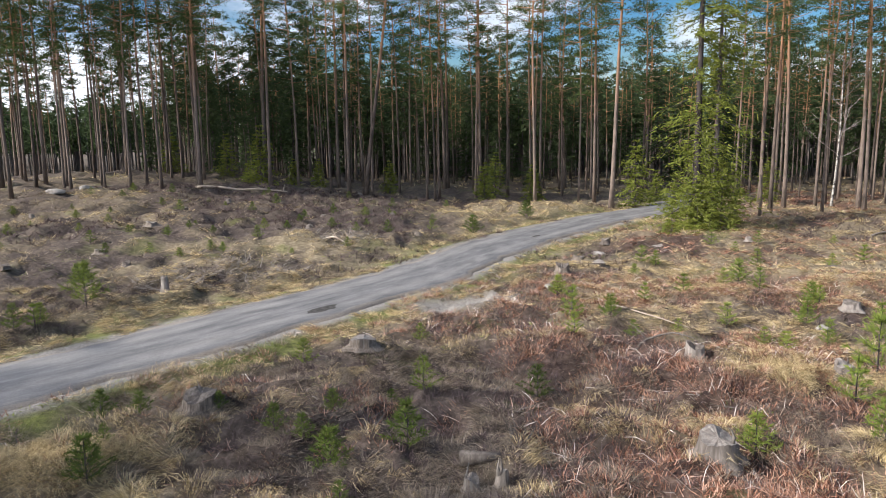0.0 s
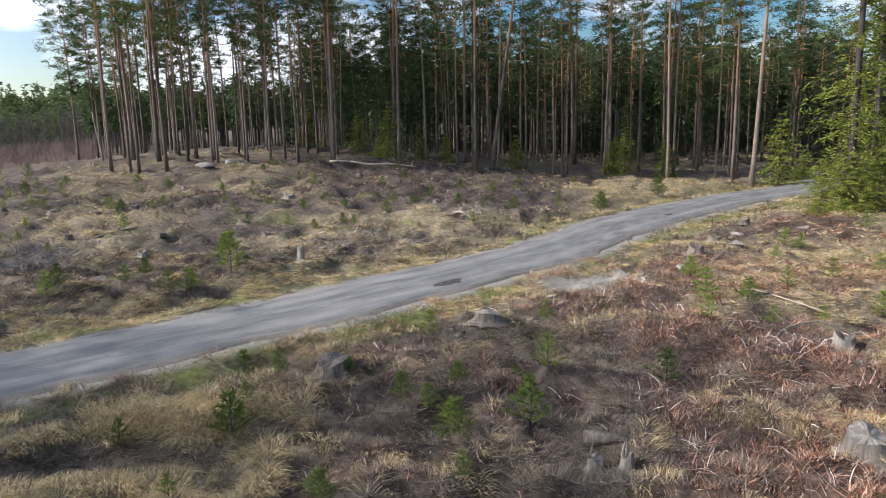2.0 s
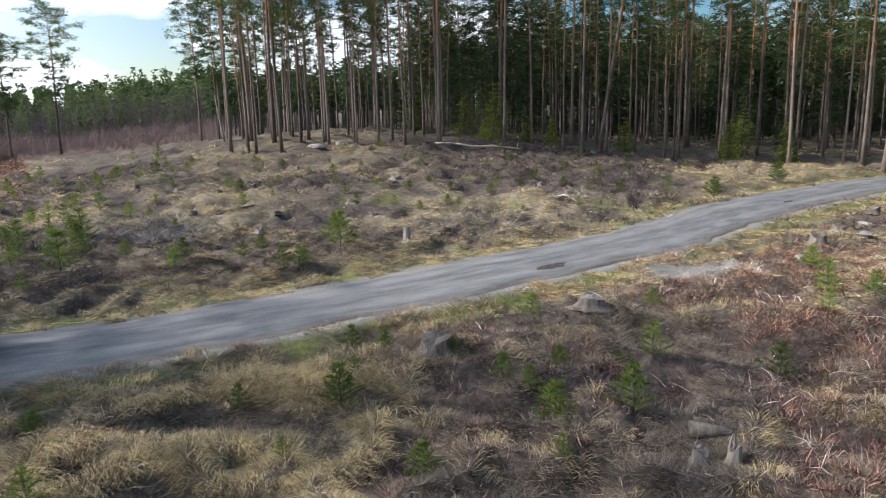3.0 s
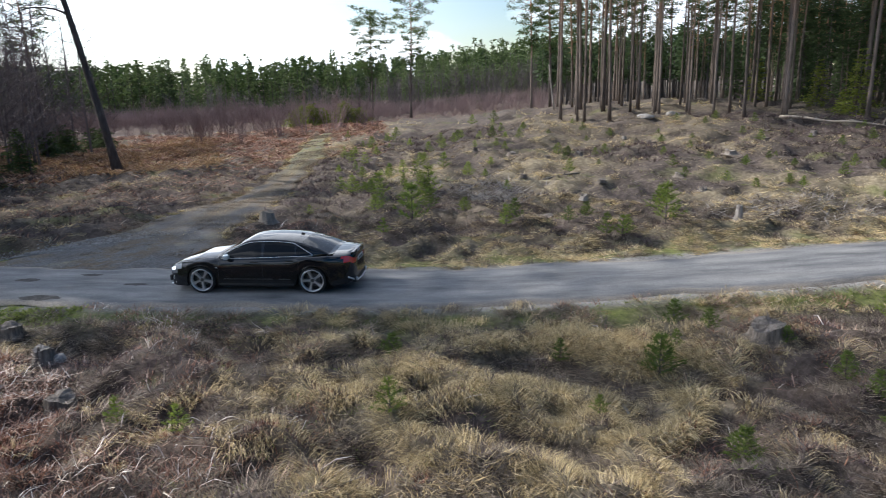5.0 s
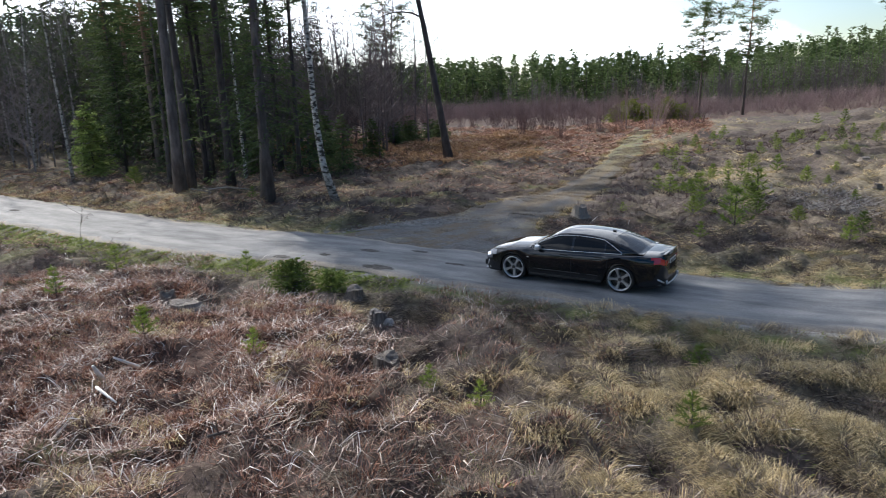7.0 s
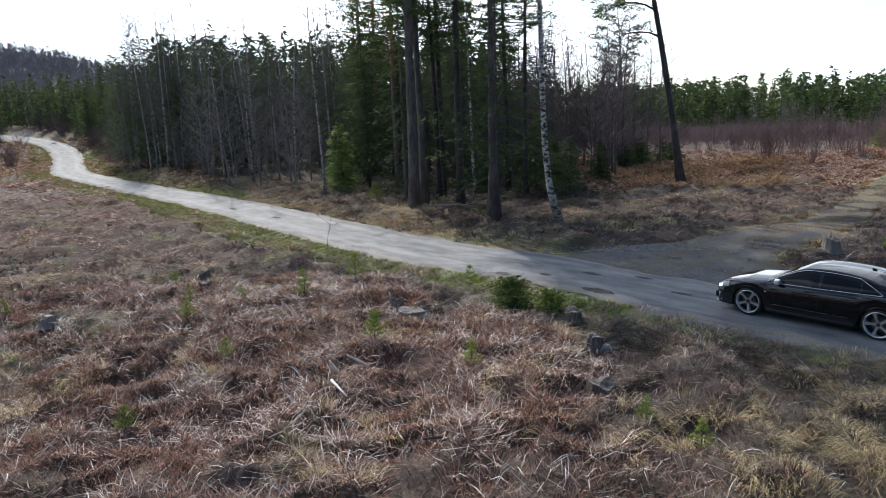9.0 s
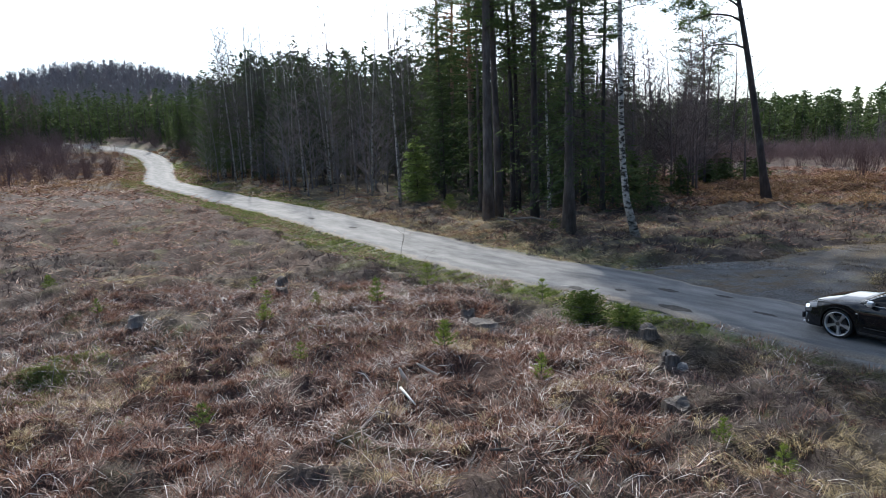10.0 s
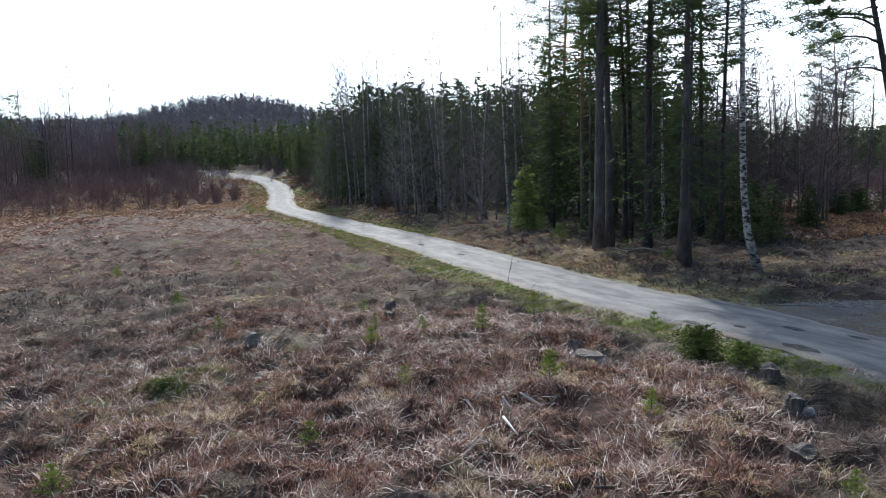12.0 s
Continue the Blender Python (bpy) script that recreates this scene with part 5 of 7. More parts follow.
def skin(name, pts, faces, material, parent, label="", thick=0.0, smooth=True):
    me = bpy.data.meshes.new(name)
    me.from_pydata(pts, [], faces)
    bm = bmesh.new()
    bm.from_mesh(me)
    bmesh.ops.remove_doubles(bm, verts=bm.verts, dist=0.0006)
    bmesh.ops.delete(bm, geom=[v for v in bm.verts if not v.link_faces], context="VERTS")
    bmesh.ops.recalc_face_normals(bm, faces=bm.faces)
    if thick:
        bmesh.ops.solidify(bm, geom=bm.faces[:], thickness=thick)
    bm.to_mesh(me)
    bm.free()
    if smooth:
        me.shade_smooth()
        me.set_sharp_from_angle(angle=radians(38))
    me.materials.append(material)
    return part(name, me, parent, label)


def boxed(name, size, at, material, parent, label="", bevel=0.01, turn=(0, 0, 0)):
    bm = bmesh.new()
    bmesh.ops.create_cube(bm, size=1)
    bmesh.ops.scale(bm, vec=size, verts=bm.verts)
    bmesh.ops.bevel(bm, geom=bm.edges[:], offset=min(bevel, min(size) * 0.45), segments=2, affect="EDGES", profile=0.6)
    bmesh.ops.transform(bm, matrix=pose(*at, *turn), verts=bm.verts)
    me = bpy.data.meshes.new(name)
    bm.to_mesh(me)
    bm.free()
    me.shade_smooth()
    me.set_sharp_from_angle(angle=radians(40))
    me.materials.append(material)
    return part(name, me, parent, label)


def piped(name, path, r, material, parent, label="", sides=6):
    s = Shape()
    s.tube(path, [r] * len(path), sides)
    return part(name, s.mesh(name, material, True), parent, label)


def ring(profile, steps=40):
    """Points and faces of a profile (radius, y) turned about the y axis."""
    pts, k = [], len(profile)
    for i in range(steps):
        a = 2 * math.pi * i / steps
        pts += [(r * math.cos(a), y, r * math.sin(a)) for r, y in profile]
    return pts, [(i * k + j, i * k + j + 1, (i + 1) % steps * k + j + 1, (i + 1) % steps * k + j) for i in range(steps) for j in range(k - 1)]


def car():
    e = tree("car", "black four-door saloon car with silver mirrors on the road", "car")
    near_arch = [s * AXLE + d for s in (1, -1) for d in np.linspace(-0.397, 0.397, 23)]
    stations = sorted(set(np.round(list(np.linspace(-2.50, 2.40, 46)) + near_arch + [-2.48, -2.46, 2.38, 2.36], 4)))
    pts, faces = lofted(stations, body_at)
    k = len(body_at(0))
    n = len(stations)
    for base in (0, n * k):
        for end in (0, n - 1):
            faces.append(tuple(base + end * k + j for j in range(k)))
    skin("body", pts, faces, PAINT, e, "glossy black body shell")
    # cabin with real openings
    xs = sorted(set(np.round(list(np.linspace(-1.98, 1.04, 40)) + [-1.40, -1.06, -1.02, -0.22, -0.15, 0.86, 0.30, 0.98, -1.20, -1.88], 4)))
    k = 10

    def opening(i, j, x):
        if 1 <= j <= 3 and (-1.40 < x < -1.06 or -1.02 < x < -0.22 or -0.15 < x < 0.86):
            return "side"
        if j >= 6 and 0.30 < x < 0.98:
            return "front"
        if j >= 6 and -1.88 < x < -1.20:
            return "rear"
        return ""
    pts, faces = lofted(xs, cabin_at, lambda i, j, x: not opening(i, j, x))
    skin("roof", pts, faces, PAINT, e, "black roof with pillars", thick=0.012)
    for name, kind, lo, hi, glass in (("front_side_window", "side", -0.15, 0.86, SIDE_GLASS), ("rear_side_window", "side", -1.02, -0.22, SIDE_GLASS),
                                      ("quarter_window", "side", -1.40, -1.06, SIDE_GLASS)):
        for side in (1, -1):
            p, f = lofted([x for x in xs if lo - 1e-3 <= x <= hi + 1e-3], cabin_at, lambda i, j, x: 1 <= j <= 3, -0.004, False)
            skin(name, [(a, b * side, c) for a, b, c in p], f, glass, e, "dark tinted side window")
    for name, lo, hi, glass in (("windscreen", 0.30, 0.98, FRONT_GLASS), ("rear_window", -1.88, -1.20, SIDE_GLASS)):
        p, f = lofted([x for x in xs if lo - 1e-3 <= x <= hi + 1e-3], cabin_at, lambda i, j, x: j >= 6, -0.004)
        skin(name, p, f, glass, e)
    # bright line round the side windows
    for side in (1, -1):
        loop = []
        for x in np.linspace(0.93, -1.47, 26):
            y, z = cabin_at(x)[0]
            loop.append((x, side * (y + 0.006), z + 0.005))
        for x in np.linspace(-1.47, 0.93, 30):
            (y0, z0), (y1, z1) = cabin_at(x)[0], cabin_at(x)[4]
            f = min(1, max(0, (x + 1.5) / 0.5)) ** 0.6
            loop.append((x, side * (y0 + (y1 - y0) * f + 0.006), z0 + (z1 - z0) * f + 0.004))
        piped("window_trim", loop + loop[:1], 0.0105, ALLOY, e, "bright trim round the side windows", 5)
        # door seams, handles, sill
        for a, b in ((0.98, 0.86), (-0.19, -0.19), (-1.12, -1.3)):
            seam = []
            for f in np.linspace(0, 1, 9):
                x = a + (b - a) * max(0, f - 0.75) * 4 * 0.4
                sec = body_at(x)
                z = 0.27 + f * (sec[9][1] - 0.29)
                y = np.interp(z, [q[1] for q in sec[3:10]], [q[0] for q in sec[3:10]])
                seam.append((x, side * (y + 0.0005), z))
            piped("door_seam", seam, 0.005, TRIM, e, "", 4)
        for x in (0.02, -0.90):
            sec = body_at(x)
            boxed("door_handle", (0.2, 0.03, 0.03), (x, side * (sec[8][0] + 0.022), sec[8][1] - 0.035), PAINT, e, "black door handle", 0.012)
        boxed("sill_strip", (1.95, 0.03, 0.05), (0, side * 0.925, 0.255), TRIM, e, "dark sill strip", 0.015)
        # thin strip added to draw the bright line along the sill crease
        boxed("door_strip", (1.75, 0.012, 0.018), (-0.02, side * 0.938, 0.40), ALLOY_DARK, e, "thin grey strip drawing the light line of the sill crease", 0.004)
        mirror = boxed("mirror", (0.13, 0.2, 0.13), (0.72, side * 0.985, 1.0), MATT_SILVER, e, "silver door mirror", 0.05, (0, 0, side * 12))
        boxed("mirror_foot", (0.07, 0.14, 0.03), (0.72, side * 0.86, 0.945), TRIM, e, "", 0.012)
        boxed("mirror_glass", (0.006, 0.16, 0.09), (0.652, side * 0.99, 1.0), ALLOY, mirror, "mirror glass", 0.002)
        # lamps
        st = list(np.linspace(1.98, 2.335, 12))
        p, f = lofted(st, body_at, lambda i, j, x: 6 <= j <= 8 and (x > 2.10 or j > 6), 0.006, False)
        lamp = skin("headlamp", [(a, b * side, c) for a, b, c in p], f, LAMP_CLEAR, e, "clear headlamp with lit strip")
        p, f = lofted(st[6:], body_at, lambda i, j, x: j == 7 and x < 2.31, 0.011, False)
        skin("light_strip", [(a, b * side, c) for a, b, c in p], f, LAMP_WHITE, lamp, "white daytime light strip")
        st = list(np.linspace(-2.20, -2.497, 10))
        p, f = lofted(st, body_at, lambda i, j, x: 7 <= j <= 8 and (x < -2.27 or j == 8), 0.006, False)
        skin("tail_lamp", [(a, b * side, c) for a, b, c in p], f, LAMP_RED, e, "red tail lamp")
        boxed("rear_lamp_panel", (0.012, 0.16, 0.09), (-2.500, side * 0.40, 0.82), LAMP_RED, e, "red tail lamp panel", 0.01)
        boxed("air_intake", (0.05, 0.30, 0.15), (2.315, side * 0.585, 0.36), TRIM, e, "dark front air intake", 0.02, (0, 0, side * -34))
        boxed("intake_blade", (0.05, 0.03, 0.20), (2.275, side * 0.745, 0.36), MATT_SILVER, e, "silver blade beside the intake", 0.01, (0, -24, side * -50))
        boxed("intake_sill", (0.20, 0.035, 0.03), (2.235, side * 0.72, 0.265), MATT_SILVER, e, "silver strip under the intake", 0.01, (0, 0, side * -58))
        boxed("badge_plate", (0.05, 0.008, 0.02), (1.02, side * 0.936, 0.70), MATT_SILVER, e, "small silver wing badge", 0.003)
        s = Shape()
        s.tube([(-2.42, side * 0.52, 0.31), (-2.535, side * 0.52, 0.31)], [0.052, 0.052], 14)
        part("exhaust_pipe", s.mesh("exhaust_pipe", ALLOY, True), e, "oval chrome exhaust end")
    # front and back
    grille = boxed("grille", (0.03, 0.86, 0.36), (2.392, 0, 0.475), TRIM, e, "tall black radiator grille", 0.03)
    for i in range(7):
        boxed("grille_bar", (0.012, 0.80, 0.012), (2.41, 0, 0.335 + i * 0.046), ALLOY_DARK, grille, "", 0.004)
    for i in range(4):
        p, f = ring([(0.048, -0.006), (0.058, 0.0), (0.048, 0.006)], 20)
        skin("badge_ring", [(2.424 + b, a * 1.0 - 0.129 + 0.086 * i, c + 0.585) for a, b, c in p], f, ALLOY, grille, "chrome ring")
        skin("boot_ring", [(-2.475 - b, a * 0.8 - 0.09 + 0.06 * i, c * 0.8 + 0.97) for a, b, c in p], f, ALLOY, e, "chrome ring")
    for name, x in (("front_plate", 2.418), ("rear_plate", -2.512)):
        plate = boxed(name, (0.012, 0.52, 0.11), (x, 0, 0.43 if x > 0 else 0.80), PLATE, e, "white number plate", 0.004)
        for i in range(6):
            boxed("plate_mark", (0.004, 0.045, 0.07), (x + math.copysign(0.008, x), -0.19 + 0.068 * i + (0.03 if i > 2 else 0), 0.43 if x > 0 else 0.80), INK, plate, "", 0.001)
    boxed("front_lip", (0.10, 1.42, 0.03), (2.33, 0, 0.205), MATT_SILVER, e, "silver front lip", 0.012)
    diffuser = boxed("diffuser", (0.10, 1.26, 0.14), (-2.455, 0, 0.30), TRIM, e, "black rear diffuser", 0.02)
    path = [(-2.36, 0.79, 0.43), (-2.47, 0.64, 0.33), (-2.515, 0.48, 0.265), (-2.53, 0, 0.24), (-2.515, -0.48, 0.265), (-2.47, -0.64, 0.33), (-2.36, -0.79, 0.43)]
    piped("diffuser_trim", path, 0.02, MATT_SILVER, diffuser, "silver strip under the rear bumper")
    boxed("boot_seam", (0.01, 1.40, 0.008), (-2.5, 0, 0.895), TRIM, e, "", 0.002)
    boxed("spoiler", (0.07, 1.1, 0.014), (-2.44, 0, 1.024), PAINT, e, "small boot lip", 0.01)
    boxed("roof_antenna", (0.10, 0.022, 0.045), (-1.02, 0, 1.405), TRIM, e, "black roof fin", 0.01, (0, -14, 0))
    # inside
    boxed("cabin_floor", (2.7, 1.35, 0.03), (-0.35, 0, 0.9), SEAT, e, "dark cabin interior", 0.01)
    boxed("dashboard", (0.42, 1.36, 0.08), (0.72, 0, 0.955), SEAT, e, "dark dashboard top", 0.03)
    for x, y in ((-0.12, 0.36), (-0.12, -0.36), (-1.02, 0.36), (-1.02, -0.36)):
        back = boxed("seat_back", (0.12, 0.46, 0.26), (x, y, 1.02), SEAT, e, "dark leather seat back", 0.04, (0, -14, 0))
        boxed("headrest", (0.09, 0.26, 0.13), (x - 0.07, y, 1.225), SEAT, back, "dark headrest", 0.035, (0, -10, 0))
    # wheels
    rng = np.random.default_rng(3)
    first = None
    for x in (AXLE, -AXLE):
        for side in (1, -1):
            if first:
                w = first.copy()
                scene.collection.objects.link(w)
                w.parent = e
                for c in first.children:
                    d = c.copy()
                    scene.collection.objects.link(d)
                    d.parent = w
            else:
                p, f = ring([(0.288, -0.10), (0.312, -0.122), (0.341, -0.118), (0.352, -0.095), (0.353, 0.095), (0.341, 0.118), (0.312, 0.122), (0.288, 0.10), (0.288, -0.10)])
                w = first = skin("wheel", p, f, RUBBER, e, "low black tyre on a five-spoke rim")
                p, f = ring([(0.281, 0.02), (0.288, 0.098), (0.298, 0.114), (0.288, 0.120), (0.270, 0.102), (0.262, 0.03)])
                skin("rim_edge", p, f, ALLOY, w, "bright polished rim edge")
                # black disc closes the wheel and stands for the shade between the spokes
                p, f = ring([(0.03, -0.03), (0.272, -0.03), (0.276, 0.04)])
                skin("rim_back", p, f, TRIM, w, "dark disc in place of the shaded space behind the spokes")
                p, f = ring([(0.0, 0.02), (0.17, 0.02), (0.17, 0.0)])
                skin("brake_disc", p, f, ALLOY_DARK, w, "grey brake disc")
                for i in range(5):
                    bm = bmesh.new()
                    shape2 = [(0.03, 0.04), (0.13, 0.022), (0.272, 0.044), (0.272, -0.044), (0.13, -0.022), (0.03, -0.04)]
                    top = [bm.verts.new((r, 0.078 + 0.028 * (r / 0.272), q)) for r, q in shape2]
                    low = [bm.verts.new((r, 0.035, q * 1.1)) for r, q in shape2]
                    bm.faces.new(top)
                    for a in range(6):
                        bm.faces.new((top[a], top[(a + 1) % 6], low[(a + 1) % 6], low[a]))
                    bmesh.ops.transform(bm, matrix=Matrix.Rotation(2 * math.pi * i / 5 + 0.3, 4, "Y"), verts=bm.verts)
                    bmesh.ops.recalc_face_normals(bm, faces=bm.faces)
                    me = bpy.data.meshes.new("spoke")
                    bm.to_mesh(me)
                    bm.free()
                    me.materials.append(SPOKE)
                    part("spoke", me, w, "grey alloy spoke")
                p, f = ring([(0.0, 0.10), (0.045, 0.095), (0.055, 0.05)], 16)
                skin("hub_cap", p, f, ALLOY_DARK, w, "round hub cap")
            w.matrix_basis = pose(x, side * 0.80, 0.353, 0, rng.uniform(0, 70), 0 if side > 0 else 180)
    return e


saloon = car()
CAR_X, CAR_Y = -16.07, 8.8
saloon.matrix_basis = pose(CAR_X, CAR_Y, float(broad(CAR_X, CAR_Y)) + 0.042, 0, 0, 180 + 38.0) @ Matrix.Diagonal((0.985, 0.985, 0.955, 1))


# ---------------------------------------------------------------- stumps, logs, stones
MOSS = surface("mossy stump bark", [(0.3, (0.075, 0.062, 0.052)), (0.5, (0.19, 0.16, 0.135)), (0.75, (0.36, 0.32, 0.28))], 0.09, rough=0.95, bump=0.9, bump_size=0.02, each=0.3, stretch=(2.2, 2.2, 0.3))


def stump(label, width, height, seed, pale=False, splinters=0):
    """Cut stump: flared foot with roots, uneven sawn top, a few splinters left standing."""
    rng = np.random.default_rng(seed)
    e = tree("tree_stump", label, "stump")
    wall, top = Shape(), Shape()
    n, r0 = 44, width / 2
    lobes = 1 + 0.28 * np.maximum(0, np.sin(np.arange(n) / n * 6.283 * rng.integers(3, 6) + rng.uniform(0, 6)))
    tilt = rng.uniform(-0.2, 0.2, 2)
    ridge = 0.05 * np.sin(np.arange(n) / n * 6.283 * 9 + rng.uniform(0, 6)) + rng.normal(0, 0.03, n)
    broken = np.convolve(rng.normal(0, 0.08, n + 4), np.ones(5) / 5, "valid") + rng.normal(0, 0.03, n)
    rings, verts = ((-0.15, 1.42, 1.0), (0.05, 1.24, 1.0), (0.3, 1.04, 0.5), (0.7, 1.0, 0.2), (1.0, 0.97, 0.15)), []
    for h, r, lobe in rings:
        for k in range(n):
            a = 6.283 * k / n
            q = r0 * r * (1 + (lobes[k] - 1) * lobe) * (1 + ridge[k] * (1.2 - 0.6 * h) + rng.normal(0, 0.012))
            z = h * height * (1 + 0.16 * math.sin(2 * a + tilt[0] * 40) * (h > 0.9)) + (tilt[0] * math.cos(a) + tilt[1] * math.sin(a)) * r0 * (h > 0.9) + broken[k] * height * 0.6 * (h > 0.9)
            verts.append((q * math.cos(a), q * math.sin(a), z))
    wall.add(verts, [(i * n + k, i * n + (k + 1) % n, (i + 1) * n + (k + 1) % n, (i + 1) * n + k) for i in range(4) for k in range(n)])
    rim = verts[-n:]
    inner = [(x * 0.6, y * 0.6, z + rng.normal(0, 0.005)) for x, y, z in rim]
    top.add(rim + inner + [(0, 0, float(np.mean([q[2] for q in rim])))], [(k, (k + 1) % n, n + (k + 1) % n, n + k) for k in range(n)] + [(n + k, n + (k + 1) % n, 2 * n) for k in range(n)])
    part("stump_bark", wall.mesh("stump_bark", DEADWOOD if pale else MOSS, True), e)
    part("cut_top", top.mesh("cut_top", DEADWOOD), e, "weathered grey sawn top")
    for _ in range(splinters):
        a = rng.uniform(0, 6.28)
        s = Shape()
        p = np.array((math.cos(a) * r0 * 0.75, math.sin(a) * r0 * 0.75, height * 0.8))
        s.tube([p, p + rng.normal(size=3) * 0.03 + (0, 0, height * 0.45), p + rng.normal(size=3) * 0.05 + (0, 0, height * 0.75)], [0.032, 0.02, 0.004], 4)
        part("splinter", s.mesh("splinter", DEADWOOD, True), e)
    return e


for i, (x, y, w, h, pale, spl, label) in enumerate((
        (-2.1, 16.0, 0.6, 0.18, False, 0, "wide low grey stump with a flat sawn top"), (5.6, 15.85, 0.40, 0.34, True, 0, "pale weathered stump with a branch against it"),
        (4.1, 10.4, 0.56, 0.32, True, 2, "grey splintered stump with roots in dead bracken"), (0.25, 10.0, 0.24, 0.2, False, 2, "dark narrow stump among debris"),
        (0.72, 10.0, 0.18, 0.26, False, 2, "thin broken stump among debris"), (-9.5, 22.8, 0.22, 0.42, True, 0, "small pale grey stump on the slope"),
        (3.9, 24.5, 0.45, 0.3, False, 2, "dark uprooted stump with splinters"), (-4.85, 12.9, 0.62, 0.28, False, 1, "dark mossy stump in withered grass"),
        (11.4, 19.8, 0.45, 0.2, True, 0, "broad grey stump in the clearing"), (8.2, 14.3, 0.4, 0.22, True, 2, "splintered pale stump beside a young pine"),
        (-12.5, 2.5, 0.48, 0.3, False, 0, "round dark stump in dry grass"), (-14.9, 3.0, 0.35, 0.22, True, 1, "small pale stump in a tussock"),
        (-18.5, -1.4, 0.34, 0.3, True, 0, "tall stump with a pale sawn top"), (-17.6, -1.0, 0.7, 0.16, True, 0, "low broad grey stump"),
        (-23.4, 13.3, 0.5, 0.35, False, 0, "dark stump beside the track"), (-16.6, 2.9, 0.4, 0.2, False, 0, "low dark stump by the verge"))):
    set_down(stump(label, w, h * 1.1, 300 + i, pale, spl), x, y, i * 0.9, sink=0.0)
CUT = "old stumps over the clearing"
kinds = [tagged(stump("old dark stump on the cleared slope", w, h, 330 + i, p, s), group=CUT) for i, (w, h, p, s) in enumerate(((0.55, 0.25, False, 0), (0.45, 0.28, True, 0), (0.6, 0.22, False, 2), (0.4, 0.24, True, 1)))]
OLD_STUMPS = [(-12.5, 26.6), (-16.7, 25.8), (-21.7, 28.7), (-15.2, 19.8), (-23.8, 28.4), (-15.4, 40.7), (-20.8, 30.2), (-19.1, 34.5), (6.9, 31.4), (5.5, 26.2), (-26.2, 28.2),
              (-14.3, 33.3), (-13.2, 41.6), (-3.4, 39.7), (-7.1, 39.0), (-22.0, -7.5), (-18.2, -10.4), (-59.0, -31.1), (-32.0, -21.3), (-71, -46.2)]
rng = np.random.default_rng(17)
more = scatter(rng, 14, (2, 46), (27, 50), 2.4, off_road(2.5), OLD_STUMPS) + scatter(rng, 5, (-33, -6), (22, 40), 2.6, off_road(2.5)) + scatter(rng, 4, (84, 132), (24, 55), 6, off_road(2.5))
spread_copies(kinds, OLD_STUMPS + more, rng, 0.5, 0.85)


def log(name, label, points, r, material, stubs=0, seed=0, category="log"):
    """A fallen stem or branch lying on the land along points (x, y, lift)."""
    rng = np.random.default_rng(seed)
    line = spline([(p[0], p[1]) for p in points], 0.25)
    lift = np.interp(np.linspace(0, 1, len(line)), np.linspace(0, 1, len(points)), [p[2] for p in points])
    gz = ground(line[:, 0], line[:, 1])
    gz = np.convolve(np.pad(gz, 4, mode="edge"), np.ones(9) / 9, "valid")
    path = np.stack([line[:, 0], line[:, 1], gz + lift + r * 0.6], 1)
    e = tree(name, label, category)
    s = Shape()
    radii = r * (1 - 0.55 * np.linspace(0, 1, len(path))) * (1 + rng.normal(0, 0.05, len(path)))
    s.tube(path, radii, 8)
    part("stem", s.mesh("stem", material, True), e)
    for _ in range(stubs):
        i = rng.integers(1, len(path) - 1)
        t = Shape()
        q = path[i] + rng.normal(size=3) * (0.35, 0.35, 0.1) + (0, 0, 0.2)
        t.tube([path[i], (path[i] + q) / 2 + (0, 0, 0.04), q], [r * 0.4, r * 0.28, r * 0.1], 5)
        part("side_branch", t.mesh("side_branch", material, True), e)
    return e


log("fallen_log", "long pale peeled log at the foot of the pines", [(-16.3, 45.1, 0.05), (-14.5, 45.0, 0.22), (-12.5, 45.1, 0.2), (-10.5, 45.3, 0.02)], 0.09, FRESHWOOD, 2, 1)
log("fallen_log", "grey fallen stem on the slope", [(-19.3, 25.1, 0), (-18.4, 26.7, 0.05)], 0.06, DEADWOOD, 1, 2)
log("dead_branch", "bleached curved branch leaning on a stump", [(4.35, 16.2, 0), (4.7, 16.6, 0.12), (5.3, 16.6, 0.3), (5.7, 16.2, 0.3)], 0.035, DEADWOOD, 1, 3, "branch")
log("dead_branch", "long thin bleached stick in the bracken", [(4.5, 19.9, 0.1), (5.2, 18.6, 0.12), (5.95, 17.4, 0.08)], 0.028, FRESHWOOD, 0, 4, "branch")
log("dead_branch", "short pale stick in withered grass", [(-5.9, 9.3, 0.02), (-5.6, 9.0, 0.05)], 0.04, DEADWOOD, 0, 5, "branch")
log("dead_branch", "fallen grey branch under the roadside trees", [(-36.6, 0.4, 0.1), (-35.2, 1.2, 0.35), (-33.9, 2.2, 0.3)], 0.06, DEADWOOD, 3, 6, "branch")
log("dead_branch", "fallen grey branch beside the big pines", [(-37.2, -0.4, 0.3), (-35.8, 0.4, 0.15), (-34.8, 0.3, 0.1)], 0.045, DEADWOOD, 2, 7, "branch")
log("dead_branch", "white broken sticks in the bracken", [(-14.0, -1.9, 0.12), (-13.6, -2.25, 0.5)], 0.045, PALEWOOD, 0, 8, "branch")
log("dead_branch", "short white broken stick standing in bracken", [(-13.35, -2.45, 0.1), (-13.2, -2.55, 0.42)], 0.055, PALEWOOD, 0, 9, "branch")
log("dead_branch", "grey stick lying in bracken", [(-12.9, -2.5, 0.2), (-12.2, -2.15, 0.25)], 0.032, PALEWOOD, 0, 10, "branch")
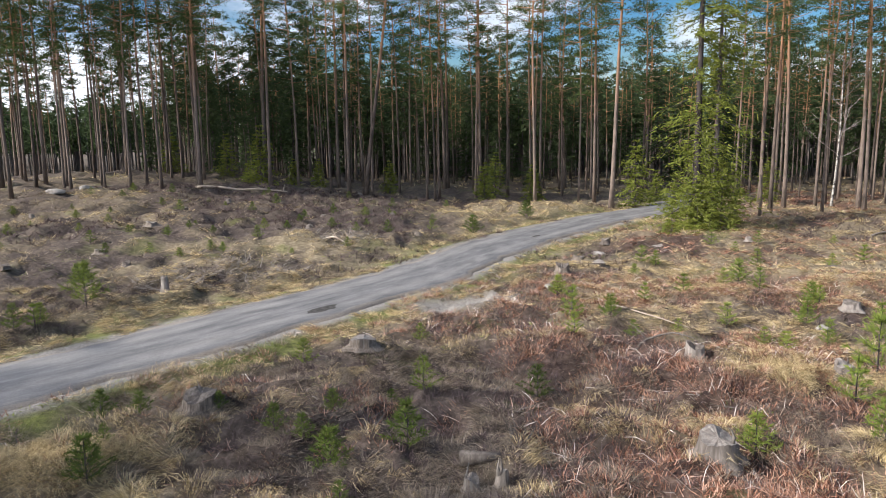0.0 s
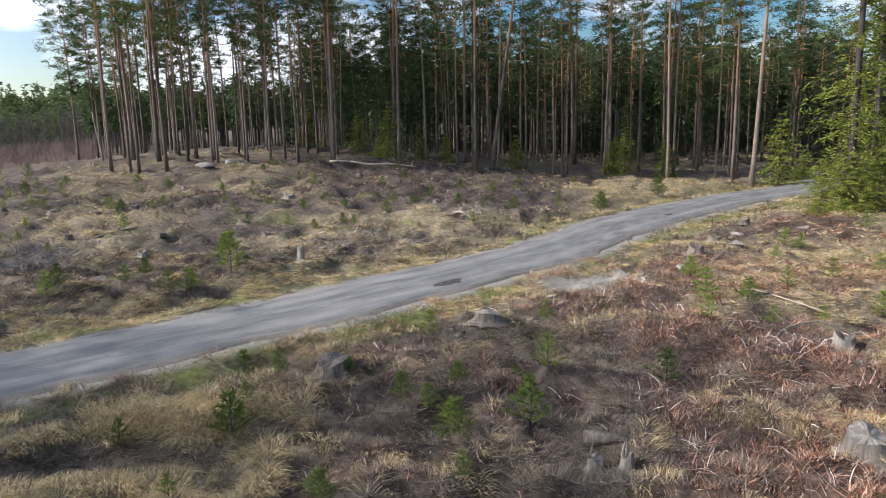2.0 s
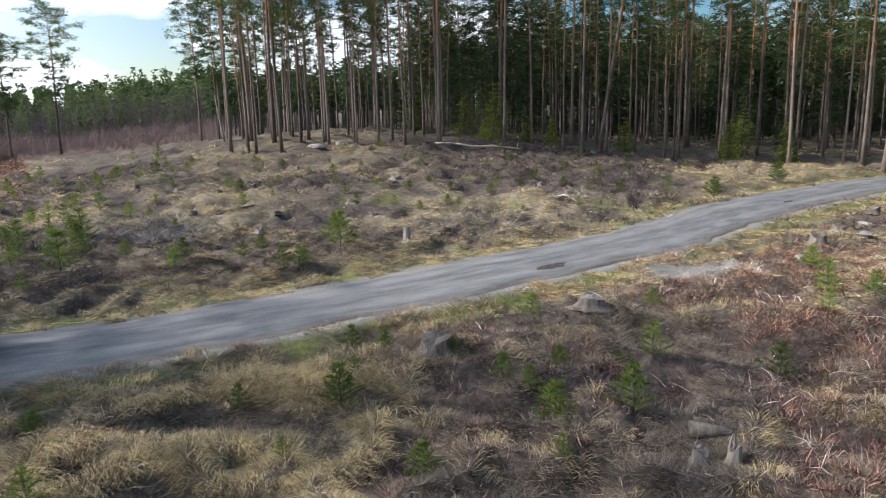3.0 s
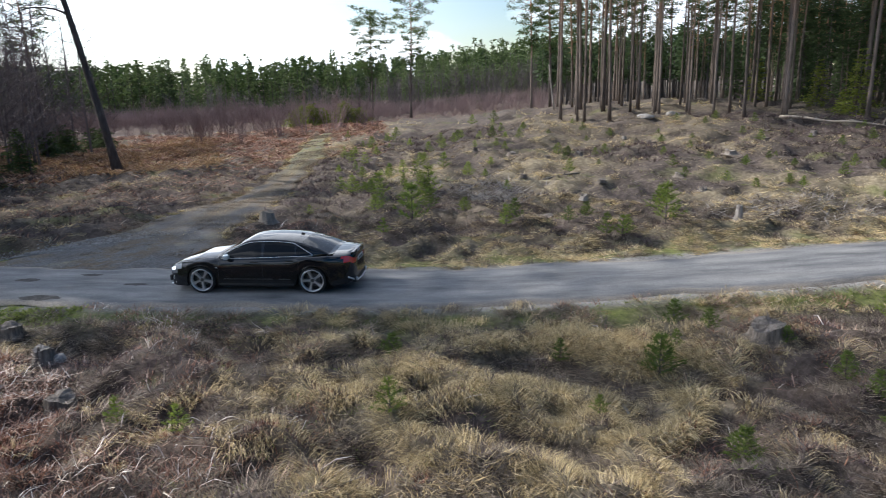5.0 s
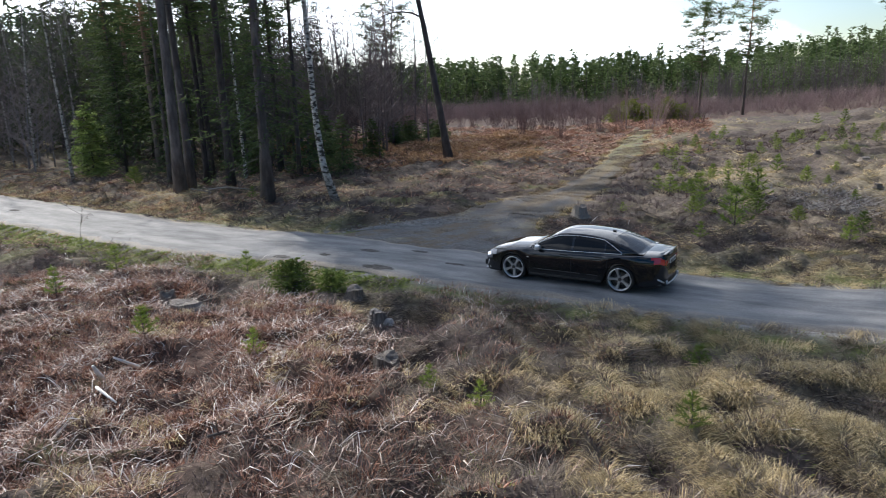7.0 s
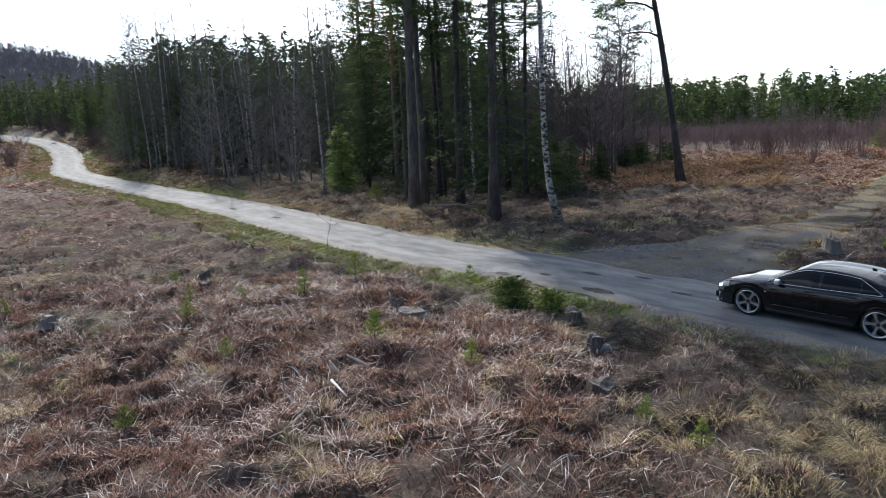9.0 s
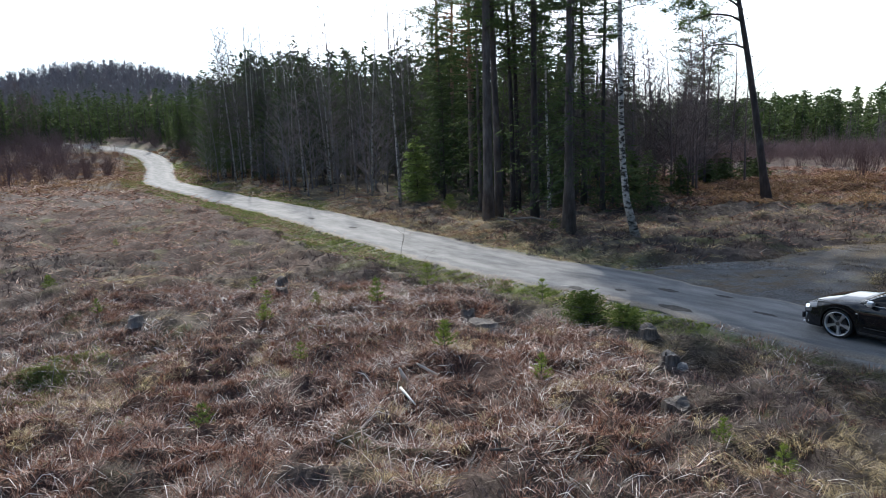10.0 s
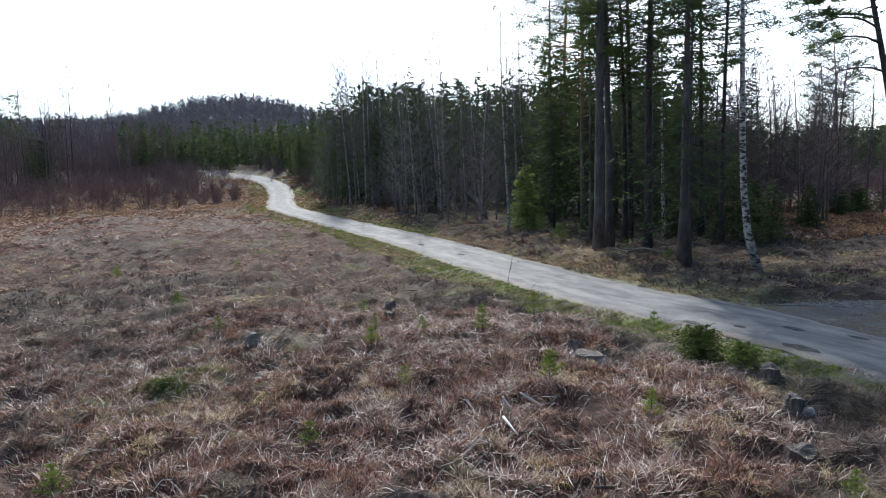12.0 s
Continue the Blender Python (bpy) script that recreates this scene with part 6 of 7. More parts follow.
log("dead_branch", "grey branch near the foot of the slope", [(-10.3, -0.5, 0.05), (-9.9, -0.8, 0.25)], 0.035, DEADWOOD, 2, 11, "branch")
log("dead_branch", "weathered branch at the wood's edge", [(-5.8, 31.4, 0), (-5.3, 31, 0.3), (-4.6, 30.4, 0.1)], 0.05, FRESHWOOD, 4, 12, "branch")
log("dead_branch", "grey branch on the verge", [(-25.0, -4.6, 0.0), (-24.2, -4.2, 0.05)], 0.04, FRESHWOOD, 0, 13, "branch")
log("dead_branch", "thin dead stem lying before the pines", [(20.0, 33.5, 0.05), (22.5, 34.8, 0.15), (25, 35.2, 0.05)], 0.05, DEADWOOD, 3, 14, "branch")
log("leaning_dead_stem", "dead pale stem propped between the pines", [(-33.5, 45.6, 0), (-34.2, 46.2, 1.6), (-34.9, 46.8, 3.4)], 0.07, DEADWOOD, 0, 15, "branch")
log("grey_slab", "grey weathered wood slab lying among debris", [(0.1, 10.75, 0.02), (0.75, 10.65, 0.04)], 0.14, DEADWOOD, 0, 16)


def stone(label, size, seed):
    """A rounded boulder with flattened, uneven sides."""
    rng = np.random.default_rng(seed)
    bm = bmesh.new()
    bmesh.ops.create_icosphere(bm, subdivisions=3, radius=0.5)
    off = Vector(rng.uniform(0, 50, 3))
    for v in bm.verts:
        k = 1 + 0.35 * noise.noise(v.co * 2.2 + off) + 0.12 * noise.noise(v.co * 6 + off)
        v.co = Vector((v.co.x * size[0], v.co.y * size[1], v.co.z * size[2])) * k
    me = bpy.data.meshes.new("stone")
    bm.to_mesh(me)
    bm.free()
    me.shade_smooth()
    me.materials.append(STONE)
    return tagged(new("stone", me), label, "stone")


for i, (x, y, s, label) in enumerate(((-23.2, 41.2, (1.1, 0.6, 0.4), "flat pale boulder at the top of the slope"), (3.0, 21.5, (0.34, 0.25, 0.16), "pale stone in the bracken beside the road"),
                                      (9.3, 17.3, (0.35, 0.3, 0.25), "small pale stone beside young pines"), (6.2, 29.5, (0.9, 0.4, 0.25), "flat pale stone near the road"),
                                      (-21.9, 42.4, (0.9, 0.6, 0.5), "grey boulder beside the wood"), (-14.7, 3.2, (0.3, 0.22, 0.2), "small white stone on a tussock"))):
    b = stone(label, s, 400 + i)
    b.matrix_basis = Matrix.Translation((x, y, float(ground(x, y)[0]) + s[2] * 0.12)) @ Matrix.Rotation(i * 1.7, 4, "Z")


# ---------------------------------------------------------------- young trees over the clearing
BRIGHT = [(3.3, 19.0, 1.0), (7.2, 18.1, 0.7), (9.0, 17.6, 0.8), (9.0, 16.5, 0.7), (7.7, 17.0, 0.5), (7.9, 16.2, 0.5), (9.8, 22.2, 0.8), (10.7, 20.7, 0.8), (4.9, 10.9, 0.8),
          (9.0, 14.5, 1.3), (7.7, 13.0, 1.0), (7.1, 26.2, 0.7), (7.2, 21.6, 0.7), (4.6, 17.5, 0.5), (10.6, 17.1, 0.9), (7.1, 11.1, 0.8), (9.4, 22.9, 0.9), (-9.4, 28.6, 0.5),
          (-12.9, 31.6, 0.5), (-12.5, 28.8, 0.5), (-24.4, 23.9, 0.8), (-21.3, 19.8, 1.5), (-31.7, 33.0, 0.6)]
BRIGHT_WEST = [(-17.7, 15.5, 1.4), (-20.0, 17.4, 1.0), (-22.9, 18.5, 1.1), (-24.4, 18.2, 0.9), (-27.4, 23.0, 0.8), (-11.4, 18.6, 0.7), (-14.8, 17.0, 0.8), (-9.8, 3.3, 0.5), (-10.8, 2.8, 0.5),
               (-12.0, -6.0, 0.6), (-9.5, -9.4, 0.6), (-19.8, -12.4, 0.5), (-15.2, -1.8, 0.7), (-19.5, -4.0, 0.8), (-17.5, -6.6, 0.5), (-13.6, 0.2, 0.6), (-20.5, -7.5, 0.5)]
DARK = [(-3.4, 15.5, 0.8), (-0.8, 17.1, 0.6), (-2.0, 10.7, 1.0), (-0.8, 11.3, 1.1), (-3.2, 11.9, 0.7), (-5.7, 10.2, 1.0), (-6.8, 12.9, 0.8), (-5.9, 12.6, 0.6), (-2.3, 12.8, 0.6), (-0.6, 13.6, 0.9),
        (-11.0, 20.6, 1.7), (-11.8, 18.3, 0.9), (-11.4, 18.9, 0.7), (1.7, 13.8, 0.9), (-8.8, 32.9, 0.7), (-13.1, 32.3, 0.5), (-13.3, 25.0, 0.9), (-14.9, 17.6, 0.9), (-13.8, 20.2, 0.7)]
DARK_SLOPE = [(-26.3, 32.2, 0.8), (-27.8, 31.5, 0.9), (-21.3, 29.9, 0.7), (-17.1, 17.5, 0.7), (-25.0, 29.3, 0.6), (-33.6, 38.5, 1.0), (1.1, 35.8, 1.3), (4.5, 41.9, 1.4), (-21.4, 19.7, 1.0),
              (-18.5, 17.1, 1.0), (-13.0, 24.0, 1.1), (-34.6, 27.9, 1.0), (-31.8, 31.2, 0.9), (-32.3, 33.3, 0.8), (-39.1, 34.0, 0.9), (-20.3, 30.9, 0.6), (-13.7, 19.0, 0.7), (-44, -3.3, 1.4)]
rng = np.random.default_rng(23)
PLANTED = "young conifers over the clearing"
NEEDLE_DARK = surface("green young needles", [(0.25, (0.075, 0.115, 0.026)), (0.55, (0.15, 0.20, 0.045)), (0.85, (0.25, 0.295, 0.07))], 0.5, bump=0, thin=0.3, island=0.4, each=0.35)
bright = [sapling("pine_sapling", "bright yellow-green young pine in the clearing", 1.0, s, group=PLANTED, whorls=w) for s, w in ((501, 5), (502, 4), (503, 6))]
deep = [sapling("conifer_sapling", "darker green young conifer in the clearing", 1.0, s, NEEDLE_DARK, group=PLANTED, whorls=w, wide=0.5, dense=38) for s, w in ((511, 6), (512, 5), (513, 7))]
extra_bright = [(x, y, rng.uniform(0.35, 0.8)) for x, y in scatter(rng, 34, (40, 58), (28, 52), 1.2, off_road(1.5)) + scatter(rng, 16, (46.5, 53.5), (22, 42), 1.3, off_road(1.5)) + scatter(rng, 22, (-33, -8), (14, 40), 1.8, off_road(2)) + scatter(rng, 9, (84, 130), (14, 40), 3.5, off_road(1.6))]
extra_dark = [(x, y, rng.uniform(0.35, 0.8)) for x, y in scatter(rng, 60, (0, 40), (30, 47), 1.3, off_road(2)) + scatter(rng, 10, (5, 60), (9, 14), 2.0, off_road(2))]
for kinds, places in ((bright, BRIGHT + BRIGHT_WEST + extra_bright), (deep, DARK + DARK_SLOPE + extra_dark)):
    for i, (x, y, h) in enumerate(places):
        ob = kinds[i] if i < 3 else copy_thing(kinds[rng.integers(3)], on_land(x, y, rng.uniform(0, 6.28)))
        ob.matrix_basis = on_land(x, y, rng.uniform(0, 6.28))
        h *= 0.85 if kinds is deep else 1.0
        ob.scale = (h, h, h)
verge_bush = spruce("juniper_bush", "dense dark green low juniper beside the verge", 0.85, 0.04, 0.02, 521, spread=0.75, levels=12, per=9, tufts=34, ragged=0.35, droop=-0.1, size=0.32, needle=NEEDLE_DARK)
set_down(verge_bush, -18.0, 1.6)
set_down(spruce("juniper_bush", "smaller dark green juniper at the verge", 0.6, 0.03, 0.02, 522, spread=0.75, levels=10, per=8, tufts=34, ragged=0.35, droop=-0.1, size=0.3, needle=NEEDLE_DARK), -17.3, 2.5)
for i, (x, y, h) in enumerate(((-21.0, -2.7, 1.3), (-28.6, -4.5, 2.2), (-9.9, -9.6, 0.9), (-12.4, -12.2, 1.2), (-15, -13.5, 1.1), (0.2, 18.9, 0.8), (-14.5, -10.5, 1.0))):
    set_down(birch("birch_seedling", "thin leafless birch seedling in the clearing", h, 0.010, 530 + i, twigs=9, first=0.3, bark=TWIG, reach=0.3, category="birch seedling"), x, y)

# ---------------------------------------------------------------- worn places in the road
HOLE = surface("dark broken asphalt", [(0.3, (0.035, 0.034, 0.033)), (0.7, (0.11, 0.105, 0.10))], 0.12, rough=0.95, bump=0.9, bump_size=0.03)
for i, (x, y, a, b) in enumerate(((-21.7, 4.6, 0.38, 0.16), (-19.7, 4.3, 0.52, 0.2), (-21.9, 3.2, 0.2, 0.12), (-22.4, 1.9, 0.3, 0.16), (-18.8, 6.4, 0.36, 0.1), (-20.8, 6.0, 0.3, 0.12),
                                  (-3.9, 20.6, 0.55, 0.22), (-37.5, -8.2, 0.4, 0.15), (-42, -11.6, 0.5, 0.15), (4.2, 34.6, 0.4, 0.12))):
    rng = np.random.default_rng(600 + i)
    n = 22
    way = ROAD_LINE[min(len(ROAD_LINE) - 1, away(x, y, ROAD_LINE)[1][0] + 1)] - ROAD_LINE[away(x, y, ROAD_LINE)[1][0]]
    turn = math.atan2(way[1], way[0])
    edge = [1 + rng.normal(0, 0.13) for _ in range(n)]
    d, k = away(x, y, ROAD_LINE)
    u = d[0] / road_half(k)[0]
    lift = 0.012 + 0.05 * (1 - u * u)
    verts = []
    for f, dz in ((1.0, 0.004), (0.8, 0.009), (0.45, 0.006)):
        for q in range(n):
            c, s = math.cos(6.283 * q / n) * a * edge[q] * f, math.sin(6.283 * q / n) * b * edge[q] * f
            px, py = x + c * math.cos(turn) - s * math.sin(turn), y + c * math.sin(turn) + s * math.cos(turn)
            dd, kk = away(px, py, ROAD_LINE)
            uu = dd[0] / road_half(kk)[0]
            verts.append((px, py, float(broad(px, py)) + 0.012 + 0.05 * (1 - uu * uu) + dz))
    verts.append((x, y, float(broad(x, y)) + lift + 0.005))
    faces = [(j * n + q, j * n + (q + 1) % n, (j + 1) * n + (q + 1) % n, (j + 1) * n + q) for j in range(2) for q in range(n)] + [(2 * n + q, 2 * n + (q + 1) % n, 3 * n) for q in range(n)]
    me = bpy.data.meshes.new("pothole")
    me.from_pydata(verts, [], faces)
    me.shade_smooth()
    me.materials.append(HOLE)
    tagged(new("pothole", me), "dark broken pothole in the worn asphalt", "pothole")


# ---------------------------------------------------------------- what covers the ground
def cover(name, label, rng, spots, blades, length, width, fan, material, droop=0.5, lying=0.0, category="grass", bent=False, combed=0.0):
    """Tufts of blades in one mesh; combed ones hang down the sides of their hummock: a bent blade is a quad and a tip, a straight one a single slender face."""
    x, y = np.repeat(spots[:, 0], blades), np.repeat(spots[:, 1], blades)
    n = len(x)
    size = np.repeat(rng.uniform(0.7, 1.3, len(spots)), blades)
    lean_to = np.repeat(rng.uniform(0, 2 * math.pi, len(spots)), blades)
    r, a = rng.uniform(0, 1, n) ** 0.7 * fan * size, rng.uniform(0, 2 * math.pi, n)
    x, y = x + np.cos(a) * r, y + np.sin(a) * r
    z = ground(x, y)
    slope = np.stack([tussock(x - 0.1, y) - tussock(x + 0.1, y), tussock(x, y - 0.1) - tussock(x, y + 0.1)], 1)
    out = np.stack([np.cos(a), np.sin(a)], 1) * (0.7 - 0.35 * combed) + np.stack([np.cos(lean_to), np.sin(lean_to)], 1) * 0.5 + rng.normal(0, 0.45 - 0.25 * combed, (n, 2)) + slope * 5 * combed
    out /= np.linalg.norm(out, axis=1)[:, None] + 1e-6
    steep = rng.uniform(0.25, 1.0, n) * (1 - lying)
    L = length * size * rng.uniform(0.55, 1.25, n)
    flat = np.sqrt(1 - np.clip(steep, 0, 0.98) ** 2)
    root = np.stack([x, y, z - 0.02], 1)
    mid = root + np.stack([out[:, 0] * flat * L * 0.5, out[:, 1] * flat * L * 0.5, steep * L * 0.55 + 0.03 + lying * rng.uniform(0, 0.16, n)], 1)
    tip = root + np.stack([out[:, 0] * flat * L * (0.9 + droop * 0.3), out[:, 1] * flat * L * (0.9 + droop * 0.3), steep * L * (1 - droop) + 0.03 + lying * rng.uniform(-0.02, 0.22, n)], 1)
    side = np.stack([-out[:, 1], out[:, 0], rng.normal(0, 0.5, n)], 1) * (width * rng.uniform(0.6, 1.4, n) / 2)[:, None]
    if bent:
        verts, faces = np.stack([root - side, root + side, mid + side * 0.8, mid - side * 0.8, tip], 1), [(0, 1, 2, 3), (3, 2, 4)]
    else:
        verts, faces = np.stack([root - side * 1.3 + (0, 0, 0.02), root + side * 1.3 + (0, 0, 0.02), tip], 1), [(0, 1, 2)]
    return tagged(new(name, soup(name, verts, faces, material)), label, category, kind="stuff")


def sown(rng, count, turn, far, weight, power=0.7):
    a, r = np.radians(rng.uniform(*turn, count)), far[0] + (far[1] - far[0]) * rng.uniform(0, 1, count) ** power
    x, y = -np.sin(a) * r, np.cos(a) * r
    d, i = away(x, y, ROAD_LINE)
    d = d - road_half(i)
    e, j = away(x, y, TRACK_LINE)
    stony = ((x - 0.3) / 1.9) ** 2 + ((y - 21.4) / 1.0) ** 2 < 0.9 * value_noise(x, y, 0.7, 97) + 0.35
    keep = (rng.uniform(0, 1, count) < weight(x, y, d)) & ~stony & (d > 0.12) & (e - TRACK_HALF[j] > 0.05)
    return np.stack([x[keep], y[keep]], 1)


rng = np.random.default_rng(99)
fern_at = lambda x, y, d: patch_weights(x, y)[0]
straw_at = lambda x, y, d: patch_weights(x, y)[1]
grey_at = lambda x, y, d: np.clip(1 - 1.15 * patch_weights(x, y)[0] - 0.6 * patch_weights(x, y)[1], 0, 1)
verge_at = lambda x, y, d: np.exp(-(d / 1.5) ** 2) * (0.55 + 0.45 * (value_noise(x, y, 2.0, 31) > 0.5))
near, middle, beyond = (6.5, 26), (26, 50), (50, 95)
SEEN = (-36, 137)
clumpy = lambda f, size, seed, cut: lambda x, y, d: f(x, y, d) * (value_noise(x, y, size, seed) > cut)
hummock = lambda f: lambda x, y, d: f(x, y, d) * step_up(0.3, 0.75, tussock(x, y))
cover("dry_grass", "tussocks of fine dry straw-coloured grass", rng, sown(rng, 15000, SEEN, (6.5, 17), hummock(straw_at)), 44, 0.28, 0.0055, 0.19, STRAW, lying=0.42, droop=0.9, bent=True, combed=1.0)
cover("dry_grass", "tufts of fine dry straw-coloured grass", rng, sown(rng, 12000, SEEN, (17, 28), hummock(straw_at)), 40, 0.27, 0.0075, 0.19, STRAW, lying=0.3, droop=0.8, combed=0.8)
cover("dry_grass", "dry straw-coloured grass over the clearing", rng, sown(rng, 13000, SEEN, (28, 50), straw_at), 24, 0.28, 0.013, 0.26, STRAW, lying=0.35, combed=0.5)
cover("dry_grass", "dry grass at the edge of the woods", rng, sown(rng, 9000, SEEN, beyond, straw_at), 8, 0.4, 0.05, 0.4, STRAW)
cover("withered_grass", "low grey-brown matted withered grass", rng, sown(rng, 11000, SEEN, (6.5, 17), clumpy(grey_at, 0.8, 71, 0.35)), 44, 0.22, 0.006, 0.22, GREYGRASS, lying=0.6, droop=0.7, combed=0.8)
cover("withered_grass", "low grey-brown withered grass", rng, sown(rng, 9000, SEEN, (17, 28), clumpy(grey_at, 0.9, 72, 0.35)), 34, 0.2, 0.009, 0.2, GREYGRASS, lying=0.45)
cover("withered_grass", "low grey-brown withered grass on the slope", rng, sown(rng, 9000, SEEN, (28, 50), clumpy(grey_at, 1.2, 73, 0.4)), 9, 0.26, 0.022, 0.25, GREYGRASS, lying=0.3)
cover("heather", "low brown heather and blueberry twigs", rng, sown(rng, 9000, SEEN, near, lambda x, y, d: np.clip(grey_at(x, y, d) * (value_noise(x, y, 6.5, 91) > 0.47) + 0.85 * heath_zone(x, y) + 0.5 * step_up(0.5, 0.2, tussock(x, y)), 0, 1) * (d > 1)), 40, 0.17, 0.008, 0.2, HEATH, droop=0.1, category="heather")
cover("heather", "brown heather on the slope", rng, sown(rng, 11000, SEEN, middle, lambda x, y, d: grey_at(x, y, d) * (value_noise(x, y, 6.5, 91) > 0.47)), 20, 0.26, 0.02, 0.28, HEATH, droop=0.1, category="heather")
cover("bracken", "flattened dead bracken stalks", rng, sown(rng, 13000, SEEN, (6.5, 26), clumpy(lambda x, y, d: (0.4 + 0.6 * step_up(58, 76, np.degrees(np.arctan2(-x, y)))) * fern_at(x, y, d), 0.9, 74, 0.3)), 12, 0.42, 0.009, 0.34, STALK, lying=0.8, bent=True, category="bracken")
cover("bracken", "reddish-brown dead bracken fronds", rng, sown(rng, 13000, SEEN, (6.5, 26), clumpy(fern_at, 0.9, 76, 0.2)), 54, 0.12, 0.0105, 0.30, BRACKEN, droop=0.5, lying=0.6, category="bracken")
cover("bracken", "dead bracken over the clearing", rng, sown(rng, 30000, SEEN, (26, 75), clumpy(fern_at, 1.3, 75, 0.22)), 13, 0.36, 0.02, 0.35, BRACKEN, lying=0.55, category="bracken")
open_fern = lambda x, y: 0.22 + 0.78 * step_up(58, 76, np.degrees(np.arctan2(-x, y)))
litter = lambda x, y, d: (d > 1) * open_fern(x, y) * fern_at(x, y, d) * (0.2 + 0.8 * (value_noise(x, y, 1.4, 77) > 0.5))
cover("bracken_litter", "bleached broken bracken stems and sticks", rng, sown(rng, 15000, SEEN, (6.5, 34), litter), 2, 0.62, 0.012, 0.4, FRESHWOOD, droop=0.0, lying=0.88, category="bracken")
far_left = (106, 138)
cover("dry_grass", "tawny dry grass on the far left field", rng, sown(rng, 12000, far_left, (74, 140), lambda x, y, d: (0.3 + 0.7 * (value_noise(x, y, 5.0, 81) > 0.45)) * step_up(74, 86, np.hypot(x, y))), 9, 0.5, 0.06, 0.5, ORANGEGRASS)
cover("bracken", "dead bracken on the far field", rng, sown(rng, 12000, far_left, (55, 140), lambda x, y, d: 0.2 + 0.8 * (value_noise(x, y, 6.0, 82) > 0.4)), 8, 0.6, 0.06, 0.5, BRACKEN, lying=0.3, category="bracken")
cover("bracken", "orange-brown dead growth beside the thicket", rng, sown(rng, 9000, (50, 82), (42, 75), lambda x, y, d: (d > 3) * (0.3 + 0.7 * (value_noise(x, y, 4.0, 83) > 0.4))), 9, 0.55, 0.04, 0.45, BRACKEN, lying=0.2, category="bracken")
mossy = lambda x, y, d: 0.8 * (value_noise(x, y, 2.6, 84) > 0.72) * (d > 1)
cover("tawny_grass", "orange-brown dead grass before the alders", rng, sown(rng, 5000, (63, 84), (43, 66), lambda x, y, d: (d > 6) * (0.15 + 0.85 * (value_noise(x, y, 5.0, 85) > 0.5))), 10, 0.6, 0.045, 0.45, ORANGEGRASS)
cover("green_patches", "low patches of green moss and new grass", rng, sown(rng, 16000, SEEN, (7, 48), mossy), 12, 0.09, 0.012, 0.18, GREENGRASS)
pad = rng.normal(0, 1, (900, 2)) * (1.0, 0.5) + (-14.8, -10.9)
cover("moss_patch", "yellow-green moss in the bracken", rng, pad, 16, 0.07, 0.014, 0.15, GREENGRASS, category="moss")
cover("verge_grass", "yellow-green grass strip along the far bend", rng, sown(rng, 30000, (104, 120), (45, 125), lambda x, y, d: 1.0 * (d < 2.4)), 7, 0.2, 0.05, 0.3, GREENGRASS)
k = rng.integers(0, len(ROAD_LINE) - 1, 14000)
k = k[(ROAD_LINE[k, 0] < -19) & (np.hypot(ROAD_LINE[k, 0], ROAD_LINE[k, 1]) < 135)]
rway = np.gradient(ROAD_LINE, axis=0)
rway /= np.linalg.norm(rway, axis=1)[:, None]
out_by = road_half(k) + rng.uniform(0, 1, len(k)) ** 1.4 * 2.3 + 0.1
across = np.stack([rway[k, 1], -rway[k, 0]], 1) * out_by[:, None]
one, other = ROAD_LINE[k] + across, ROAD_LINE[k] - across
strip = np.where((np.hypot(one[:, 0], one[:, 1]) < np.hypot(other[:, 0], other[:, 1]))[:, None], one, other)
cover("verge_grass", "yellow-green grass along the edge of the road", rng, strip, 9, 0.16, 0.03, 0.22, GREENGRASS)
cover("dry_grass", "dry grass in the middle of the clearing", rng, np.stack([rng.uniform(-6.6, 6.6, 2600), rng.uniform(-6.6, 6.6, 2600)], 1), 16, 0.26, 0.012, 0.2, STRAW, lying=0.3)
cover("withered_grass", "grey withered grass in the clearing", rng, np.stack([rng.uniform(-6.6, 6.6, 2600), rng.uniform(-6.6, 6.6, 2600)], 1), 16, 0.22, 0.012, 0.2, GREYGRASS, lying=0.4)
cover("verge_grass", "short new green grass along the road", rng, sown(rng, 40000, SEEN, (8, 60), verge_at), 10, 0.11, 0.012, 0.16, GREENGRASS)

beyond_road = lambda x, y, d: (d > 0.3) * np.exp(-(d / 6.5) ** 2) * (np.hypot(x, y) > np.hypot(*ROAD_LINE[away(x, y, ROAD_LINE)[1]].T)) * (0.35 + 0.65 * (value_noise(x, y, 2.2, 86) > 0.42))
cover("dry_grass", "golden dry grass under the roadside trees", rng, sown(rng, 16000, (72, 113), (28, 95), beyond_road), 16, 0.3, 0.016, 0.25, STRAW, lying=0.3)
cover("bracken", "rusty dead bracken under the roadside trees", rng, sown(rng, 12000, (62, 104), (30, 64), beyond_road), 14, 0.28, 0.018, 0.3, BRACKEN, lying=0.5, category="bracken")

# grass between and beside the track's wheel marks
k = rng.integers(4, len(TRACK_LINE) - 6, 5200)
tway = np.gradient(TRACK_LINE, axis=0)
tway /= np.linalg.norm(tway, axis=1)[:, None]
lane = np.where(rng.uniform(0, 1, 5200) < 0.3, rng.normal(0, 0.16, 5200), np.where(rng.uniform(0, 1, 5200) < 0.5, -1, 1) * (1 - np.abs(rng.normal(0, 0.12, 5200))))
grown = TRACK_LINE[k] + np.stack([tway[k, 1], -tway[k, 0]], 1) * (lane * TRACK_HALF[k])[:, None]
grown = grown[(away(grown[:, 0], grown[:, 1], ROAD_LINE)[0] > 2.6) & (value_noise(grown[:, 0], grown[:, 1], 1.6, 95) > 0.42)]
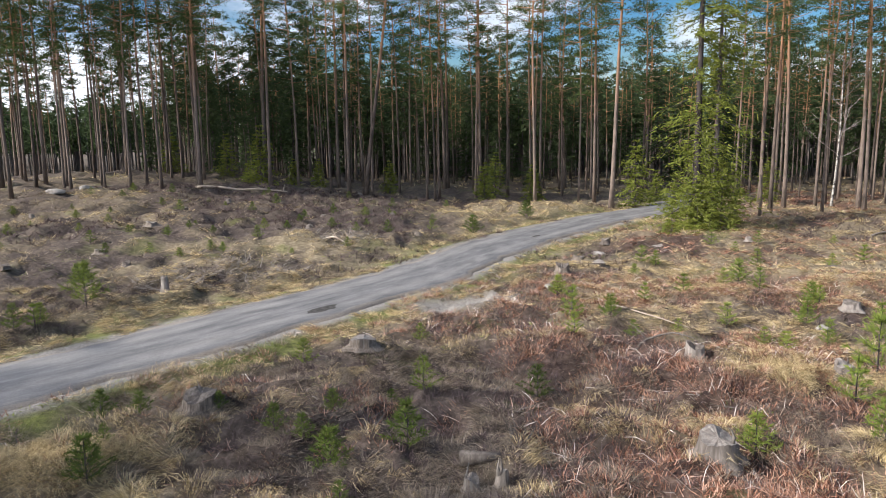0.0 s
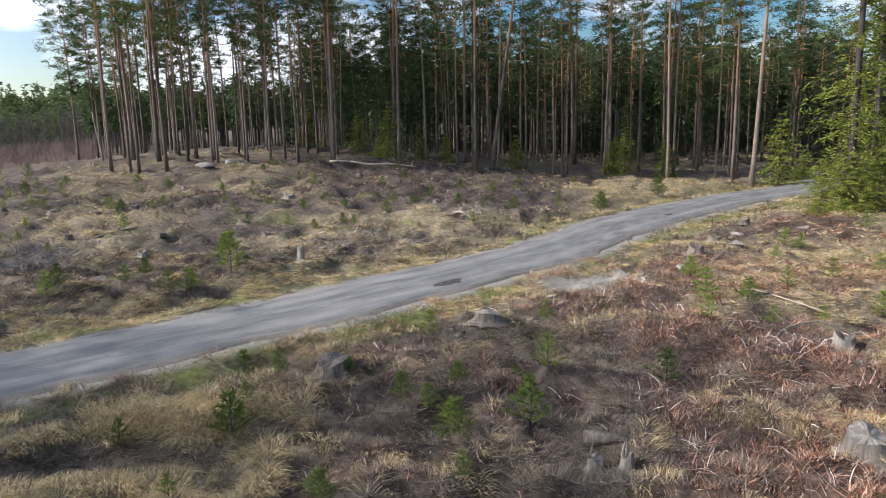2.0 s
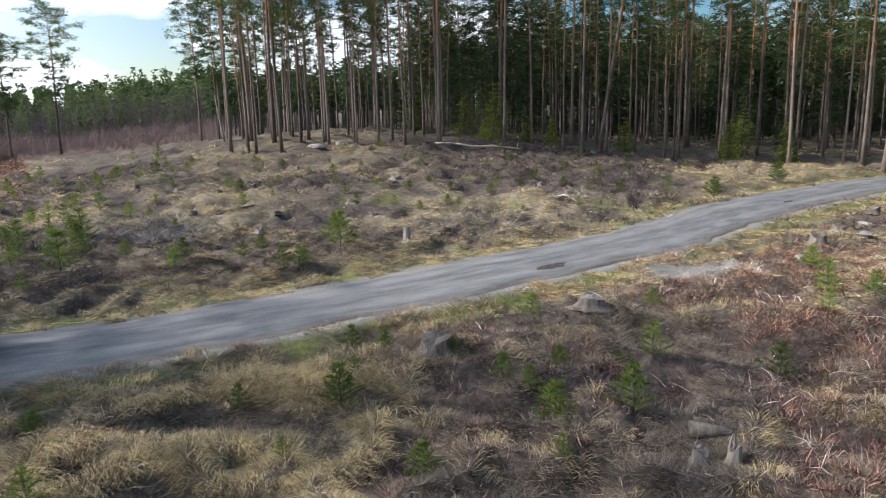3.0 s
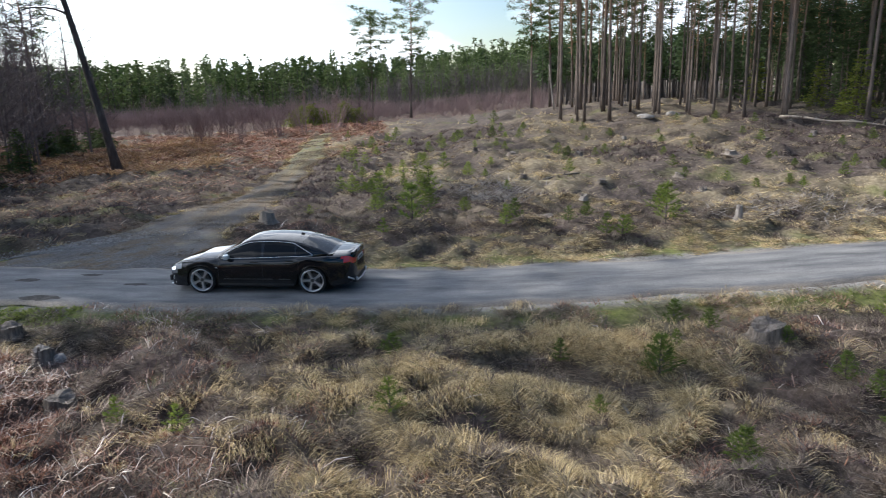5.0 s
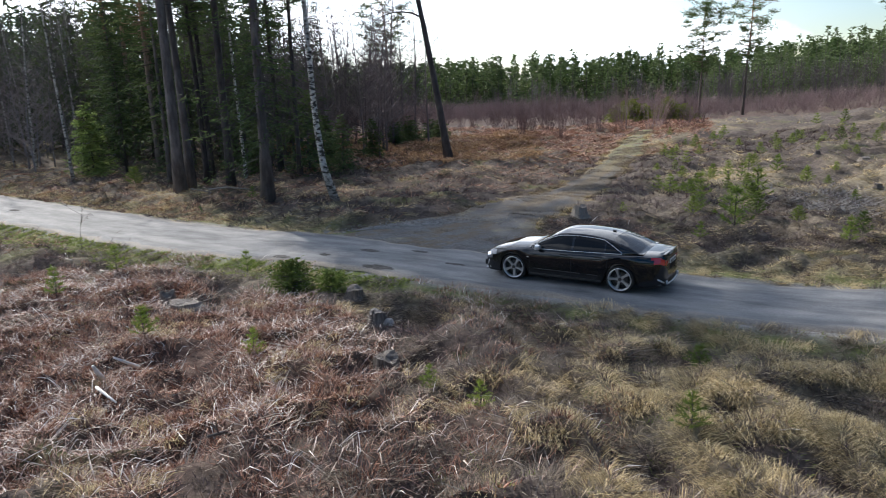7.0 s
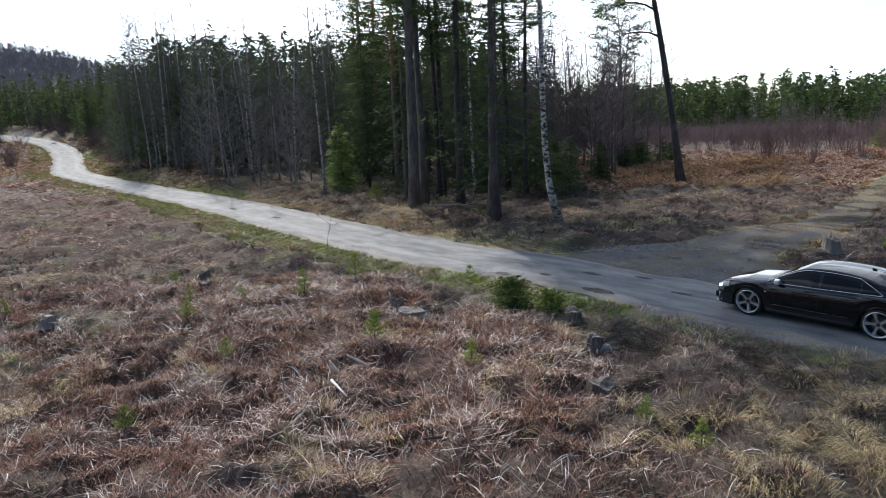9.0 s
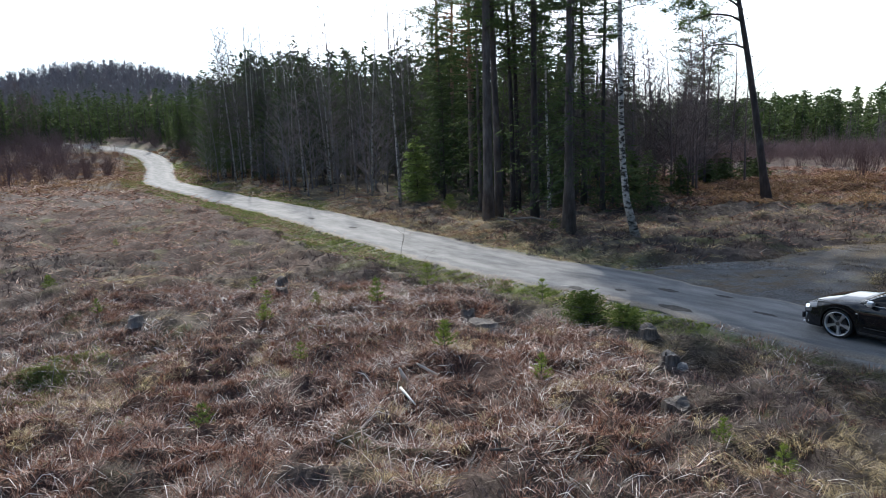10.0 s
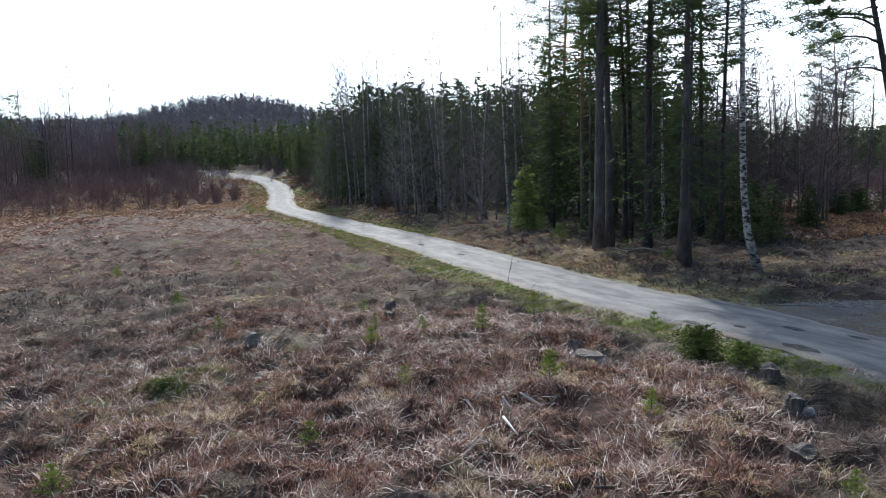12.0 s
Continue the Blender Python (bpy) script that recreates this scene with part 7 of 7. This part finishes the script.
cover("track_grass", "dry and mossy grass along the middle and edges of the track", rng, grown[::2], 14, 0.16, 0.014, 0.2, STRAW, lying=0.35)
k = rng.integers(2, len(TRACK_LINE) - 4, 9000)
matted = TRACK_LINE[k] + np.stack([tway[k, 1], -tway[k, 0]], 1) * (rng.uniform(-1.1, 1.1, 9000) * TRACK_HALF[k])[:, None]
matted = matted[(away(matted[:, 0], matted[:, 1], ROAD_LINE)[0] > 2.3) & (value_noise(matted[:, 0], matted[:, 1], 1.3, 98) + 0.4 * value_noise(matted[:, 0], matted[:, 1], 0.4, 99) > 0.78)]
cover("track_grass", "matted brown grass and litter on the track", rng, matted, 16, 0.11, 0.01, 0.2, GREYGRASS, lying=0.75)
cover("track_grass", "short green grass on the track", rng, grown[::3], 12, 0.09, 0.014, 0.2, GREENGRASS)

twigs = sown(rng, 5200, SEEN, (7, 52), lambda x, y, d: (d > 1.2) * (0.25 + 0.75 * (value_noise(x, y, 3.0, 51) > 0.55)))
cover("fallen_twigs", "grey twigs and logging waste strewn over the clearing", rng, twigs, 3, 0.6, 0.018, 0.5, DEADWOOD, droop=0.0, lying=0.85, category="twigs")
pile = np.concatenate([np.stack([rng.normal(cx, sx, n), rng.normal(cy, sx * 0.7, n)], 1) for cx, cy, sx, n in ((-18.6, 20.4, 1.2, 150), (-19.6, 22.2, 0.9, 80), (-7.5, 26.5, 1.1, 90), (-9.8, 23.8, 1.0, 70), (-5.2, 31.5, 0.9, 60))])
cover("brush_pile", "heap of grey dead branches on the slope", rng, pile, 4, 0.8, 0.022, 0.3, DEADWOOD, droop=0.0, lying=0.6, category="brushwood")


def pebbles(name, label, rng, spots, size):
    """Loose stones: squashed octahedra, in one mesh."""
    n = len(spots)
    e, j = away(spots[:, 0], spots[:, 1], TRACK_LINE)
    z = np.maximum(ground(spots[:, 0], spots[:, 1]), broad(spots[:, 0], spots[:, 1]) + np.where(e < TRACK_HALF[j], 0.012, -1))
    r = size * rng.uniform(0.4, 1.5, n)
    unit = np.array([(1, 0, 0), (0, 1, 0), (-1, 0, 0), (0, -1, 0), (0, 0, 0.7), (0, 0, -0.5)])
    verts = np.stack([spots[:, 0], spots[:, 1], z], 1)[:, None] + unit[None] * r[:, None, None] * rng.uniform(0.6, 1.3, (n, 6, 1))
    faces = [(0, 1, 4), (1, 2, 4), (2, 3, 4), (3, 0, 4), (1, 0, 5), (2, 1, 5), (3, 2, 5), (0, 3, 5)]
    return tagged(new(name, soup(name, verts, faces, STONE)), label, "gravel", kind="stuff")


far_side = np.stack([rng.uniform(0, 1, 2600), rng.normal(0, 0.45, 2600)], 1)
mouth = np.stack([-19.6 - far_side[:, 0] * 8.2, 9.4 - far_side[:, 0] * 5.6], 1) * 0 + np.stack([-25.4 + far_side[:, 0] * 1.2 - np.abs(far_side[:, 1]) * 1.2, 3.9 + far_side[:, 0] * 6.0], 1)
pebbles("gravel", "loose grey gravel at the mouth of the track", rng, mouth, 0.035)
k = rng.integers(110, 290, 3000)
way = np.gradient(ROAD_LINE, axis=0)
way /= np.linalg.norm(way, axis=1)[:, None]
sides = np.where(rng.uniform(0, 1, 3000) < 0.5, -1, 1)[:, None] * (road_half(k) - 0.1 + np.abs(rng.normal(0, 0.25, 3000)))[:, None]
pebbles("road_grit", "loose grit along the road's edges", rng, ROAD_LINE[k] + np.stack([way[k, 1], -way[k, 0]], 1) * sides, 0.016)
lay = rng.normal(0, 1, (1500, 2)) * (1.0, 0.55) + (0.4, 21.4)
pebbles("gravel", "pale gravel patch beside the road", rng, lay, 0.022)
